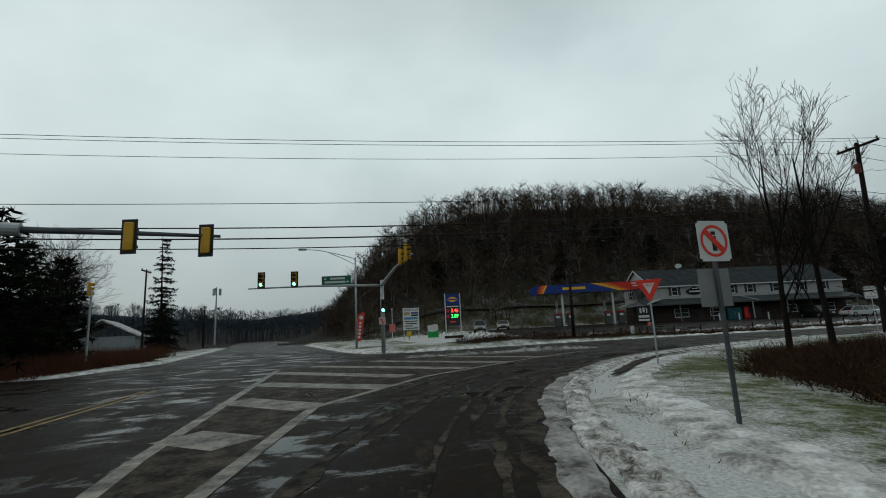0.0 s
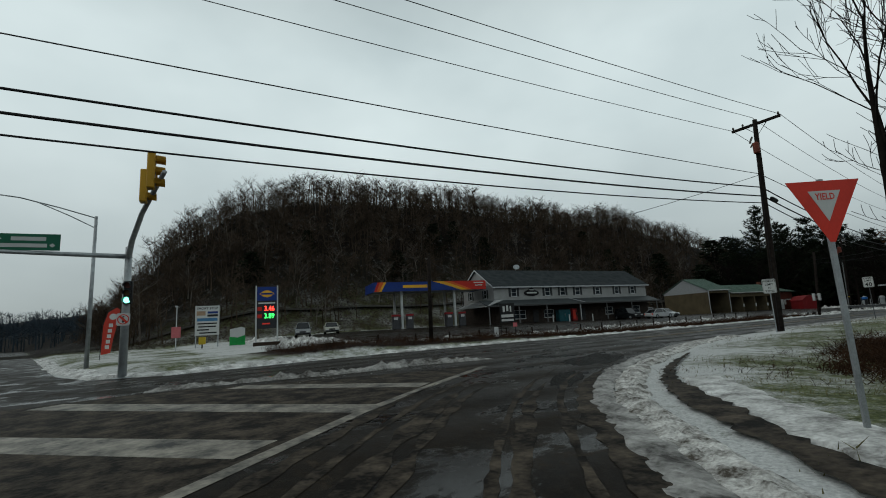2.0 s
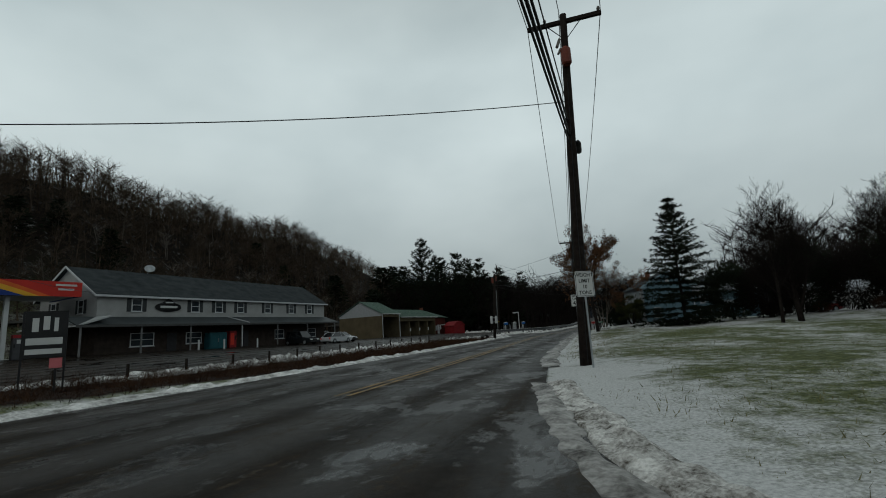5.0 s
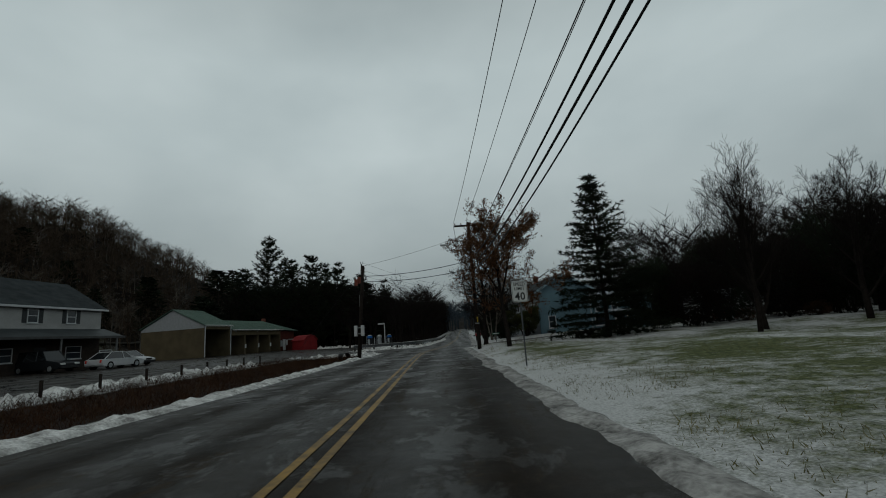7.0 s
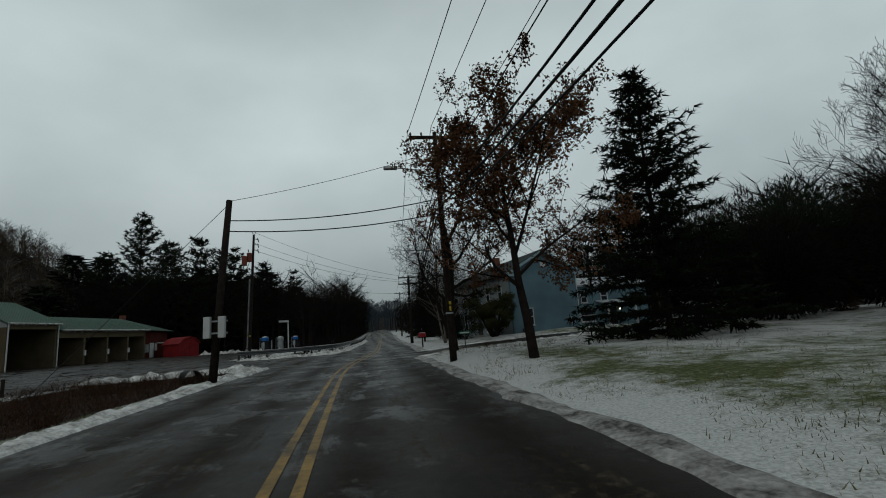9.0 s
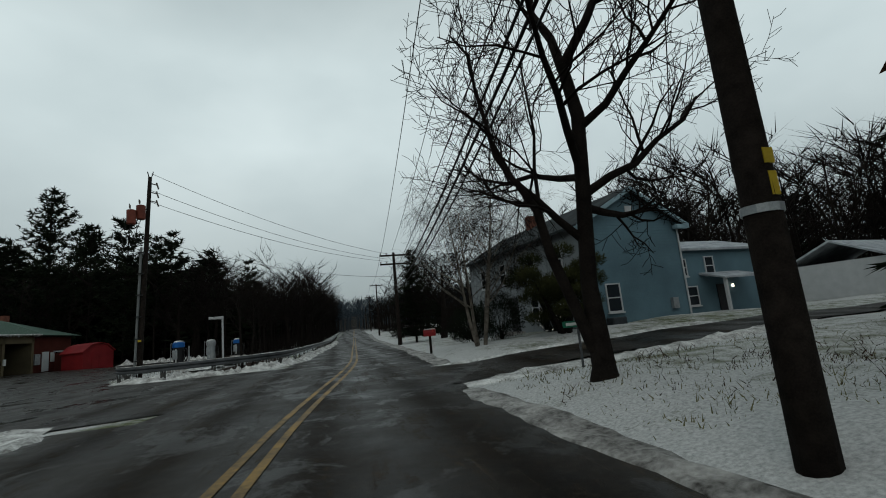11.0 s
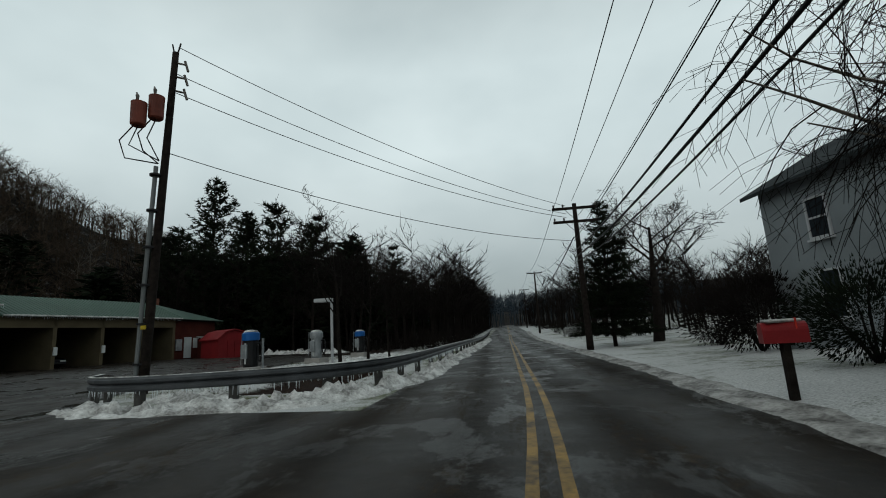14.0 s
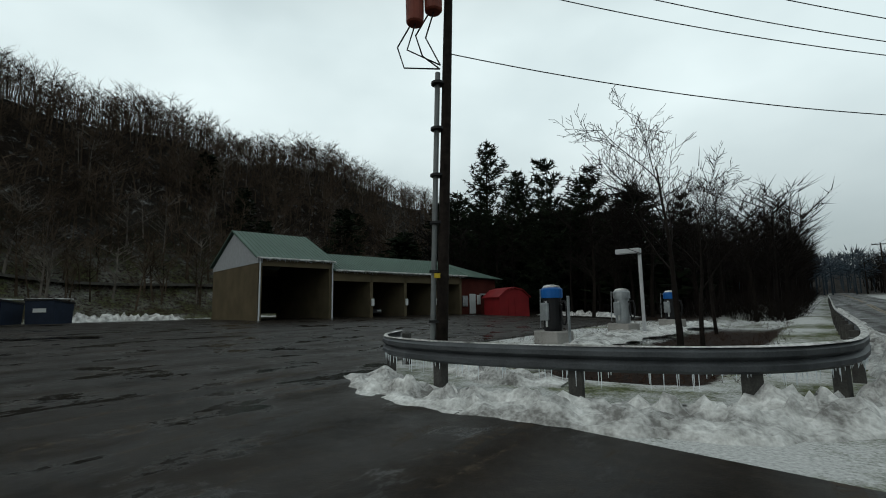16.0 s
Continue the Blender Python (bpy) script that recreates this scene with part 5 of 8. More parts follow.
# yield sign
yz = land(13.56, -19.0)
ys_ = thing("yield_sign", 13.56, -19.0, yz - 0.02, 55, "red and white triangular yield sign, thin post", "road sign")
ys_.scale = (0.76, 0.76, 1.0)
part("post", boxes((-0.03, 0.03, 0.01, 0.05, 0, 2.38)), STEEL, ys_)
bm = bmesh.new()
prism(bm, [(-0.455, 2.36), (0.455, 2.36), (0.03, 1.76), (-0.03, 1.76)], -0.006, 0.0)
yp = part("plate", bm, SIGN_R, ys_)
bm = bmesh.new()
prism(bm, [(-0.2, 2.26), (0.2, 2.26), (0.0, 1.96)], -0.010, -0.006)
inner = part("inner_triangle", bm, SIGN_W, yp, "white inner triangle")
letters("YIELD", 0.09, SIGN_R, inner, Matrix.Translation((0, -0.012, 2.2)) @ Matrix.Rotation(radians(90), 4, "X"), thick=0.001)


def no_walking(parent, z, r):
    """A red ring with a slash over a plain dark upright shape."""
    bm = bmesh.new()
    n = 28
    for i in range(n):
        a0, a1 = 2 * math.pi * i / n, 2 * math.pi * (i + 1) / n
        q = [bm.verts.new((rr * math.cos(a), -0.010, z + rr * math.sin(a))) for rr, a in ((r, a0), (r, a1), (r * 0.82, a1), (r * 0.82, a0))]
        bm.faces.new(q)
    c = math.sqrt(0.5)
    q = [bm.verts.new((sx * r * 0.85 * c + ox, -0.011, z + sz * r * 0.85 * c + oz)) for sx, sz, ox, oz in ((-1, 1, -0.025, -0.025), (-1, 1, 0.025, 0.025), (1, -1, 0.025, 0.025), (1, -1, -0.025, -0.025))]
    bm.faces.new(q)
    bmesh.ops.recalc_face_normals(bm, faces=bm.faces)
    part("ring", bm, SIGN_R, parent, "red ring with a slash")
    part("symbol", boxes((-0.03, 0.03, -0.009, -0.006, z - r * 0.62, z + r * 0.3), (-0.03, 0.03, -0.009, -0.006, z + r * 0.38, z + r * 0.6)), SIGN_K, parent, "plain black upright symbol")


s, f = plate_sign("no_crossing_sign", 20.4, -22.9, 2.12, 93, "white prohibition sign with a red ring", 0.44, 0.48, SIGN_W, post_h=2.34)
no_walking(f, 2.12, 0.19)
part("rear_panel", boxes((-0.24, 0.2, 0.052, 0.058, 1.36, 1.8)), mat("grey_sign_back", (0.16, 0.165, 0.165), 0.6), s, "plain grey sign back")
s, f = plate_sign("no_crossing_sign", -4.95, -25.25, 2.1, 80, "small white prohibition sign on the signal mast", 0.42, 0.44, SIGN_W, post=False)
no_walking(f, 2.1, 0.18)
gs = thing("street_name_sign", -5.2, -28.1, 4.55, 82, "green street name sign on the signal arm", "road sign")
gs.scale = (0.72, 0.72, 0.72)
gp = part("plate", boxes((-1.3, 1.3, -0.02, 0.0, -0.05, 0.75), bevel=0.01), SIGN_G, gs)
part("lettering_bar", boxes((-0.55, 0.75, -0.026, -0.02, 0.42, 0.6)), SIGN_W, gp, "pale bar in place of a street name")
part("lettering_bar", boxes((-1.05, 0.8, -0.026, -0.02, 0.1, 0.28)), SIGN_W, gp, "pale bar in place of a street name")
for px, pz in ((-1.0, 0.5), (1.0, 0.2)):
    bm = bmesh.new()
    prism(bm, [(px - 0.12, pz), (px, pz + 0.1), (px + 0.12, pz), (px, pz - 0.1)], -0.026, -0.02)
    part("arrow", bm, SIGN_W, gp)
lamp_ = thing("street_lamp", -12.1, -26.85, land(-12.1, -26.85) - 0.02, 0, "grey steel street lamp with a long arm", "street lamp")
lamp_.scale = (0.83, 0.83, 0.83)
part("shaft", tubes(([(0, 0, 0), (0, 0, 8.7)], [0.12, 0.08], 10)), STEEL, lamp_, smooth=True)
part("arm", tubes(([(0, 0, 8.6), (0.3, -1.6, 9.0), (0.6, -3.3, 9.35), (0.85, -4.5, 9.4)], 0.035, 6), ([(0, 0, 8.0), (0.25, -1.2, 8.6), (0.5, -2.6, 9.2)], 0.03, 6)), STEEL, lamp_)
part("lamp_head", boxes((0.72, 1.05, -5.2, -4.45, 9.32, 9.48), bevel=0.05), STEEL, lamp_)
# the near arm that reaches in from the other corner
mast2 = thing("signal_mast", 12.9, -42.6, land(12.9, -42.6), 0, "dark steel signal mast reaching over the road", "signal mast")
part("shaft", tubes(([(0, 0, 0), (0, 0, 4.8)], [0.18, 0.15], 12)), STEEL_D, mast2, smooth=True)
part("arm", tubes(([(0, 0, 4.45), (-1.4, 3.5, 4.5), (-2.7, 8.5, 4.55), (-3.4, 11.4, 4.55)], [0.16, 0.13, 0.08, 0.05], 12)), STEEL_D, mast2, smooth=True)
part("sleeve", tubes(([(-1.2, 3.0, 4.49), (-2.2, 6.6, 4.53)], 0.19, 12)), STEEL, mast2)
for x, y in ((10.28, -33.5), (9.6, -31.6)):
    signal("traffic_signal", x, y, 4.9, -98, False, True, label="yellow back of a signal with black plate")
mast3 = thing("signal_pole", -6.3, -42.6, land(-6.3, -42.6), 0, "slim grey signal pole at the corner", "signal mast")
part("shaft", tubes(([(0, 0, 0), (0, 0, 4.6)], [0.08, 0.06], 8)), STEEL, mast3)
signal("traffic_signal", -6.3, -42.75, 5.2, 210, False, False, label="orange signal head above a slim pole", body=SIGY)
s, f = plate_sign("street_name_sign", 13.6, -37.6, 1.45, 75, "small green sign in the roadside snow", 0.55, 0.42, SIGN_G)
part("lettering_bar", boxes((-0.2, 0.2, -0.009, -0.006, 1.45, 1.55)), SIGN_W, f)
s, f = plate_sign("street_name_sign", 5.67, 40.1, 0.92, -20, "low green name sign on a thin stake", 0.62, 0.13, SIGN_G, round_=0.01)
part("lettering_bar", boxes((-0.24, 0.24, -0.009, -0.006, 0.89, 0.95)), SIGN_W, f, "pale bar in place of a name")


# ---- trees ----
BARK = mat("grey_brown_bark", (0.013, 0.0105, 0.009), 0.95, var=0.45, scale=4, fine=30, bump=0.6)
TWIG = mat("dark_twigs", (0.009, 0.007, 0.0058), 0.95, var=0.4, scale=0.6, fine=6)
HILLBARK = mat("hill_trunks", (0.013, 0.0092, 0.0062), 0.95, color2=(0.088, 0.064, 0.045), scale=0.35, fine=1.8)
NEEDLE = mat("dark_pine_needles", (0.0035, 0.006, 0.0032), 0.9, color2=(0.012, 0.018, 0.0085), scale=0.7, fine=8)
NEEDLE2 = mat("olive_pine_needles", (0.012, 0.017, 0.006), 0.85, color2=(0.05, 0.052, 0.018), scale=0.9, fine=8)
DRYLEAF = mat("dry_brown_leaves", (0.05, 0.024, 0.012), 0.85, color2=(0.13, 0.06, 0.028), scale=1.2, fine=9)
BIRCHBARK = mat("pale_birch_bark", (0.035, 0.029, 0.024), 0.85, color2=(0.17, 0.15, 0.125), scale=3, fine=20)


class Shape:
    """Gathers the vertices and faces of one mesh."""

    def __init__(self):
        self.v, self.f = [], []

    def limb(self, pts, radii, sides=5):
        base = len(self.v)
        up = Vector((0.3, 0.9, 0.1))
        n = len(pts)
        for i, p in enumerate(pts):
            d = (pts[min(i + 1, n - 1)] - pts[max(i - 1, 0)])
            d = d.normalized() if d.length > 1e-9 else Vector((0, 0, 1))
            u = up - d * up.dot(d)
            u = u.normalized() if u.length > 1e-6 else Vector((1, 0, 0))
            w = d.cross(u)
            for k in range(sides):
                a = 2 * math.pi * k / sides
                q = p + (u * math.cos(a) + w * math.sin(a)) * radii[i]
                self.v.append((q.x, q.y, q.z))
        for i in range(n - 1):
            for k in range(sides):
                a, b = base + i * sides + k, base + i * sides + (k + 1) % sides
                self.f.append((a, b, b + sides, a + sides))

    def blade(self, p, d, length, width, rng):
        """A thin three-sided needle tuft or leaf."""
        side = Vector((rng.uniform(-1, 1), rng.uniform(-1, 1), rng.uniform(-1, 1))).cross(d)
        side = side.normalized() * width if side.length > 1e-6 else Vector((width, 0, 0))
        thick = side.cross(d).normalized() * width * 0.4
        b = len(self.v)
        for q in (p - side, p + side, p + thick, p + d * length):
            self.v.append((q.x, q.y, q.z))
        self.f += [(b, b + 1, b + 3), (b + 1, b + 2, b + 3), (b + 2, b, b + 3)]

    def mesh(self, name, material, smooth=True):
        me = bpy.data.meshes.new(name)
        me.from_pydata(self.v, [], self.f)
        me.materials.append(material)
        if smooth:
            me.polygons.foreach_set("use_smooth", [True] * len(me.polygons))
        return me


def bent(p, d, length, n, rng, wander, lift=0.0):
    """Points of a limb that wanders from p along d."""
    pts = [p.copy()]
    q, dd = p.copy(), d.normalized()
    for _ in range(n):
        dd = (dd + Vector((rng.uniform(-1, 1), rng.uniform(-1, 1), rng.uniform(-1, 1))) * wander + Vector((0, 0, lift))).normalized()
        q = q + dd * (length / n)
        pts.append(q.copy())
    return pts, dd


def grow(big, fine, p, d, length, r, level, rng, wander=0.16, lift=0.06, kids=(5, 6, 5), spread=0.75, droop=0.0, thin=0.006, start=0.25):
    """Limbs that fork level by level; the last two levels go into fine."""
    n = 2 if level > 2 else 6 - level
    pts, _ = bent(p, d, length, n, rng, wander * (0.4 if level == 0 else 1.0), lift if level < 2 else lift - droop)
    tip = max(thin, r * (0.2 if level == 0 else 0.3))
    radii = [r + (tip - r) * i / n for i in range(n + 1)]
    tgt = big if level < 2 else fine
    tgt.limb(pts, radii, (10, 6, 4, 3, 3)[min(level, 4)])
    if level >= len(kids):
        return
    for k in range(kids[level]):
        t = start + (1 - start) * (k + rng.uniform(0.1, 0.9)) / kids[level]
        i = min(n - 1, int(t * n))
        q = pts[i].lerp(pts[i + 1], t * n - i)
        axis = (pts[i + 1] - pts[i]).normalized()
        a = rng.uniform(0, 2 * math.pi)
        u = axis.orthogonal().normalized()
        w = axis.cross(u)
        out = (u * math.cos(a) + w * math.sin(a))
        nd = (axis * (1 - spread * 0.55) + out * spread * rng.uniform(0.7, 1.15) + Vector((0, 0, 0.12))).normalized()
        grow(big, fine, q, nd, length * rng.uniform(0.42, 0.68) * (1.12 - 0.45 * t), max(thin, radii[i] * rng.uniform(0.36, 0.54)), level + 1, rng, wander, lift, kids, spread, droop, thin, 0.15)


def tree_thing(name, x, y, label, category, shapes, group="", sink=0.1, turn=0.0):
    t = thing(name, x, y, land(x, y) - sink, turn, label, category, group)
    for nm, sh, m in shapes:
        ob = new(nm, sh.mesh(nm, m))
        ob.parent = t
    return t


def bare_tree(x, y, h, r, seed, label, kids=(7, 6, 5, 4), spread=0.75, trunks=1, lean=0.0, wander=0.16, droop=0.0, thin=0.007, first=0.55, bark=None, lift=0.06, start=0.25):
    rng = random.Random(seed)
    big, fine = Shape(), Shape()
    for k in range(trunks):
        a = 2 * math.pi * k / max(1, trunks) + rng.uniform(0, 1)
        sp = 0.0 if trunks == 1 else 0.22
        d = Vector((math.cos(a) * sp + lean, math.sin(a) * sp, 1))
        grow(big, fine, Vector((math.cos(a) * sp * 0.8, math.sin(a) * sp * 0.8, 0)), d, h * first * rng.uniform(0.92, 1.08), r, 0, rng, wander, lift, kids, spread, droop, thin, start)
    return tree_thing("tree", x, y, label, "tree", (("trunk", big, bark or BARK), ("crown", fine, TWIG)))


def conifer(x, y, h, rad, seed, label, needle=None, whorls=16, per=6, droop=0.25, airy=1.0, base=0.1, tuft=0.3, name="tree", blades=4, ragged=0.0):
    """Whorled branches hung with tufts of needles."""
    rng = random.Random(seed)
    trunk, crown = Shape(), Shape()
    pts, _ = bent(Vector((0, 0, 0)), Vector((0, 0, 1)), h, 8, rng, 0.015)
    trunk.limb(pts, [0.012 * h * (1 - i / 8.3) + 0.015 for i in range(9)], 8)
    for wv in range(whorls):
        t = base + (1 - base) * (wv + rng.uniform(-0.3, 0.3)) / whorls
        t = min(0.985, max(base * 0.8, t))
        z = t * h
        length = rad * (1 - t) ** (0.8 - 0.3 * ragged) * rng.uniform(0.8 - 0.5 * ragged, 1.15 + 0.1 * ragged) + 0.15
        for k in range(per):
            if rng.random() > 0.9 * airy + 0.05:
                continue
            a = 2 * math.pi * (k + rng.uniform(-0.4, 0.4)) / per + wv * 1.3
            ln = length * rng.uniform(0.6, 1.15)
            d = Vector((math.cos(a), math.sin(a), 0.35 - droop * 1.4 + 0.5 * t))
            bp, _ = bent(Vector((pts[0].x, pts[0].y, z)), d, ln, 4, rng, 0.09, -0.05 * droop + 0.03)
            trunk.limb(bp, [0.02 + 0.008 * ln, 0.02, 0.014, 0.01, 0.006], 3)
            nt = max(3, int(ln / tuft * 2.1))
            for j in range(nt):
                u = 0.18 + 0.82 * (j + rng.random()) / nt
                i = min(3, int(u * 4))
                q = bp[i].lerp(bp[i + 1], u * 4 - i) + Vector((rng.uniform(-1, 1), rng.uniform(-1, 1), rng.uniform(-0.5, 0.4))) * tuft * 0.55
                out = (bp[i + 1] - bp[i]).normalized()
                for _ in range(blades):
                    dd = (out * 0.55 + Vector((rng.uniform(-1, 1), rng.uniform(-1, 1), rng.uniform(-0.7, 0.6) - droop * 0.5))).normalized()
                    crown.blade(q, dd, tuft * rng.uniform(0.8, 1.5), tuft * 0.91 / (blades + (0 if blades > 6 else 1)), rng)
    return tree_thing(name, x, y, label, "evergreen tree", (("trunk", trunk, BARK), ("crown", crown, needle or NEEDLE)))


# the two bare trees and the thicket by the slip lane
bare_tree(12.7, -13.8, 7.3, 0.10, 11, "slim bare tree among roadside brush", kids=(9, 6, 4, 2), spread=0.62, first=0.86, thin=0.0055, lift=0.17, start=0.16, wander=0.2)
bare_tree(13.85, -13.5, 6.9, 0.10, 12, "slim bare tree among roadside brush", kids=(9, 6, 4, 2), spread=0.62, first=0.86, thin=0.0055, lift=0.17, start=0.16, wander=0.2)
bare_tree(16.4, -14.6, 5.6, 0.1, 13, "low bare tree with spreading twigs", kids=(7, 6, 5), spread=0.9, thin=0.008)
# old maple, street oak, lawn trees
rng = random.Random(77)
big, fine = Shape(), Shape()
big.limb([Vector((0, 0, 0)), Vector((0.02, 0.0, 0.25)), Vector((0.0, 0.05, 1.5)), Vector((0.1, 0.0, 2.9)), Vector((0.15, -0.1, 4.2)), Vector((0.05, 0.0, 5.2))], [0.24, 0.18, 0.13, 0.12, 0.11, 0.09], 12)
big.limb([Vector((-0.08, 0.02, 0.5)), Vector((-0.28, 0.05, 1.15)), Vector((-0.55, 0.1, 2.0)), Vector((-0.68, 0.1, 2.7)), Vector((-0.95, 0.15, 3.2))], [0.1, 0.09, 0.08, 0.07, 0.055], 9)
for p, d, ln, r in (((-0.95, 0.15, 3.15), (-0.6, 0.35, 0.9), 3.0, 0.075), ((-0.6, 0.1, 2.3), (0.2, 0.5, 1.0), 3.0, 0.06), ((0.1, 0.0, 3.2), (-0.05, 0.9, 0.5), 4.0, 0.09), ((0.1, 0, 2.9), (0.9, -0.35, 0.35), 3.0, 0.12), ((0.1, 0, 2.7), (0.75, 0.2, -0.35), 1.7, 0.10), ((0.15, -0.1, 4.0), (0.75, -0.5, 0.7), 2.6, 0.11), ((0.05, 0, 5.1), (-0.35, 0.2, 1.0), 3.6, 0.12), ((0.05, 0, 5.1), (0.4, -0.3, 1.0), 4.0, 0.13), ((0.0, 0.05, 2.2), (-0.8, 0.5, 0.75), 2.4, 0.10), ((0.1, 0, 3.4), (-0.6, -0.4, 0.8), 3.2, 0.10)):
    grow(big, fine, Vector(p), Vector(d), ln, r * 0.72, 1, rng, 0.34, 0.10, (0, 8, 7, 5), 0.85, 0.0, 0.005, 0.25)
tree_thing("tree", 4.6, 37.6, "old bare maple with thick crooked limbs", "tree", (("trunk", big, BARK), ("crown", fine, TWIG)))
oak = bare_tree(5.4, 29.5, 8.8, 0.16, 22, "oak keeping its dry brown leaves", kids=(12, 7, 5, 3), spread=0.8, first=0.82, thin=0.006, start=0.3)
lf = Shape()
rng = random.Random(5)
for ob in oak.children:
    if ob.name.startswith("crown"):
        vs = ob.data.vertices
        for _ in range(14000):
            v = vs[rng.randrange(len(vs))].co
            if v.z > 1.2 and rng.random() < (1.25 - 0.09 * v.z):
                for _k in range(2):
                    q = v + Vector((rng.gauss(0, 0.08), rng.gauss(0, 0.08), rng.gauss(0, 0.08)))
                    lf.blade(q, Vector((rng.uniform(-1, 1), rng.uniform(-1, 1), rng.uniform(-1, 0.3))).normalized(), rng.uniform(0.08, 0.13), 0.042, rng)
ob = new("leaves", lf.mesh("leaves", DRYLEAF, False))
ob.parent = oak
tagged(ob, "dry brown leaves", kind="stuff")
conifer(12.95, 33.85, 12.0, 4.6, 31, "tall airy spruce with drooping boughs on the lawn", whorls=27, per=10, droop=0.34, airy=0.97, base=0.04, tuft=0.30, blades=6)
bare_tree(19.3, 27.2, 10.6, 0.22, 41, "broad bare lawn tree with a fan of twigs", kids=(17, 10, 7, 4), spread=0.72, first=0.66, thin=0.006, lift=0.13, start=0.1)
bare_tree(17.3, 24.6, 9.0, 0.13, 44, "bare tree with fine twigs on the lawn", kids=(12, 8, 6, 3), spread=0.62, first=0.7, thin=0.006, lift=0.14, start=0.2)
bare_tree(25.5, 27.5, 11.0, 0.18, 42, "broad bare lawn tree with a fan of twigs", kids=(14, 9, 6, 4), spread=0.68, first=0.7, thin=0.007, lift=0.12, start=0.12)
bare_tree(28.0, 20.5, 10.5, 0.18, 43, "bare tree at the edge of the lawn", kids=(14, 9, 6, 4), spread=0.68, first=0.7, thin=0.007, lift=0.12, start=0.12)
bare_tree(30.0, 13.5, 10.0, 0.18, 45, "bare tree at the edge of the lawn", kids=(13, 9, 6, 3), spread=0.68, first=0.7, thin=0.007, lift=0.12, start=0.12)
# birch clump
bare_tree(6.3, 49.0, 7.6, 0.075, 51, "weeping birch clump with pale stems", kids=(13, 11, 9), spread=0.8, trunks=4, first=0.78, droop=0.42, thin=0.0032, bark=BIRCHBARK, lift=0.05, wander=0.14)
# yew-like pine by the house: crooked stems with cloud clumps
rng = random.Random(61)
stem, cl = Shape(), Shape()
for k in range(5):
    a = 1.26 * k
    pts, _ = bent(Vector((0.15 * math.cos(a), 0.15 * math.sin(a), 0)), Vector((0.3 * math.cos(a), 0.3 * math.sin(a), 1)), 2.6, 5, rng, 0.22)
    stem.limb(pts, [0.11, 0.09, 0.08, 0.06, 0.05, 0.03], 6)
    for _ in range(7):
        c = pts[rng.randrange(3, 6)] + Vector((rng.uniform(-0.7, 0.7), rng.uniform(-0.7, 0.7), rng.uniform(-0.6, 0.9)))
        for _b in range(700):
            w = Vector((rng.gauss(0, 1), rng.gauss(0, 1), rng.gauss(0, 0.6))).normalized()
            q = c + Vector((w.x * 0.5, w.y * 0.5, w.z * 0.34)) * rng.uniform(0.4, 1.0)
            cl.blade(q, (w + Vector((rng.gauss(0, 0.5), rng.gauss(0, 0.5), 0.5))).normalized(), 0.13, 0.017, rng)
tree_thing("pine_shrub", 9.5, 48.0, "cloud-clumped dark pine before the house", "evergreen tree", (("trunk", stem, BARK), ("crown", cl, NEEDLE2)))
# further right along the road
conifer(7.6, 71.8, 8.4, 2.6, 71, "dark narrow spruce beside the road", whorls=26, per=9, droop=0.3, tuft=0.24, blades=6)
bare_tree(10.4, 73.2, 13.0, 0.34, 72, "old bare oak with a long low limb", kids=(12, 8, 6, 4), spread=0.98, first=0.52, thin=0.009, wander=0.24, start=0.2)
bare_tree(15.0, 73.0, 4.5, 0.2, 73, "low bare orchard tree", kids=(7, 6, 5), spread=1.0, first=0.5, wander=0.3)
bare_tree(21.0, 70.0, 9.0, 0.2, 74, "bare tree behind the lawn", kids=(8, 6, 5, 3), spread=0.7, thin=0.01)
conifer(12.0, 82.0, 4.0, 1.6, 75, "small dark spruce on a snowy lawn", whorls=10, per=6, tuft=0.4)
# left side: roadside trees at the rail, pines behind the wash
bare_tree(-5.2, 63.5, 8.6, 0.10, 81, "bare tree behind the guard rail", kids=(8, 6, 5, 3), spread=0.75, first=0.65, thin=0.007, wander=0.2, start=0.4)
bare_tree(-5.4, 68.5, 7.9, 0.09, 82, "bare tree behind the guard rail", kids=(8, 6, 5, 3), spread=0.7, first=0.65, thin=0.007, wander=0.2, start=0.4)
bare_tree(-5.8, 75.5, 8.3, 0.09, 83, "bare tree behind the guard rail", kids=(8, 6, 5, 3), spread=0.7, first=0.65, thin=0.008, start=0.35)
pine_label = "tall dark white pine behind the car wash"
for k, (x, y, h, r) in enumerate(((-41.5, 113, 27, 6.0), (-35, 111, 21, 5.0), (-30, 110, 22, 5.0), (-24, 111, 20, 4.5), (-47, 112, 19, 5), (-40, 120, 22, 5), (-19, 113, 17, 4.5), (-30, 122, 21, 5), (-14, 119, 16, 4), (-36, 102, 15, 4.4), (-27, 102, 13, 4))):
    conifer(x, y, h, r * 1.75, 90 + k, pine_label, whorls=int(h * 0.8), per=9, droop=0.02, airy=0.82, base=0.08, tuft=0.62, ragged=0.45)
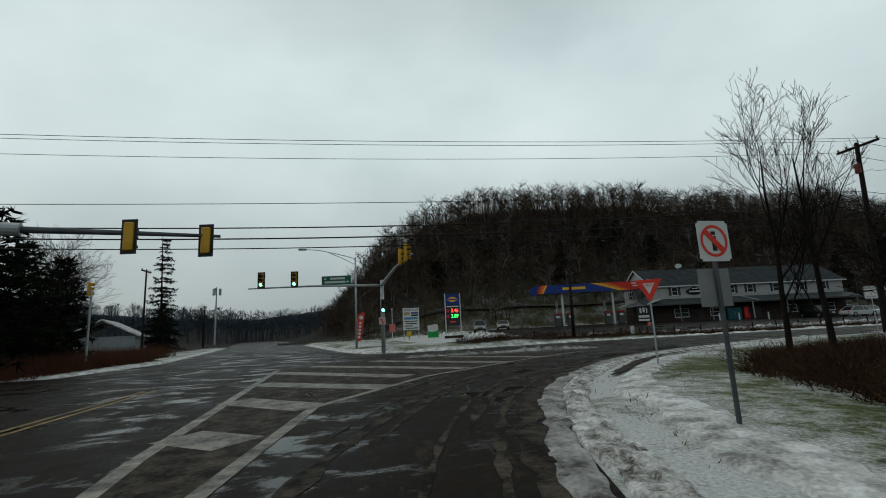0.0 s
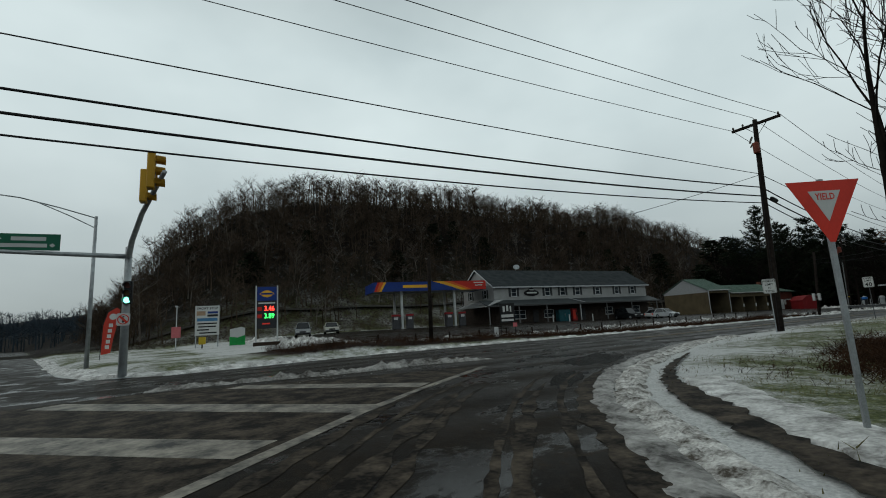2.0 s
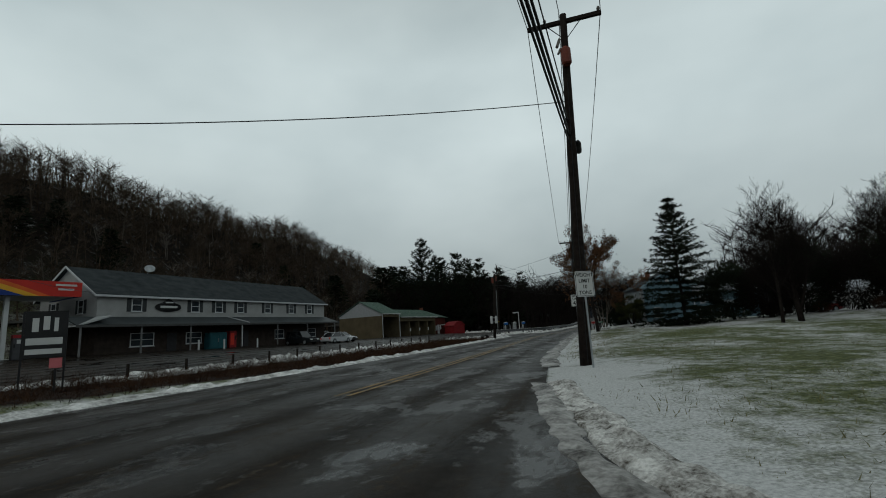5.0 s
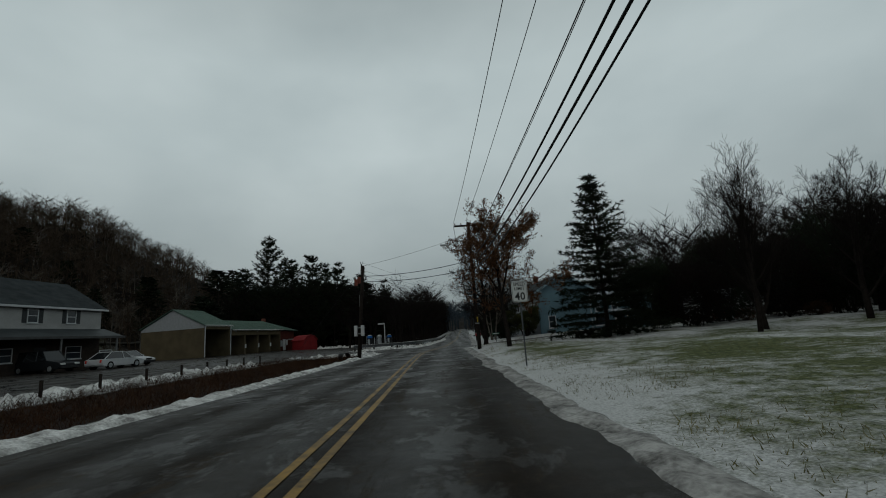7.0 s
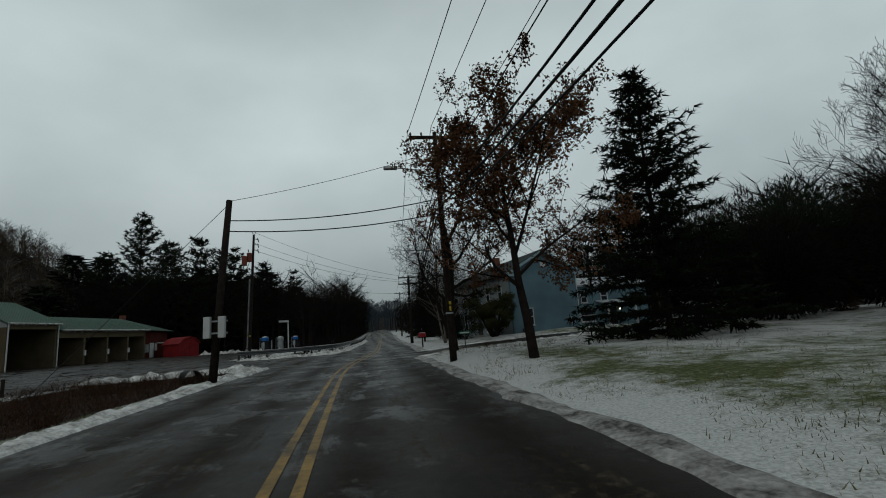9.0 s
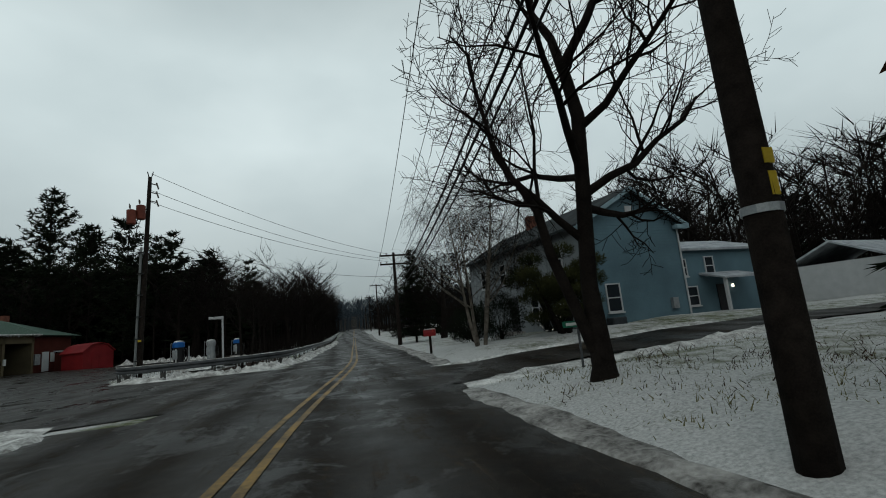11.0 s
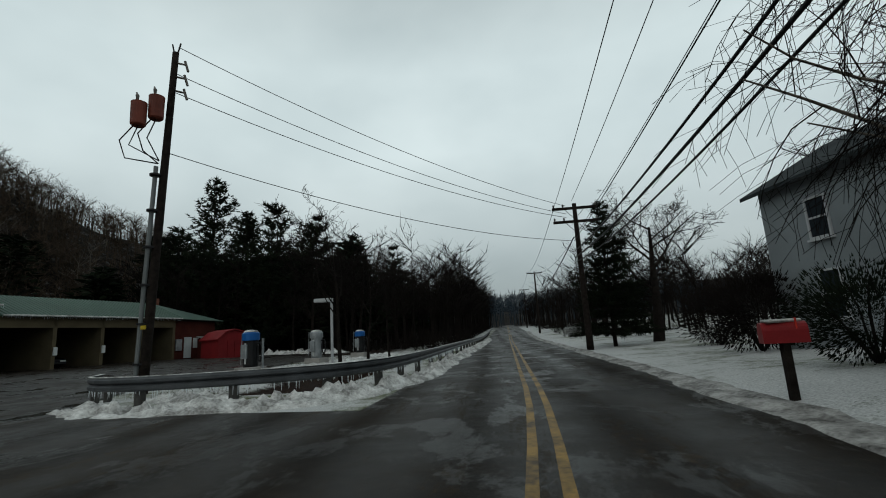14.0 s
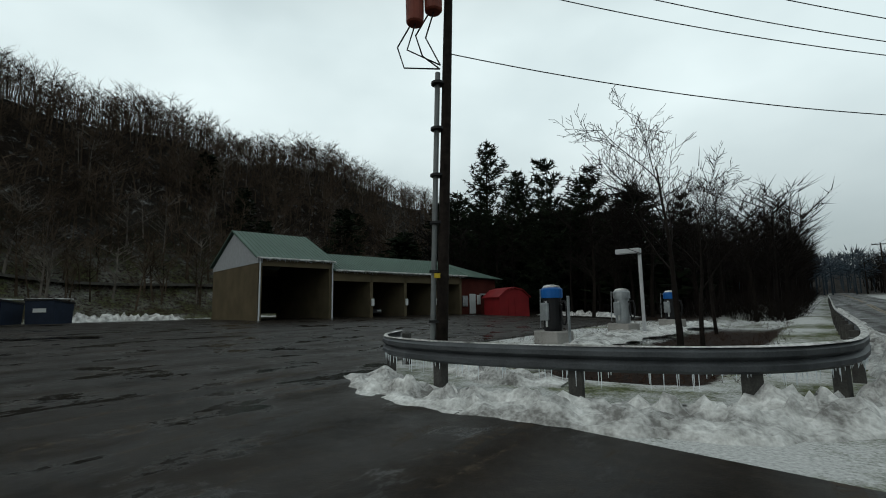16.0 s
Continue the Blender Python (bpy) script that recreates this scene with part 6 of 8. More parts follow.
# south side of the junction
for k, (x, y, h, r) in enumerate(((2.4, -46.8, 14.5, 3.4), (-1.6, -44.6, 8.6, 2.2), (-5.0, -45.4, 7.4, 2.0), (-0.2, -48.5, 11.0, 2.8), (-9.5, -46.0, 7.5, 1.8), (-64, -60, 8, 2.0))):
    conifer(x, y, h, r * 1.5, 120 + k, "dark ragged evergreen beside the junction", whorls=17, per=7, droop=0.3, airy=0.9, base=0.08, tuft=0.42)
conifer(-36.5, -49.8, 14.5, 2.6, 128, "slender spruce with hanging boughs beside the side street", whorls=26, per=8, droop=0.55, airy=0.85, base=0.06, tuft=0.3, blades=5)
for k, (x, y, h) in enumerate(((-8, -45.2, 8.6), (-12.5, -47, 8.2), (-27.7, -55.7, 14.0), (-22.5, -53.5, 12.0), (-33, -58, 13.0), (-38, -60, 10), (-50, -66, 9), (-114, -68, 14))):
    bare_tree(x, y, h, 0.14, 140 + k, "bare tree beyond the side street", kids=(10, 8, 6), spread=0.65, first=0.68, thin=0.011)


# ---- woods: many trees in one mesh ----
def template(seed, h, kind):
    """A light tree for woods, 12 m high."""
    rng = random.Random(seed)
    big = Shape()
    if kind == "bare":
        top = h * rng.uniform(0.72, 0.85)
        pts, _ = bent(Vector((0, 0, 0)), Vector((rng.uniform(-0.06, 0.06), rng.uniform(-0.06, 0.06), 1)), top, 4, rng, 0.06)
        big.limb(pts, [0.13, 0.105, 0.075, 0.045, 0.02], 3)
        for k in range(15):
            t = rng.uniform(0.34, 1.0)
            i = min(3, int(t * 4))
            q = pts[i].lerp(pts[i + 1], t * 4 - i)
            a = rng.uniform(0, 6.283)
            d = Vector((math.cos(a) * 0.75, math.sin(a) * 0.75, rng.uniform(0.5, 1.2))).normalized()
            ln = h * rng.uniform(0.16, 0.27)
            big.blade(q, d, ln, 0.045, rng)
            for _ in range(8):
                q2 = q + d * ln * rng.uniform(0.25, 0.95)
                dd = (d + Vector((rng.gauss(0, 0.55), rng.gauss(0, 0.55), rng.gauss(0.2, 0.35)))).normalized()
                big.blade(q2, dd, rng.uniform(0.7, 1.8), 0.027, rng)
    else:
        if kind == "far":  # a hazy round crown of twigs
            big.limb([Vector((0, 0, 0)), Vector((0, 0, h * 0.8))], [0.15, 0.05], 3)
            for _ in range(34):
                w = Vector((rng.gauss(0, 1), rng.gauss(0, 1), rng.gauss(0.2, 0.8))).normalized()
                q = Vector((0, 0, h * 0.55)) + Vector((w.x * 2.4, w.y * 2.4, w.z * 3.6)) * rng.uniform(0.3, 0.8)
                big.blade(q, (w + Vector((0, 0, 0.7))).normalized(), rng.uniform(1.4, 2.6), 0.12, rng)
            return np.array(big.v), big.f
        wh, per, k3 = (20, 6, 3)
        big.limb([Vector((0, 0, 0)), Vector((0, 0, h))], [0.014 * h, 0.03], 4)
        for k in range(wh):
            t = 0.1 + 0.89 * k / wh
            for j in range(per):
                a = j * 6.283 / per + k * 0.8
                ln = h * 0.27 * (1 - t) ** 0.8 * rng.uniform(0.7, 1.2) + 0.3
                d = Vector((math.cos(a), math.sin(a), 0.1)).normalized()
                for i in range(k3):
                    q = Vector((0, 0, t * h)) + d * ln * (0.25 + 0.35 * i if k3 > 1 else 0.2) + Vector((rng.uniform(-0.3, 0.3), rng.uniform(-0.3, 0.3), rng.uniform(-0.3, 0.3)))
                    big.blade(q, (d + Vector((0, 0, rng.uniform(-0.5, 0.3)))).normalized(), 1.0 if k3 > 1 else ln, 0.3 if k3 > 1 else 0.8, rng)
    return np.array(big.v), big.f


def wood(name, spots, templates, material, label):
    """spots: (x, y, height) of each tree."""
    vs, fs, off = [], [], 0
    rng = random.Random(len(spots))
    for x, y, h in spots:
        tv, tf = templates[rng.randrange(len(templates))]
        a = rng.uniform(0, 6.283)
        s = h / 12.0
        c, sn = math.cos(a), math.sin(a)
        w = s * rng.uniform(1.1, 1.7)
        q = np.stack([(tv[:, 0] * c - tv[:, 1] * sn) * w + x, (tv[:, 0] * sn + tv[:, 1] * c) * w + y, tv[:, 2] * s + land(x, y) - 0.2], 1)
        vs.append(q)
        fs += [[i + off for i in f] for f in tf]
        off += len(tv)
    me = bpy.data.meshes.new(name)
    me.from_pydata(np.concatenate(vs).tolist(), [], fs)
    me.materials.append(material)
    return tagged(new(name, me), label, "woodland", kind="stuff")


BARE = [template(200 + k, 12.0, "bare") for k in range(6)]
EVER = [template(300 + k, 12.0, "ever") for k in range(3)]
FAR = [template(330 + k, 12.0, "far") for k in range(3)]
rng = random.Random(9)
spots = []
for _ in range(2900):
    x, y = -55 - 43.5 * rng.random() ** 0.72, rng.uniform(-66, 180)
    # thinner far behind the wash
    if -side_of(NWEDGE, x, y) > 7 and (y < 120 or rng.random() < 0.5):
        spots.append((x, y, rng.uniform(5.5, 9.0) if y > -30 else rng.uniform(5, 7.5)))
for _ in range(800):
    x, y = rng.uniform(-113, -90), rng.uniform(-62, 170)
    if -side_of(NWEDGE, x, y) > 9:
        spots.append((x, y, rng.uniform(4.2, 6.6)))
pale = spots[::11]
spots = [s for i, s in enumerate(spots) if i % 11]
wood("hillside_birches", pale, BARE, mat("pale_hill_bark", (0.05, 0.042, 0.036), 0.95, color2=(0.16, 0.14, 0.12), scale=0.3, fine=2), "pale-stemmed bare trees scattered over the hill")
wood("hillside_wood", spots, BARE, HILLBARK, "bare brown hardwood trees covering the hill")
spots = [(rng.uniform(-78, -60), rng.uniform(-20, 120), rng.uniform(5, 8)) for _ in range(14)]
wood("hillside_pines", spots, EVER, NEEDLE, "scattered dark pines on the wooded hill")
spots = []
for _ in range(760):
    y = 92 + 160 * rng.random()
    x = centre(y) - 7.0 - 50 * rng.random() ** 1.7
    if not (x < -20 and y < 97):
        spots.append((x, y, rng.uniform(9.5, 15.5)))
for _ in range(380):
    y = 88 + 200 * rng.random() ** 1.4
    spots.append((centre(y) + 8 + 60 * rng.random() ** 1.7, y, rng.uniform(7.5, 13)))
for _ in range(300):
    spots.append((rng.uniform(38, 100), rng.uniform(-10, 85), rng.uniform(8, 12)))
for _ in range(230):
    spots.append((rng.uniform(30, 46), rng.uniform(-6, 38), rng.uniform(6, 10.5)))
for _ in range(130):
    spots.append((rng.uniform(28, 66), rng.uniform(58, 88), rng.uniform(12.5, 17)))
for _ in range(40):
    spots.append((rng.uniform(40, 60), rng.uniform(44, 60), rng.uniform(11, 15)))
spots = [s for s in spots if not (24 < s[0] < 40 and 40 < s[1] < 60)]
wood("roadside_wood", spots, BARE, TWIG, "bare roadside woods along the country road")
spots = [(rng.uniform(-70, -16), rng.uniform(100, 160), rng.uniform(10, 16)) for _ in range(34)] + [(rng.uniform(40, 90), rng.uniform(10, 80), rng.uniform(9, 13)) for _ in range(16)]
wood("roadside_pines", spots, EVER, NEEDLE, "dark pines mixed into the roadside woods")
spots = []
for _ in range(420):
    x = rng.uniform(-190, 60)
    y = rng.uniform(-130, -58) - max(0, -x - 30) * 0.55
    spots.append((x, y, rng.uniform(6, 10)))
wood("southern_wood", spots, BARE, TWIG, "bare trees on the far side of the junction")
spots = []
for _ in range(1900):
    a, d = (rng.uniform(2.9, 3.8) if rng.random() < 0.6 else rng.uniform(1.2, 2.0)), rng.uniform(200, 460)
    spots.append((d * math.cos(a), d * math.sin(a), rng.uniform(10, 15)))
# aerial haze is painted in as the far trees' blue-grey
wood("distant_wood", spots, FAR, mat("haze_tinted_trees", (0.03, 0.041, 0.052), 0.95, var=0.25, scale=0.05), "distant wooded hills with haze put into their colour")


# ---- brush, weeds and grass ----
def brush(name, spots, material, label, twigs=9, lean=0.5):
    """spots: (x, y, height) of tufts of stalks."""
    sh = Shape()
    rng = random.Random(len(spots) + 3)
    for x, y, h in spots:
        z = land(x, y) - 0.03
        for _ in range(twigs):
            d = Vector((rng.gauss(0, lean), rng.gauss(0, lean), 1)).normalized()
            p = Vector((x + rng.gauss(0, 0.12), y + rng.gauss(0, 0.12), z))
            ln = h * rng.uniform(0.5, 1.15)
            m = p + d * ln * 0.55 + Vector((rng.gauss(0, 0.1), rng.gauss(0, 0.1), 0)) * h
            e = m + (d + Vector((rng.gauss(0, 0.4), rng.gauss(0, 0.4), -0.25))).normalized() * ln * 0.5
            if h < 0.12:
                sh.blade(p, (e - p).normalized(), ln, 0.009, rng)
                continue
            sh.blade(p, (m - p).normalized(), (m - p).length * 1.05, 0.008 + 0.004 * h, rng)
            sh.blade(m, (e - m).normalized(), (e - m).length, 0.006 + 0.003 * h, rng)
    ob = new(name, sh.mesh(name, material, False))
    return tagged(ob, label, "brush", kind="stuff")


DRYWEED = mat("dry_brown_weeds", (0.009, 0.005, 0.0033), 0.95, color2=(0.06, 0.03, 0.016), scale=1.1, fine=10)
REDWEED = mat("reddish_brush", (0.04, 0.016, 0.010), 0.95, color2=(0.10, 0.042, 0.024), scale=0.8, fine=8)
STRAW = mat("pale_straw_grass", (0.07, 0.07, 0.03), 0.95, color2=(0.20, 0.18, 0.09), scale=1.5, fine=12)
rng = random.Random(31)
spots = []
for _ in range(4600):
    y = rng.uniform(-19, 40)
    d = rng.uniform(1.3, 8.0)
    x = None
    for (ax, ay), (bx, by) in zip(NWEDGE, NWEDGE[1:]):
        if by <= y <= ay:
            x = ax + (bx - ax) * (ay - y) / (ay - by) - d
            break
    if x is not None:
        spots.append((x, y, rng.uniform(0.2, 0.75) * (0.7 + 0.7 * abs(noise.noise((x * 0.6, y * 0.3, 3))))))
brush("ditch_weeds", spots, DRYWEED, "dead brown weeds filling the roadside ditch", 7)
spots = []
for _ in range(6800):
    x, y = rng.uniform(10, 32), rng.uniform(-23, -6)
    d = -side_of(KERB, x, y)
    if d > 3.9 + 1.2 * noise.noise((x * 0.4, y * 0.4, 6)):
        spots.append((x, y, rng.uniform(0.25, 0.6) + 0.35 * smooth_step(13, 18, x)))
brush("thicket", spots, DRYWEED, "tangled brown thicket beside the snowy verge", 13, 0.8)
spots = [(rng.uniform(-13, 1.0), rng.uniform(-44.0, -41.2), rng.uniform(0.5, 1.3)) for _ in range(900)] + [(rng.uniform(-25, -9), rng.uniform(-46.5, -44.2), rng.uniform(0.8, 1.7)) for _ in range(500)] + [(rng.uniform(-40, -13), rng.uniform(-53, -49.5), rng.uniform(0.5, 1.2)) for _ in range(300)]
brush("red_brush", spots, REDWEED, "rusty red-brown brush along the far kerb", 9, 0.5)
spots = [(-50.5 - 44 * rng.random() ** 1.8, rng.uniform(-34, 120), rng.uniform(0.6, 2.4)) for _ in range(4200)]
spots += [(rng.uniform(-99, -76), rng.uniform(-40, 130), rng.uniform(1.6, 4.0)) for _ in range(1700)]
brush("bank_brush", [s for s in spots if -side_of(NWEDGE, s[0], s[1]) > 6], HILLBARK, "dark leafless brush below the hill's trees", 7, 0.6)
spots = []
for _ in range(9000):
    y = rng.uniform(-22, 41)
    d = abs(rng.gauss(0, 5)) + 0.8
    if y < 2:
        k = rng.randrange(2, len(KERB) - 2)
        (ax, ay), (bx, by) = KERB[k], KERB[k + 1]
        t = rng.random()
        ln = math.hypot(bx - ax, by - ay)
        x, y = ax + (bx - ax) * t + (by - ay) / ln * d, ay + (by - ay) * t - (bx - ax) / ln * d
    else:
        x = 3.0 + d
    if noise.noise((x * 0.3, y * 0.3, 8)) > -0.1 and x < 30 and -side_of(KERB, x, y) > 0.5:
        spots.append((x, y, rng.uniform(0.05, 0.118) if rng.random() < 0.98 else rng.uniform(0.16, 0.3)))
brush("grass", spots, STRAW, "short yellow-green grass poking through snow", 5, 0.45)
spots = [(rng.uniform(4.5, 16), rng.uniform(28, 40.5), rng.uniform(0.12, 0.28)) for _ in range(40)] + [(rng.uniform(9.5, 14), rng.uniform(-16, -5), rng.uniform(0.12, 0.3)) for _ in range(110)] + [(rng.gauss(7.0, 1.3), rng.gauss(37.0, 1.0), rng.uniform(0.12, 0.35)) for _ in range(45)]
brush("grass", spots, DRYWEED, "dead garden stalks standing in snow", 7, 0.5)
spots = []
for _ in range(1500):
    x, y = rng.uniform(-12, -2.9), rng.uniform(57.6, 90)
    spots.append((x, y, rng.uniform(0.08, 0.3)))
brush("grass", spots, DRYWEED, "dead grass and stalks behind the guard rail", 5, 0.6)


spots = [(centre(y) - 5.2 - abs(rng.gauss(0, 6)), y, rng.uniform(1.2, 3.4)) for y in (rng.uniform(90, 190) for _ in range(1000))]
spots += [(centre(y) + 6.5 + abs(rng.gauss(0, 6)), y, rng.uniform(0.8, 2.4)) for y in (rng.uniform(92, 190) for _ in range(700))]
brush("roadside_brush", spots, TWIG, "dark tangled brush along the country road", 9, 0.45)


spots = [(rng.uniform(-98, -82), rng.uniform(-46, 140), rng.uniform(2.0, 4.0)) for _ in range(900)]
brush("crest_thicket", [s for s in spots if -side_of(NWEDGE, s[0], s[1]) > 8], TWIG, "dense twiggy saplings along the hill's crest", 9, 0.3)


def bush(x, y, rad, h, seed, material, label, n=900, tuft=0.14):
    rng = random.Random(seed)
    stem, cl = Shape(), Shape()
    for k in range(7):
        a = k * 0.9
        pts, _ = bent(Vector((0, 0, 0)), Vector((math.cos(a) * 0.5, math.sin(a) * 0.5, 1)), h * 0.8, 3, rng, 0.2)
        stem.limb(pts, [0.03, 0.025, 0.015, 0.008], 4)
    for _ in range(n):
        w = Vector((rng.gauss(0, 1), rng.gauss(0, 1), rng.gauss(0, 1))).normalized() * rng.uniform(0.45, 1.0)
        bump_ = 1 + 0.25 * noise.noise(w * 2.3 + Vector((seed, 0, 0)))
        q = Vector((w.x * rad * bump_, w.y * rad * bump_, h * 0.5 + w.z * h * 0.5 * bump_))
        cl.blade(q, (w + Vector((0, 0, 0.3))).normalized(), tuft * rng.uniform(0.7, 1.5), tuft * 0.2, rng)
    return tree_thing("bush", x, y, label, "bush", (("stem", stem, BARK), ("crown", cl, material)), sink=0.05)


bush(8.3, 52.0, 1.25, 2.3, 1, NEEDLE, "dark rounded evergreen bush by the house front", 8000, 0.08)
bush(7.6, 54.4, 1.3, 1.9, 2, NEEDLE, "dark rounded evergreen bush by the house front", 7000, 0.08)
lit = bush(10.2, 50.4, 0.65, 1.3, 3, NEEDLE, "small bush strung with tiny white lights", 1500)
rng = random.Random(2)
lights = bmesh.new()
for _ in range(26):
    w = Vector((rng.gauss(0, 1), rng.gauss(0, 1), rng.gauss(0, 1))).normalized()
    box(lights, w.x * 0.66 - 0.009, w.x * 0.66 + 0.009, w.y * 0.66 - 0.009, w.y * 0.66 + 0.009, 0.66 + w.z * 0.62 - 0.009, 0.66 + w.z * 0.62 + 0.009)
part("fairy_lights", lights, glow("fairy_light", (1.0, 0.95, 0.85), 1.2), lit, "tiny white lights")["kind"] = "stuff"
for k, (x, y) in enumerate(((24, 36), (21, 38), (27, 33), (33, 34), (18, 62), (23, 64))):
    bush(x, y, 0.8, 1.0, 20 + k, DRYWEED, "bare brown garden shrub", 1800, 0.11)
# dark overgrown shrubs behind the lawn
for k, (x, y, r, h, ever) in enumerate(((17.5, 37.0, 1.7, 3.4, 1), (20.0, 35.5, 1.9, 3.0, 0), (23.0, 36.5, 2.2, 4.2, 1), (26.5, 35.0, 2.2, 3.6, 0), (29.5, 33.0, 2.4, 4.4, 1), (33.0, 30.5, 2.6, 4.6, 0), (36.5, 28.0, 2.6, 5.0, 1), (39.0, 24.0, 2.6, 4.4, 0), (25.0, 40.5, 2.4, 4.6, 0), (31.5, 37.0, 2.6, 5.2, 1), )):
    bush(x, y, r * 1.3, h * 1.65, 80 + k, NEEDLE if ever else TWIG, "big dark evergreen shrub behind the lawn" if ever else "tall dark leafless shrub behind the lawn", 7000, 0.24)
for k, (x, y, r, h) in enumerate(((9.0, 60.5, 1.5, 2.7), (10.2, 65.5, 1.6, 2.5))):
    bush(x, y, r, h, 110 + k, TWIG, "dense leafless shrub on the snowy lawn", 5200, 0.12)

for k, (x, y, r, h) in enumerate(((-4.5, -46.0, 1.8, 3.4), (-8.5, -47.5, 2.0, 3.2), (-0.6, -44.8, 1.5, 3.2), (-13.0, -49.0, 2.0, 2.6), (-10.5, -51, 2.0, 3.2))):
    bush(x, y, r, h, 60 + k, NEEDLE, "big dark evergreen shrub beside the junction", 3400, 0.32)


# ---- snow, ice and slush ----
def beside(line, d):
    """The line moved sideways to its right."""
    out = []
    for i, (x, y) in enumerate(line):
        (ax, ay), (bx, by) = line[max(i - 1, 0)], line[min(i + 1, len(line) - 1)]
        k = math.hypot(bx - ax, by - ay)
        out.append((x + (by - ay) / k * d, y - (bx - ax) / k * d))
    return out


CURVE = [(26, -26.0)] + KERB[2:13]
# a crusty ridge at the kerb, a trodden path behind it, then the verge
snow_bank(beside(CURVE, 0.3), 0.62, 0.075, "crusty ploughed snow along the curving kerb", 1, CRUST, step=0.09, rough=1.1)
snow_bank(beside(CURVE[:8], 1.55), 0.85, 0.035, "thin trampled snow on the verge", 31, step=0.12)
snow_bank(beside(CURVE, -0.15), 0.5, 0.04, "gritty slush at the slip lane edge", 2, SLUSH, step=0.1)
bm = bmesh.new()
prev = None
TROD = beside(CURVE, 0.98)[4:10]
PATHWAY = [((1 - u / 14) * a[0] + u / 14 * b[0], (1 - u / 14) * a[1] + u / 14 * b[1]) for a, b in zip(TROD, TROD[1:]) for u in range(14)]
for i, (x, y) in enumerate(PATHWAY):
    (ax, ay), (bx, by) = PATHWAY[max(i - 1, 0)], PATHWAY[min(i + 1, len(PATHWAY) - 1)]
    k = math.hypot(bx - ax, by - ay)
    w = 0.21 * (0.95 + 0.5 * noise.noise((x * 0.8, y * 0.8, 2))) * min(1, i / 12 + 0.2, (len(PATHWAY) - i) / 34)
    row = []
    for s in (-1, -0.5, 0, 0.5, 1):
        rag = 0.16 * noise.noise((x * 4 + s * 9, y * 4, 1))
        px, py = x + (by - ay) / k * (w * s + rag), y - (bx - ax) / k * (w * s + rag)
        row.append(bm.verts.new((px, py, land(px, py) + 0.05)))
    if prev:
        for k in range(4):
            bm.faces.new((prev[k], row[k], row[k + 1], prev[k + 1]))
    prev = row
bmesh.ops.recalc_face_normals(bm, faces=bm.faces)
tagged(link("footpath", bm, MUD, smooth=True), "trodden wet path between two snow ridges", "path", kind="structure")
snow_bank([(1.4, -24.5), (1.5, -22.8), (2.1, -19.9), (1.9, -17.0), (2.5, -14.6)], 0.55, 0.16, "broken slush ridge across the junction", 3, SLUSH, step=0.12)
snow_bank([(3.9, 1), (3.5, 8), (3.3, 20), (3.2, 33), (3.2, 40.0)], 0.7, 0.07, "thin ploughed snow edging the road", 4, SLUSH)
snow_bank([(4.05, 46.0), (4.7, 55), (5.3, 70), (6.05, 90), (7.5, 130)], 0.9, 0.08, "thin ploughed snow edging the road", 5, SLUSH, step=0.5)
snow_bank([(-4.6, 40.6), (-4.6, 30), (-4.6, 14), (-5.2, 2), (-6.0, -9), (-5.9, -15.5)], 1.0, 0.12, "ploughed snow along the ditch edge", 6)
snow_bank([(-5.5, -17.5), (-5.0, -20.8), (-4.6, -23.8), (-5.8, -25.9), (-15, -28.2), (-40, -32.6)], 0.9, 0.12, "ploughed snow round the grassy corner", 7)
snow_bank([(-12.6, 36), (-12.8, 24), (-12.8, 10), (-12.8, -4), (-13.4, -14)], 1.4, 0.32, "snow heaped along the lot edge", 8, step=0.4)
snow_bank([(-14.5, -13.6), (-20, -14.6), (-27, -14.8), (-36, -15.2)], 2.2, 0.5, "big heap of snow before the parked cars", 9)
snow_bank([(-14.5, -11.9), (-22, -12.2), (-29, -12.4)], 1.6, 0.4, "big heap of snow before the parked cars", 19)
snow_bank([(-9.1, 55.5), (-7.6, 54.6), (-6.2, 54.4), (-4.8, 54.4), (-3.4, 54.8), (-2.3, 55.9), (-1.6, 57.6), (-1.3, 60.5), (-1.1, 66), (-0.5, 80), (0.6, 110)], 1.15, 0.24, "lumpy grey-white snow below the guard rail", 10, step=0.12)
snow_bank([(-8.2, 57.2), (-6.8, 56.4), (-5.6, 56.6)], 0.9, 0.28, "snow heaped behind the guard rail", 11, step=0.15)
snow_bank([(-8.0, 62.0), (-8.0, 67), (-7.6, 72), (-7.2, 80)], 2.2, 0.22, "snow on the vacuum island", 12)
snow_bank([(-4.5, 41.6), (-6.0, 41.2), (-9, 40.6), (-12.5, 40.2)], 1.5, 0.25, "snow heap at the lot entrance", 13)
snow_bank([(-4.5, 41.2), (-4.5, 38), (-4.5, 34)], 1.2, 0.22, "snow heap at the lot entrance", 14)
snow_bank([(-48.5, 60), (-48.2, 64), (-46.5, 68.5)], 1.8, 0.75, "heap of ploughed snow behind the lot", 15)
snow_bank([(-26, 98.5), (-21, 97), (-14, 92)], 2.0, 0.5, "heap of ploughed snow at the lot's end", 16)
snow_bank([(12.6, -37.2), (15.5, -36.2), (23, -36.8)], 1.6, 0.12, "ploughed snow at the far corner", 17)
snow_bank([(1.2, -40.6), (-3, -40.1), (-9, -39.7), (-22, -41.8), (-48, -46.4)], 0.9, 0.14, "ploughed snow along the far kerb", 18, step=0.5)
snow_bank([(3.3, 40.9), (5.0, 40.8), (9, 41.1), (14, 42.0)], 0.8, 0.1, "ragged snow edging the driveway", 20)
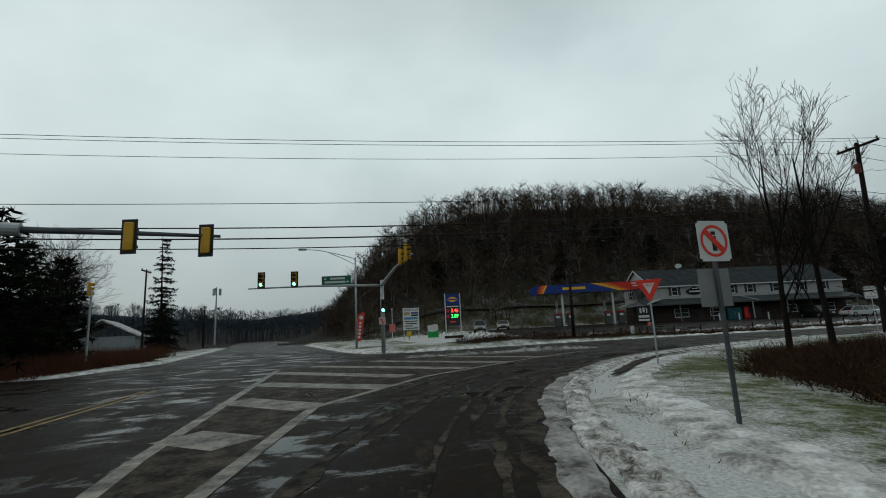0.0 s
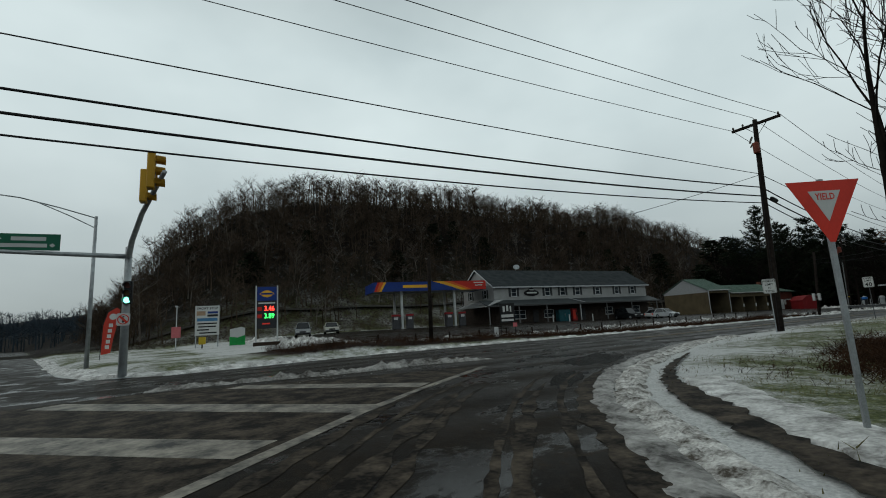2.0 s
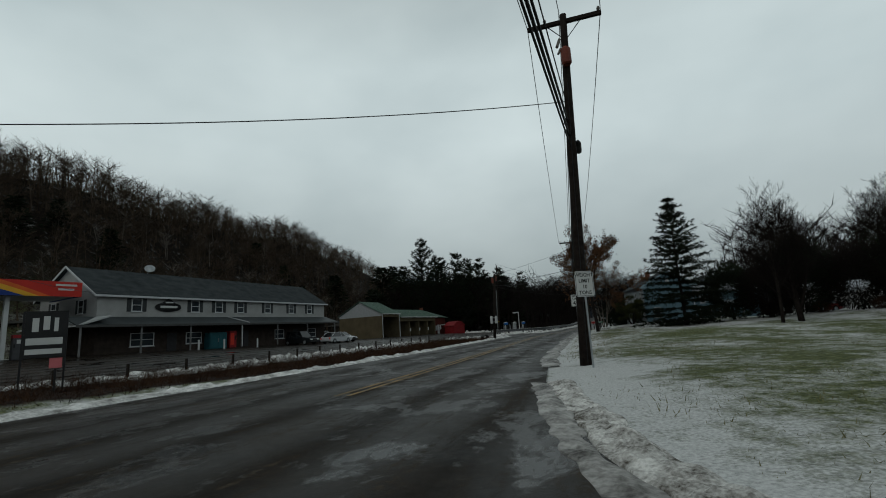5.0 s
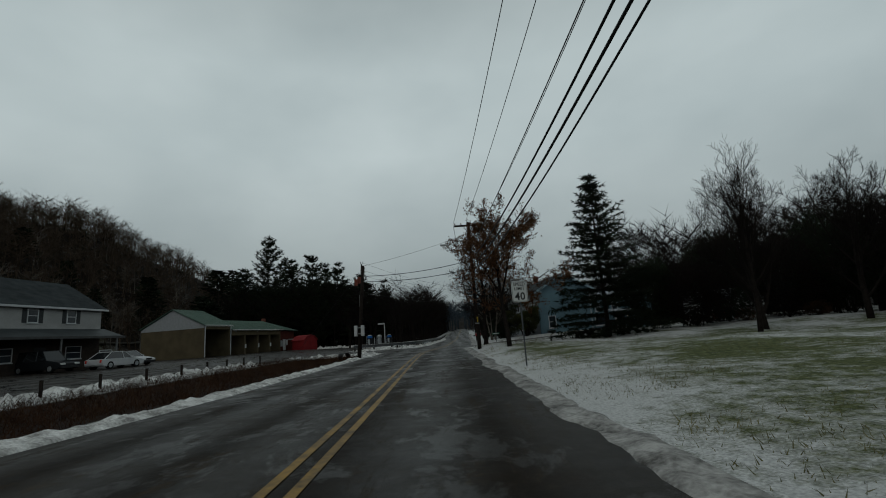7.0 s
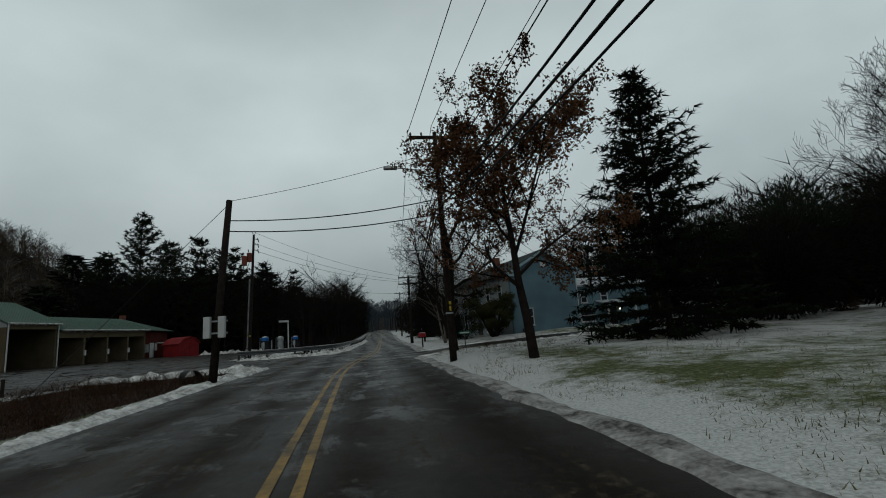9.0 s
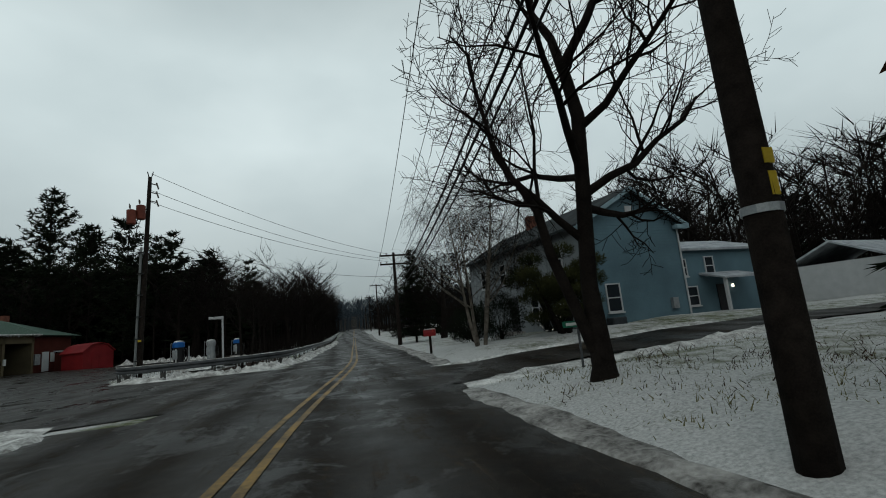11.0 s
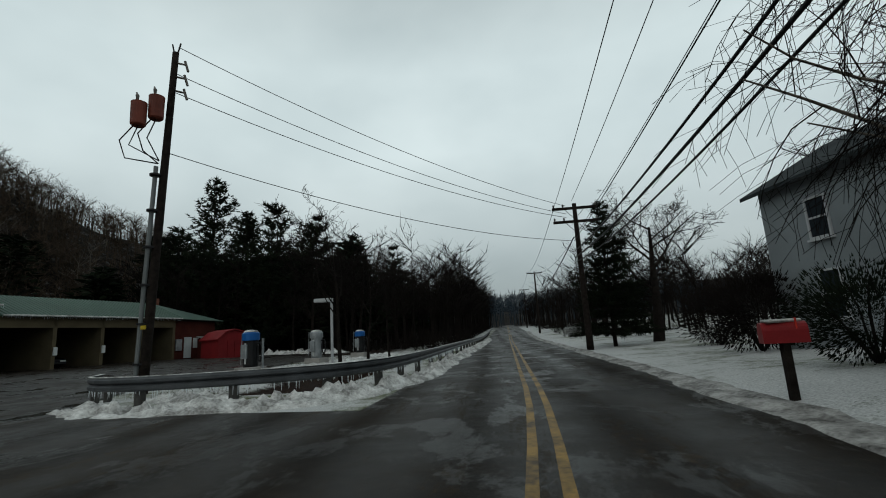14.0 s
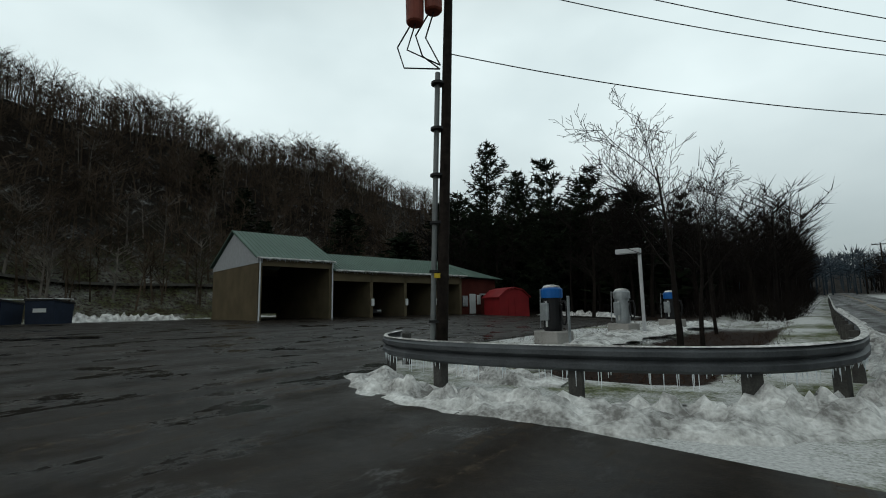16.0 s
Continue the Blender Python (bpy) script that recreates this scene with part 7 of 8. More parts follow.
snow_bank([(3.6, 46.0), (5.5, 45.2), (9, 44.9), (14, 45.6)], 0.8, 0.1, "ragged snow edging the driveway", 21)
rng = random.Random(44)
lumps = bmesh.new()
for cx, cy, n, sp in ((13.5, -28.2, 40, 0.7), (7.5, -27.5, 40, 0.8), (2.3, -20, 60, 1.0), (15, -24.6, 30, 0.6)):
    for _ in range(n):
        x, y, r = rng.gauss(cx, sp), rng.gauss(cy, sp * 0.6), rng.uniform(0.006, 0.022)
        m = Matrix.Translation((x, y, 0.034)) @ Matrix.Rotation(rng.uniform(0, 6), 4, "Z") @ Matrix.Diagonal((r * rng.uniform(1, 2), r, r * 0.55, 1))
        bmesh.ops.create_icosphere(lumps, subdivisions=1, radius=1.0, matrix=m)
tagged(link("slush_lumps", lumps, SLUSH, smooth=True), "scattered lumps of grey slush on the road", "snow", kind="stuff")

# meltwater at the kerb
WATER = bpy.data.materials.new("dirty_meltwater")
WATER.use_nodes = True
wb = WATER.node_tree.nodes["Principled BSDF"]
wb.inputs["Base Color"].default_value, wb.inputs["Roughness"].default_value = (0.007, 0.0055, 0.004, 1), 0.2
wb.inputs["Specular IOR Level"].default_value = 0.05
for cx, cy, ra, rb, turn, seed in ((6.0, -13.6, 1.9, 0.75, -62, 1), (8.3, -17.2, 1.3, 0.3, -54, 2), (-14.5, 47.0, 1.6, 0.5, 80, 4), (-19.0, 50.5, 2.2, 0.6, 20, 5), (-26.0, 54.0, 2.6, 0.8, 60, 6), (-21.5, 58.0, 1.9, 0.6, 75, 7), (-10.5, 49.5, 1.5, 0.4, 10, 8)):
    bm = bmesh.new()
    m = Matrix.Translation((cx, cy, (max(land(cx, cy), 0.0) + 0.036 if cx < -12 else 0.036))) @ Matrix.Rotation(radians(turn), 4, "Z")
    rim = []
    for i in range(48):
        a = 2 * math.pi * i / 48
        k = 1 + 0.35 * noise.noise((math.cos(a) * 1.3, math.sin(a) * 1.3, seed)) + 0.22 * noise.noise((math.cos(a) * 4, math.sin(a) * 4, seed + 5))
        rim.append(bm.verts.new(m @ Vector((ra * k * math.cos(a), rb * k * math.sin(a), 0))))
    bm.faces.new(rim)
    tagged(link("puddle", bm, WATER), "shallow dark puddle of meltwater on asphalt", "puddle", "puddles", "structure")

# ---- guard rail ----
RAIL = [(-9.7, 57.2), (-9.2, 56.2), (-8.3, 55.4), (-7.0, 55.0), (-5.6, 55.05), (-4.2, 55.35), (-3.0, 55.95), (-2.25, 57.0), (-1.85, 58.6), (-1.6, 62.0), (-1.4, 68.0), (-1.0, 80.0), (-0.6, 90.0), (0.3, 112.0), (1.7, 150.0)]
rail = thing("guard_rail", 0, 0, 0, 0, "weathered steel guard rail hung with icicles", "guard rail")
prof = [(-0.02, 0.42), (0.05, 0.46), (0.05, 0.52), (-0.02, 0.57), (0.05, 0.62), (0.05, 0.68), (-0.02, 0.73), (-0.03, 0.73), (0.03, 0.68), (0.03, 0.62), (-0.035, 0.57), (0.03, 0.52), (0.03, 0.46), (-0.03, 0.42)]


def rounded(pts, step):
    out = []
    for i in range(len(pts) - 1):
        p0, p1, p2, p3 = (Vector((*pts[min(max(j, 0), len(pts) - 1)], 0)) for j in (i - 1, i, i + 1, i + 2))
        k = max(2, int((p2 - p1).length / step))
        for s in range(k):
            u = s / k
            q = p1 + 0.5 * u * (p2 - p0 + u * (2 * p0 - 5 * p1 + 4 * p2 - p3 + u * (3 * (p1 - p2) + p3 - p0)))
            out.append((q.x, q.y))
    return out + [pts[-1]]


path = rounded(RAIL, 0.5)
bm = bmesh.new()
prev = None
for i, (x, y) in enumerate(path):
    ax, ay = path[max(i - 1, 0)]
    bx, by = path[min(i + 1, len(path) - 1)]
    k = math.hypot(bx - ax, by - ay)
    ux, uy = (by - ay) / k, -(bx - ax) / k
    row = [bm.verts.new((x + ux * a, y + uy * a, rise(y) + z)) for a, z in prof]
    if prev:
        for k in range(len(prof)):
            bm.faces.new((prev[k], prev[(k + 1) % len(prof)], row[(k + 1) % len(prof)], row[k]))
    prev = row
bmesh.ops.recalc_face_normals(bm, faces=bm.faces)
part("beam", bm, STEEL_D, rail, "corrugated steel beam", smooth=False)
bm = bmesh.new()
prev = None
for i, (x, y) in enumerate(path):
    h = 0.012 + 0.02 * max(0, noise.noise((x, y, 3)) + 0.4)
    row = [bm.verts.new((x + a, y, rise(y) + 0.732 + z)) for a, z in ((-0.05, 0), (0.0, h), (0.05, 0))]
    if prev:
        for k in range(2):
            bm.faces.new((prev[k], prev[k + 1], row[k + 1], row[k]))
    prev = row
part("snow_cap", bm, SNOW, rail, "thin line of snow on the beam")
acc, last = 0.0, None
posts = []
for i, (x, y) in enumerate(path):
    if last is not None:
        acc += math.hypot(x - last[0], y - last[1])
    if last is None or acc > (1.6 if y < 62 else 2.4):
        acc = 0.0
        posts.append((x, y, i))
    last = (x, y)
for x, y, i in posts:
    if y > 130:
        continue
    ax, ay = path[max(i - 1, 0)]
    bx, by = path[min(i + 1, len(path) - 1)]
    t = math.atan2(by - ay, bx - ax)
    bm = boxes((-0.09, 0.09, 0.04, 0.2, -0.3, 0.68), bevel=0.012)
    bm.transform(Matrix.Translation((x, y, rise(y))) @ Matrix.Rotation(t, 4, "Z"))
    part("post", bm, mat("weathered_post", (0.06, 0.058, 0.054), 0.9, var=0.35, scale=5), rail)
ice = bmesh.new()
rng = random.Random(15)
for i in range(1, len(path) - 1):
    x, y = path[i]
    if y > 75:
        break
    for _ in range(9):
        t = rng.random()
        px, py = x + (path[i + 1][0] - x) * t, y + (path[i + 1][1] - y) * t
        if rng.random() < 0.8:
            ln = rng.uniform(0.03, 0.17) * (1.2 if noise.noise((px * 0.7, py * 0.7, 1)) > -0.1 else 0.4)
            tube(ice, [(px, py, 0.425), (px, py, 0.425 - ln)], [0.008, 0.002], 3, cap=False)
part("icicle", ice, MATS["ice"], rail, "row of icicles below the beam")["kind"] = "stuff"

# ---- vacuum stations ----
VB = mat("blue_vacuum_lid", (0.008, 0.09, 0.30), 0.4, var=0.12)
for k, (x, y, blue) in enumerate(((-8.75, 63.2, True), (-8.4, 69.4, False), (-7.7, 75.3, True))):
    v = thing("vacuum_station", x, y, land(x, y) + 0.02, -25, "steel car vacuum with a snowy blue lid" if blue else "steel car vacuum with a snowy pale lid", "car vacuum", "vacuum stations")
    part("plinth", boxes((-0.55, 0.55, -0.35, 0.35, 0, 0.42), bevel=0.03), CONCRETE, v, "concrete plinth")
    part("body", tubes(([(0, 0, 0.42), (0, 0, 0.5), (0, 0, 1.45)], [0.27, 0.29, 0.29], 16)), BLACK if blue else STEEL, v)
    part("lid", tubes(([(0, 0, 1.45), (0, 0, 1.72), (0, 0, 1.8)], [0.34, 0.34, 0.25], 16)), VB if blue else STEEL, v, "bright blue lid" if blue else "")
    part("snow_cap", tubes(([(0, 0, 1.78), (0, 0, 1.84), (0, 0, 1.87)], [0.28, 0.24, 0.08], 14)), SNOW, v)
    part("coin_box", boxes((-0.16, 0.16, -0.36, -0.26, 0.75, 1.3), bevel=0.02), STEEL, v)
    part("lettering_bar", boxes((0.03, 0.1, -0.315, -0.285, 0.55, 1.35)), SIGN_W, v, "pale slanted lettering bar")
    hose = [(0.28, 0.05, 1.3)] + [(0.42 + 0.12 * math.sin(a), 0.1, 1.0 + 0.38 * math.cos(a)) for a in (0.4 + 0.5 * i for i in range(11))]
    part("hose", tubes((hose, 0.035, 7)), BLACK, v)
    part("hose_hook", tubes(([(-0.3, 0, 1.6), (-0.55, 0, 1.75), (-0.6, 0, 0.5)], 0.02, 5)), STEEL, v)
    if k == 0:
        part("sign_post", boxes((0.7, 0.76, -0.03, 0.03, 0, 1.5)), STEEL, v)
ll = thing("lot_lamp", -7.65, 69.7, land(-7.65, 69.7), 0, "pale square lamp post with a box head", "street lamp")
part("shaft", boxes((-0.06, 0.06, -0.06, 0.06, 0, 3.55), bevel=0.01), TRIM, ll)
part("lamp_head", boxes((-0.95, 0.05, -0.16, 0.16, 3.4, 3.6), bevel=0.02), TRIM, ll)

# ---- signs about the fuel station ----
ps = thing("price_sign", -24.45, -16.4, land(-24.45, -16.4) - 0.06, 81, "tall fuel price sign with red and green digits", "price sign")
ps.scale = (0.68, 0.7, 0.74)
part("post", boxes((-1.28, -1.12, -0.08, 0.08, 0, 6.6)), WHITE, ps)
part("post", boxes((1.12, 1.28, -0.08, 0.08, 0, 6.6)), WHITE, ps)
cab = part("cabinet", boxes((-1.12, 1.12, -0.12, 0.12, 1.9, 6.55), bevel=0.02), mat("dark_sign_cabinet", (0.02, 0.02, 0.024), 0.5), ps)
head = part("header_panel", boxes((-1.1, 1.1, -0.14, -0.12, 4.95, 6.45)), CB, cab, "blue header panel")
bm = bmesh.new()
prism(bm, [(-0.85, 5.7), (-0.4, 6.0), (0, 6.1), (0.4, 6.0), (0.85, 5.7), (0.4, 5.4), (0, 5.3), (-0.4, 5.4)], -0.15, -0.141)
part("emblem", bm, CY, head, "plain yellow diamond emblem")
part("name_bar", boxes((-0.7, 0.7, -0.156, -0.151, 5.6, 5.8)), CB, head)
part("lettering_bar", boxes((-0.95, 0.95, -0.13, -0.12, 4.6, 4.75)), SIGN_W, cab)
LED_R, LED_G = glow("red_led", (1.0, 0.05, 0.03), 3.0), glow("green_led", (0.05, 1.0, 0.15), 2.4)
letters("3.46", 0.78, LED_R, cab, Matrix.Translation((0.28, -0.13, 4.05)) @ Matrix.Rotation(radians(90), 4, "X"), name="price_digits", width=0.85)
letters("3.89", 0.78, LED_G, cab, Matrix.Translation((0.28, -0.13, 3.25)) @ Matrix.Rotation(radians(90), 4, "X"), name="price_digits", width=0.85)
for z in (4.05, 3.25):
    part("grade_bar", boxes((-1.05, -0.55, -0.13, -0.12, z - 0.2, z + 0.2)), CR, cab)
part("led_bar", boxes((-0.5, 0.35, -0.13, -0.12, 2.35, 2.5)), glow("dim_red_led", (0.5, 0.02, 0.01), 0.5), cab)
part("base_box", boxes((-1.5, 1.5, -0.5, 0.5, 0, 0.45), bevel=0.03), mat("dark_planter", (0.035, 0.026, 0.02), 0.9), ps)
bd = thing("store_board", -34.4, -19.8, land(-34.4, -19.8) - 0.1, 84, "white roadside board listing store goods", "sign board")
bd.scale = (0.83, 0.83, 0.83)
part("post", boxes((-1.2, -1.08, -0.06, 0.06, 0, 4.9)), STEEL, bd)
part("post", boxes((1.08, 1.2, -0.06, 0.06, 0, 4.9)), STEEL, bd)
pan = part("panel", boxes((-1.25, 1.25, -0.1, -0.06, 1.5, 4.85), bevel=0.01), SIGN_W, bd)
text_pl = Matrix.Translation((0, -0.104, 4.55)) @ Matrix.Rotation(radians(90), 4, "X")
letters("SHORT STOP", 0.38, SIGN_K, pan, text_pl, width=0.95)
for x0, x1, z0, z1, m in ((-1.1, -0.2, 3.75, 4.25, mat("print_tan", (0.3, 0.2, 0.13), 0.6)), (0.0, 1.1, 3.95, 4.2, CB), (0.0, 1.1, 3.6, 3.85, SIGN_K), (-1.05, 1.05, 3.1, 3.45, mat("print_blue", (0.05, 0.16, 0.3), 0.6)), (-1.0, 1.0, 2.75, 2.9, SIGN_K), (-0.9, 0.9, 2.4, 2.55, SIGN_K), (-1.05, 0.2, 2.05, 2.2, SIGN_K), (-0.8, 1.0, 1.7, 1.85, SIGN_K)):
    part("print_bar", boxes((x0, x1, -0.104, -0.1, z0, z1)), m, pan)
gt = thing("green_sign_box", -29.1, -17.9, land(-29.1, -17.9), 85, "small white and bright green sign box", "sign board")
bm = bmesh.new()
prism(bm, [(-0.6, 0.1), (0.6, 0.1), (0.6, 1.55), (0.3, 1.65), (-0.6, 1.5)], -0.25, 0.25)
part("body", bm, SIGN_W, gt)
bm = bmesh.new()
prism(bm, [(-0.62, 0.1), (0.62, 0.1), (0.62, 0.95), (0, 0.75), (-0.62, 0.85)], -0.27, 0.27)
part("skirt", bm, mat("bright_green_sheet", (0.01, 0.24, 0.05), 0.5), gt, "bright green lower half")
yb = thing("yellow_box", -32.5, -20.35, land(-32.5, -20.35), 80, "small yellow newspaper box on the snow", "newspaper box")
part("body", boxes((-0.28, 0.28, -0.2, 0.2, 0.35, 1.0), bevel=0.02), MATS["yellow_tag"], yb)
part("leg", boxes((-0.05, 0.05, -0.05, 0.05, 0, 0.35)), BLACK, yb)
pk = thing("lot_lamp", -31.0, -22.5, land(-31.0, -22.5), 170, "slim pale lamp post with a pink sign", "street lamp")
pk.scale = (0.78, 0.78, 0.78)
part("shaft", boxes((-0.05, 0.05, -0.05, 0.05, 0, 4.9)), TRIM, pk)
part("lamp_head", boxes((-0.7, 0.05, -0.12, 0.12, 4.75, 4.9), bevel=0.02), TRIM, pk)
part("pink_sign", boxes((-0.06, -0.055, -0.45, 0.45, 1.4, 2.6)), mat("pink_sheet", (0.45, 0.12, 0.13), 0.6), pk, "pink square sign")
fl = thing("feather_flag", -19.5, -26.6, land(-19.5, -26.6), 82, "tall red feather flag with a pale emblem", "flag")
fl.scale = (0.85, 0.85, 0.85)
part("pole", tubes(([(-0.35, 0, 0), (-0.3, 0, 2.4), (0.0, 0, 3.35), (0.5, 0, 3.7)], 0.02, 6)), BLACK, fl)
bm = bmesh.new()
out = [(-0.3, 0.35), (0.25, 0.45), (0.4, 1.6), (0.6, 2.6), (0.72, 3.45), (0.5, 3.65), (0.0, 3.3), (-0.25, 2.4)]
prism(bm, out, -0.008, 0.008)
clo = part("cloth", bm, mat("faded_red_cloth", (0.42, 0.05, 0.035), 0.8, var=0.15), fl)
bm = bmesh.new()
bmesh.ops.create_circle(bm, cap_ends=True, segments=18, radius=0.22)
bm.transform(pose(0.3, -0.011, 3.0, 90, 0, 0))
part("emblem", bm, SIGN_W, clo, "plain pale disc")
for k in range(5):
    part("lettering_bar", boxes((-0.08 + 0.04 * k, 0.16 + 0.04 * k, -0.012, -0.0085, 0.75 + 0.38 * k, 1.0 + 0.38 * k)), SIGN_W, clo)
bn = thing("banner_sign", -10.1, -3.1, land(-10.1, -3.1), 50, "black roadside banner with pale lettering bars", "banner")
part("stake", boxes((-0.52, -0.47, -0.02, 0.02, 0, 2.3)), BLACK, bn)
part("stake", boxes((0.47, 0.52, -0.02, 0.02, 0, 2.3)), BLACK, bn)
sheet = part("sheet", boxes((-0.5, 0.5, -0.015, -0.005, 0.95, 2.3)), BLACK, bn)
part("emblem", boxes((-0.3, -0.15, -0.02, -0.015, 1.7, 2.1), (-0.05, 0.1, -0.02, -0.015, 1.75, 2.15), (0.2, 0.3, -0.02, -0.015, 1.7, 2.1)), SIGN_W, sheet, "pale blocks")
part("lettering_bar", boxes((-0.42, 0.42, -0.02, -0.015, 1.32, 1.52)), SIGN_W, sheet)
part("lettering_bar", boxes((-0.42, 0.42, -0.02, -0.015, 1.05, 1.2)), SIGN_W, sheet)
mk = thing("marker_post", -9.2, -4.9, land(-9.2, -4.9), 40, "short white concrete marker post", "marker post")
part("post", boxes((-0.13, 0.13, -0.1, 0.1, 0, 0.75), bevel=0.03), WHITE, mk)
pm = thing("marker_sign", -8.9, -3.5, land(-8.9, -3.5), 45, "little pink sign on a dark stake", "marker sign")
part("stake", boxes((-0.025, 0.025, -0.02, 0.02, 0, 0.9)), BLACK, pm)
part("plate", boxes((-0.14, 0.14, -0.03, -0.02, 0.68, 0.95)), MATS["pink_sheet"], pm)
for k in range(19):
    y = -12 + 2.7 * k
    x = -12.5 + 0.15 * math.sin(k)
    fp = thing("fence_post", x, y, land(x, y), 0, "low dark wooden post along the lot", "fence post", "lot edge posts")
    part("post", boxes((-0.045, 0.045, -0.045, 0.045, -0.1, 0.66), bevel=0.01), WOODPOLE, fp)
mb = thing("mailbox", 4.97, 52.5, land(4.97, 52.5), 0, "red roadside mailbox with snow on top", "mailbox")
part("post", boxes((-0.05, 0.05, -0.05, 0.05, 0, 0.8)), WOODPOLE, mb)
bm = bmesh.new()
prism(bm, [(-0.13, 0.8)] + [(0.13 * math.cos(a), 0.98 + 0.12 * math.sin(a)) for a in (math.pi - math.pi * i / 8 for i in range(9))] + [(0.13, 0.8)], -0.28, 0.28)
bm.transform(Matrix.Rotation(radians(75), 4, "Z"))
part("box", bm, REDPAINT, mb)
part("snow_cap", boxes((-0.24, 0.24, -0.1, 0.1, 1.09, 1.14), bevel=0.02), SNOW, mb)
part("flag", boxes((0.1, 0.12, -0.16, -0.14, 0.95, 1.15)), SIGN_R, mb)
cv = thing("culvert_pipe", -6.3, 36.9, -0.2, 30, "black culvert pipe in the snow heap", "culvert")
bm = bmesh.new()
tube(bm, [(0, -0.6, 0.3), (0, 0.6, 0.3)], 0.32, 16, cap=False)
bmesh.ops.solidify(bm, geom=bm.faces[:], thickness=0.04)
part("pipe", bm, BLACK, cv)


# ---- vehicles ----
CARGLASS = glass("car_glass", (0.012, 0.014, 0.016))
TYRE = mat("tyre_rubber", (0.012, 0.012, 0.012), 0.85, var=0.2)


def car(name, x, y, turn, paint, label, category="car", suv=False, l=4.6, w=1.8, z=None):
    """A parked car along local x, nose towards +x."""
    c = thing(name, x, y, land(x, y) + 0.035 if z is None else z, turn, label, category)
    h = 1.72 if suv else 1.45
    belt = 0.98 if suv else 0.88
    low = 0.25
    side = [(-l / 2, low + 0.15), (-l / 2, belt - 0.05), (-l / 2 + 0.15, belt), (l / 2 - 1.25, belt), (l / 2 - 0.15, belt - 0.2), (l / 2, belt - 0.4), (l / 2, low + 0.1), (l / 2 - 0.2, low), (-l / 2 + 0.2, low)]
    bm = bmesh.new()
    prism(bm, [(a, b) for a, b in side], -w / 2, w / 2)
    bmesh.ops.bevel(bm, geom=bm.edges[:], offset=0.05, segments=2, affect="EDGES")
    body = part("body", bm, paint, c, smooth=False)
    r0, r1 = (-l / 2 + 0.15, l / 2 - 1.9) if suv else (-l / 2 + 0.95, l / 2 - 2.05)
    cab_ = [(-l / 2 + (0.08 if suv else 0.25), belt - 0.02), (r0 + 0.15, h), (r1, h), (l / 2 - 1.3, belt - 0.02)]
    bm = bmesh.new()
    lo = [(a, s * (w / 2 - 0.06), b) for a, b in (cab_[0], cab_[3]) for s in (-1, 1)]
    v = [bm.verts.new(p) for p in ((cab_[0][0], -w / 2 + 0.06, cab_[0][1]), (cab_[3][0], -w / 2 + 0.06, cab_[3][1]), (cab_[3][0], w / 2 - 0.06, cab_[3][1]), (cab_[0][0], w / 2 - 0.06, cab_[0][1]), (cab_[1][0], -w / 2 + 0.24, h), (cab_[2][0], -w / 2 + 0.24, h), (cab_[2][0], w / 2 - 0.24, h), (cab_[1][0], w / 2 - 0.24, h))]
    for f in ((0, 1, 5, 4), (1, 2, 6, 5), (2, 3, 7, 6), (3, 0, 4, 7), (4, 5, 6, 7)):
        bm.faces.new([v[i] for i in f])
    part("glasshouse", bm, CARGLASS, c, "dark car windows")
    part("roof", boxes((r0 + 0.1, r1 + 0.02, -w / 2 + 0.22, w / 2 - 0.22, h - 0.03, h + 0.03), bevel=0.025), paint, c)
    for s in (-1, 1):
        for a, b in ((cab_[0], cab_[1]), (cab_[3], cab_[2]), ((0.0, belt), (-0.05, h))):
            bm = tubes(([(a[0], s * (w / 2 - 0.05), a[1]), (b[0], s * (w / 2 - 0.23), b[1])], 0.035, 5))
            part("pillar", bm, paint, c)
        part("mirror", boxes((l / 2 - 1.65, l / 2 - 1.5, s * (w / 2 + 0.08) - 0.09, s * (w / 2 + 0.08) + 0.09, belt, belt + 0.14), bevel=0.02), paint, c)
        part("headlight", boxes((l / 2 - 0.12, l / 2 + 0.015, s * (w / 2 - 0.3) - 0.2, s * (w / 2 - 0.3) + 0.2, belt - 0.42, belt - 0.27), bevel=0.02), SIGN_W, c)
        part("tail_light", boxes((-l / 2 - 0.015, -l / 2 + 0.1, s * (w / 2 - 0.18) - 0.1, s * (w / 2 - 0.18) + 0.1, belt - 0.3, belt - 0.05), bevel=0.02), SIGN_R, c)
        for ax in (-l / 2 + 0.85, l / 2 - 0.9):
            bm = tubes(([(ax, s * (w / 2 - 0.2), 0.33), (ax, s * (w / 2 + 0.01), 0.33)], 0.33, 18))
            wh = part("wheel", bm, TYRE, c)
            part("rim", tubes(([(ax, s * (w / 2), 0.33), (ax, s * (w / 2 + 0.02), 0.33)], 0.2, 14)), STEEL, wh)
    part("front_bumper", boxes((l / 2 - 0.05, l / 2 + 0.05, -w / 2 + 0.1, w / 2 - 0.1, 0.3, 0.48), bevel=0.02), BLACK, c)
    part("grille", boxes((l / 2 - 0.02, l / 2 + 0.02, -0.35, 0.35, 0.52, 0.68), bevel=0.01), BLACK, c)
    return c


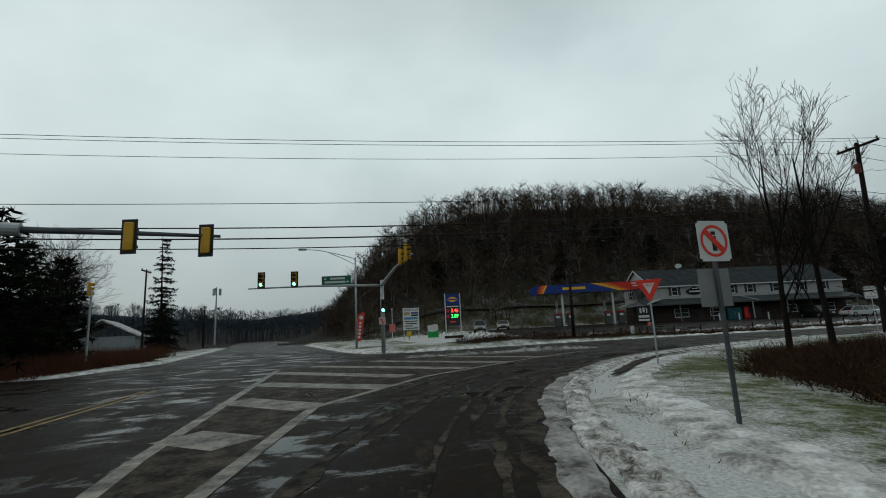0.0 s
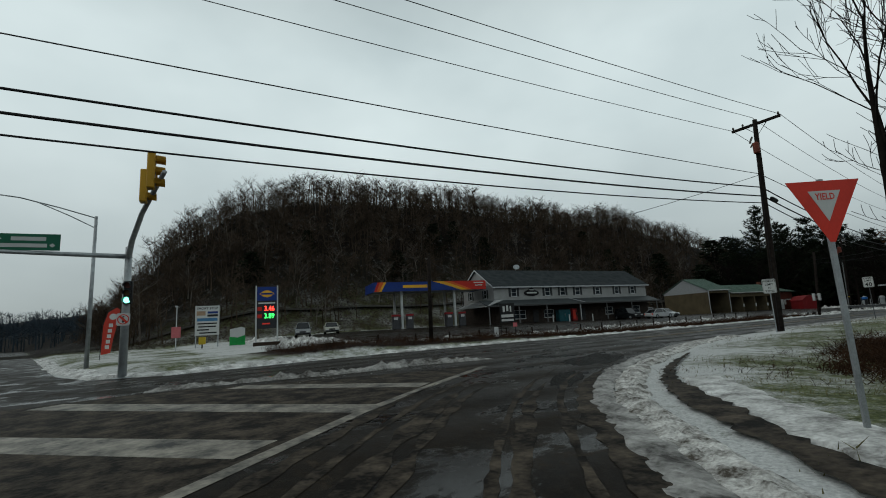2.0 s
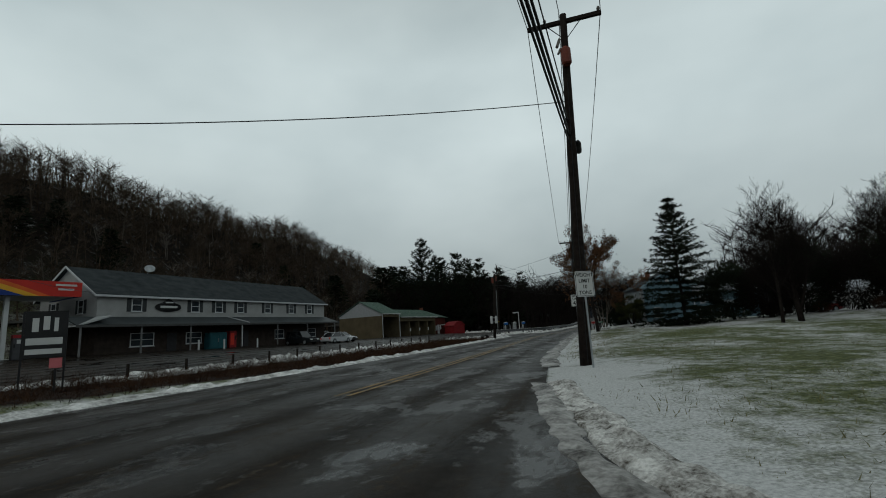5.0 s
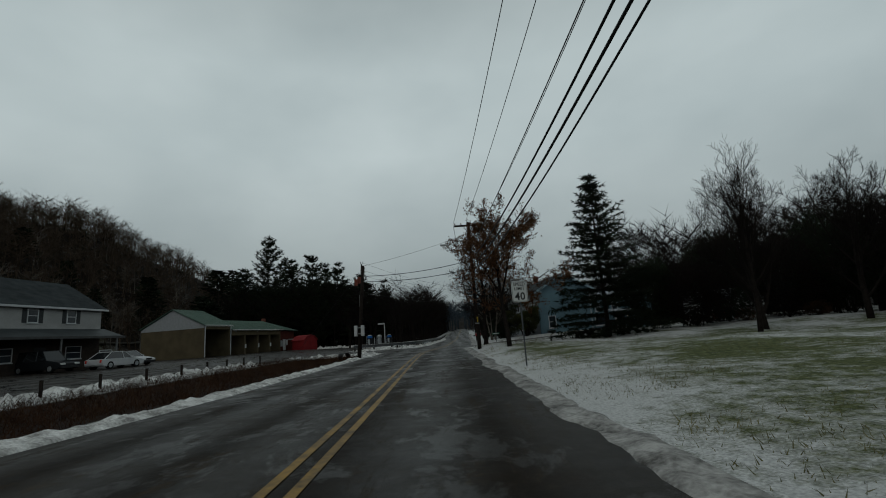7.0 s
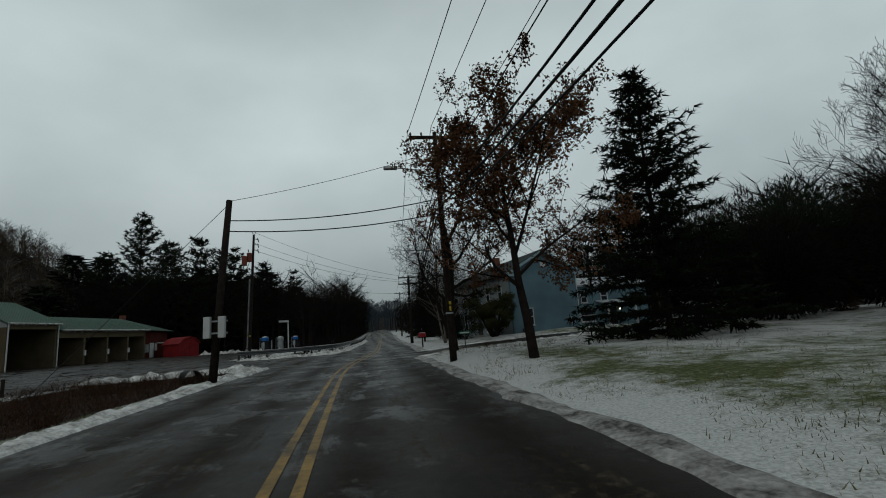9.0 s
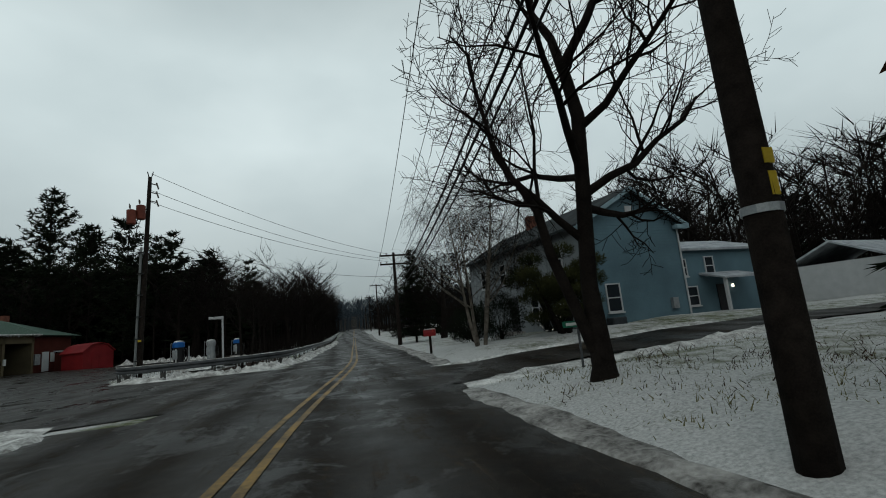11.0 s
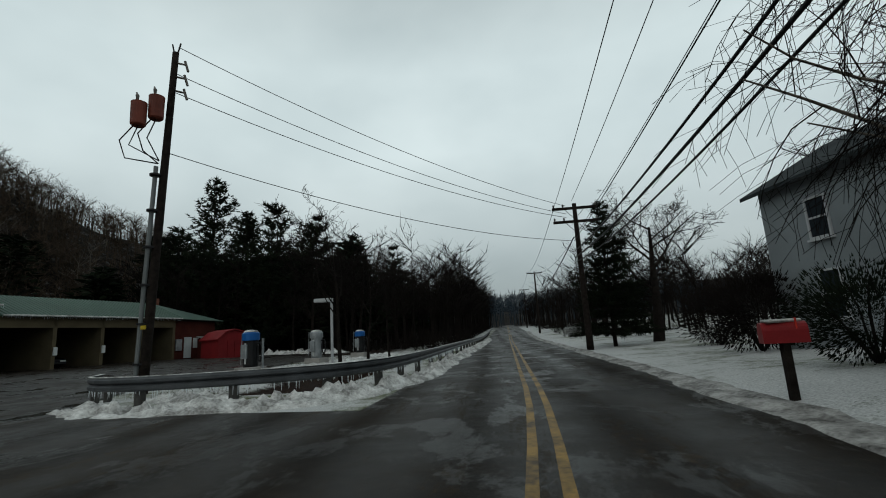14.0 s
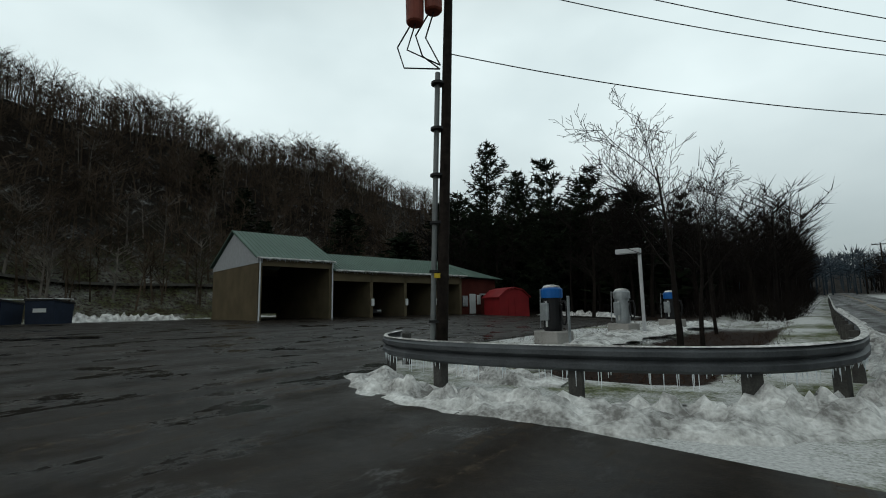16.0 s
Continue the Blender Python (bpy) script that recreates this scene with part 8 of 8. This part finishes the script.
P_WHITE = mat("white_car_paint", (0.42, 0.43, 0.44), 0.3, var=0.06)
P_SILVER = mat("silver_car_paint", (0.2, 0.21, 0.22), 0.3, var=0.1)
P_DARK = mat("dark_car_paint", (0.014, 0.016, 0.018), 0.25, var=0.1)
P_TAN = mat("pale_tan_car_paint", (0.3, 0.29, 0.25), 0.35, var=0.1)
car("car", -43.5, -8.2, -16, P_SILVER, "silver SUV parked behind snow heaps", suv=True, z=land(-43.5, -8.2) + 0.03)
car("car", -44.0, -4.4, -16, P_TAN, "pale sedan parked behind snow heaps", z=land(-44, -4.4) + 0.03)
car("car", -28.6, 43.6, 82, P_WHITE, "white sedan parked by the store", z=land(-28.6, 43.6) + 0.03)
car("car", -31.0, 39.0, -8, P_DARK, "dark SUV parked before the store porch", suv=True, z=land(-31, 39) + 0.03)
car("car", -30.2, 47.6, -8, P_WHITE, "white car parked at the store's end", z=land(-30.2, 47.6) + 0.03)
car("car", -37.5, 52.2, 165, P_WHITE, "white SUV parked beside two dumpsters", suv=True, z=land(-37.5, 52.2) + 0.03)
car("car", -35.5, 79.5, -10, P_DARK, "dark car standing in a wash bay", z=WZ + 0.02)
REDTRUCK = mat("dull_red_paint", (0.13, 0.012, 0.01), 0.4, var=0.2)
car("car", 28.2, 46.6, 200, REDTRUCK, "small red vehicle before the garage", l=3.2, w=1.5, z=land(28.2, 46.6) + 0.05)
DUMP = mat("dark_blue_dumpster", (0.010, 0.016, 0.03), 0.6, var=0.25)
for k, (x, y) in enumerate(((-43.0, 55.6), (-41.2, 57.8))):
    d = thing("dumpster", x, y, land(x, y) + 0.03, 40, "dark dumpster with a snowy lid", "dumpster", "dumpsters")
    bm = bmesh.new()
    prism(bm, [(-0.75, 0.1), (0.75, 0.1), (0.85, 1.35), (-0.85, 1.6)], -0.9, 0.9, axis="x")
    part("bin", bm, DUMP, d)
    bm = bmesh.new()
    prism(bm, [(-0.9, 1.6), (0.9, 1.35), (0.9, 1.47), (-0.9, 1.72)], -0.95, 0.95, axis="x")
    part("lid", bm, BLACK, d)
    part("snow_cap", boxes((-0.9, 0.9, -0.8, 0.8, 1.66, 1.74), bevel=0.03), SNOW, d)
    part("lettering_bar", boxes((-0.4, 0.4, -0.83, -0.78, 0.85, 1.1)), SIGN_W, d)

# ---- far house and the line on the bank ----
fh = thing("house", -33.5, -54.0, land(-33.5, -54) - 0.5, 15, "low far house with a snowy roof", "house")
part("wall", boxes((-4, 4, -3, 3, 0, 2.6)), GREYSTONE, fh)
bm = bmesh.new()
prism(bm, [(-3.4, 2.5), (0, 4.3), (3.4, 2.5), (3.4, 2.65), (0, 4.45), (-3.4, 2.65)], -4.4, 4.4, axis="x")
part("roof", bm, SNOW, fh, "roof covered in snow")
window(fh, pose(2.0, -3.0, 1.0, 0, 0, 180), 1.0, 1.1)
window(fh, pose(-2.0, 3.0, 1.0, 0, 0, 0), 1.0, 1.1)
bm = bmesh.new()
prev = None
for i in range(90):
    y = -40 + 1.9 * i
    x = -60.5 - 3 * noise.noise((y * 0.03, 2, 0))
    row = [bm.verts.new((x + a, y, land(x, y) + b)) for a, b in ((0.9, 0.05), (0.6, 0.35), (-0.6, 0.35), (-0.9, 0.05))]
    if prev:
        for k in range(3):
            bm.faces.new((prev[k], prev[k + 1], row[k + 1], row[k]))
    prev = row
tagged(link("embankment", bm, mat("pale_ballast", (0.05, 0.047, 0.042), 0.95, var=0.35, scale=2, bump=0.5)), "pale stony embankment line along the wooded hill", "embankment", kind="structure")
tower = thing("cell_tower", -122, -67, land(-122, -67), 0, "slim distant steel mast with antennas", "tower")
part("shaft", tubes(([(0, 0, 0), (0, 0, 17)], [0.3, 0.15], 6)), STEEL, tower)
for a in range(3):
    part("antenna", boxes((-0.3 + 1.0 * math.cos(a * 2.1), 0.3 + 1.0 * math.cos(a * 2.1), -0.3 + 1.0 * math.sin(a * 2.1), 0.3 + 1.0 * math.sin(a * 2.1), 14.5, 16.5)), STEEL, tower)
utility_pole(-70.5, -55.0, 8.0, 0.0, 0.14, 1, "far wooden utility pole beside the side street")
utility_pole(-31.0, -49.6, 9.5, 0.0, 0.13, 1, "far wooden utility pole beside the side street")
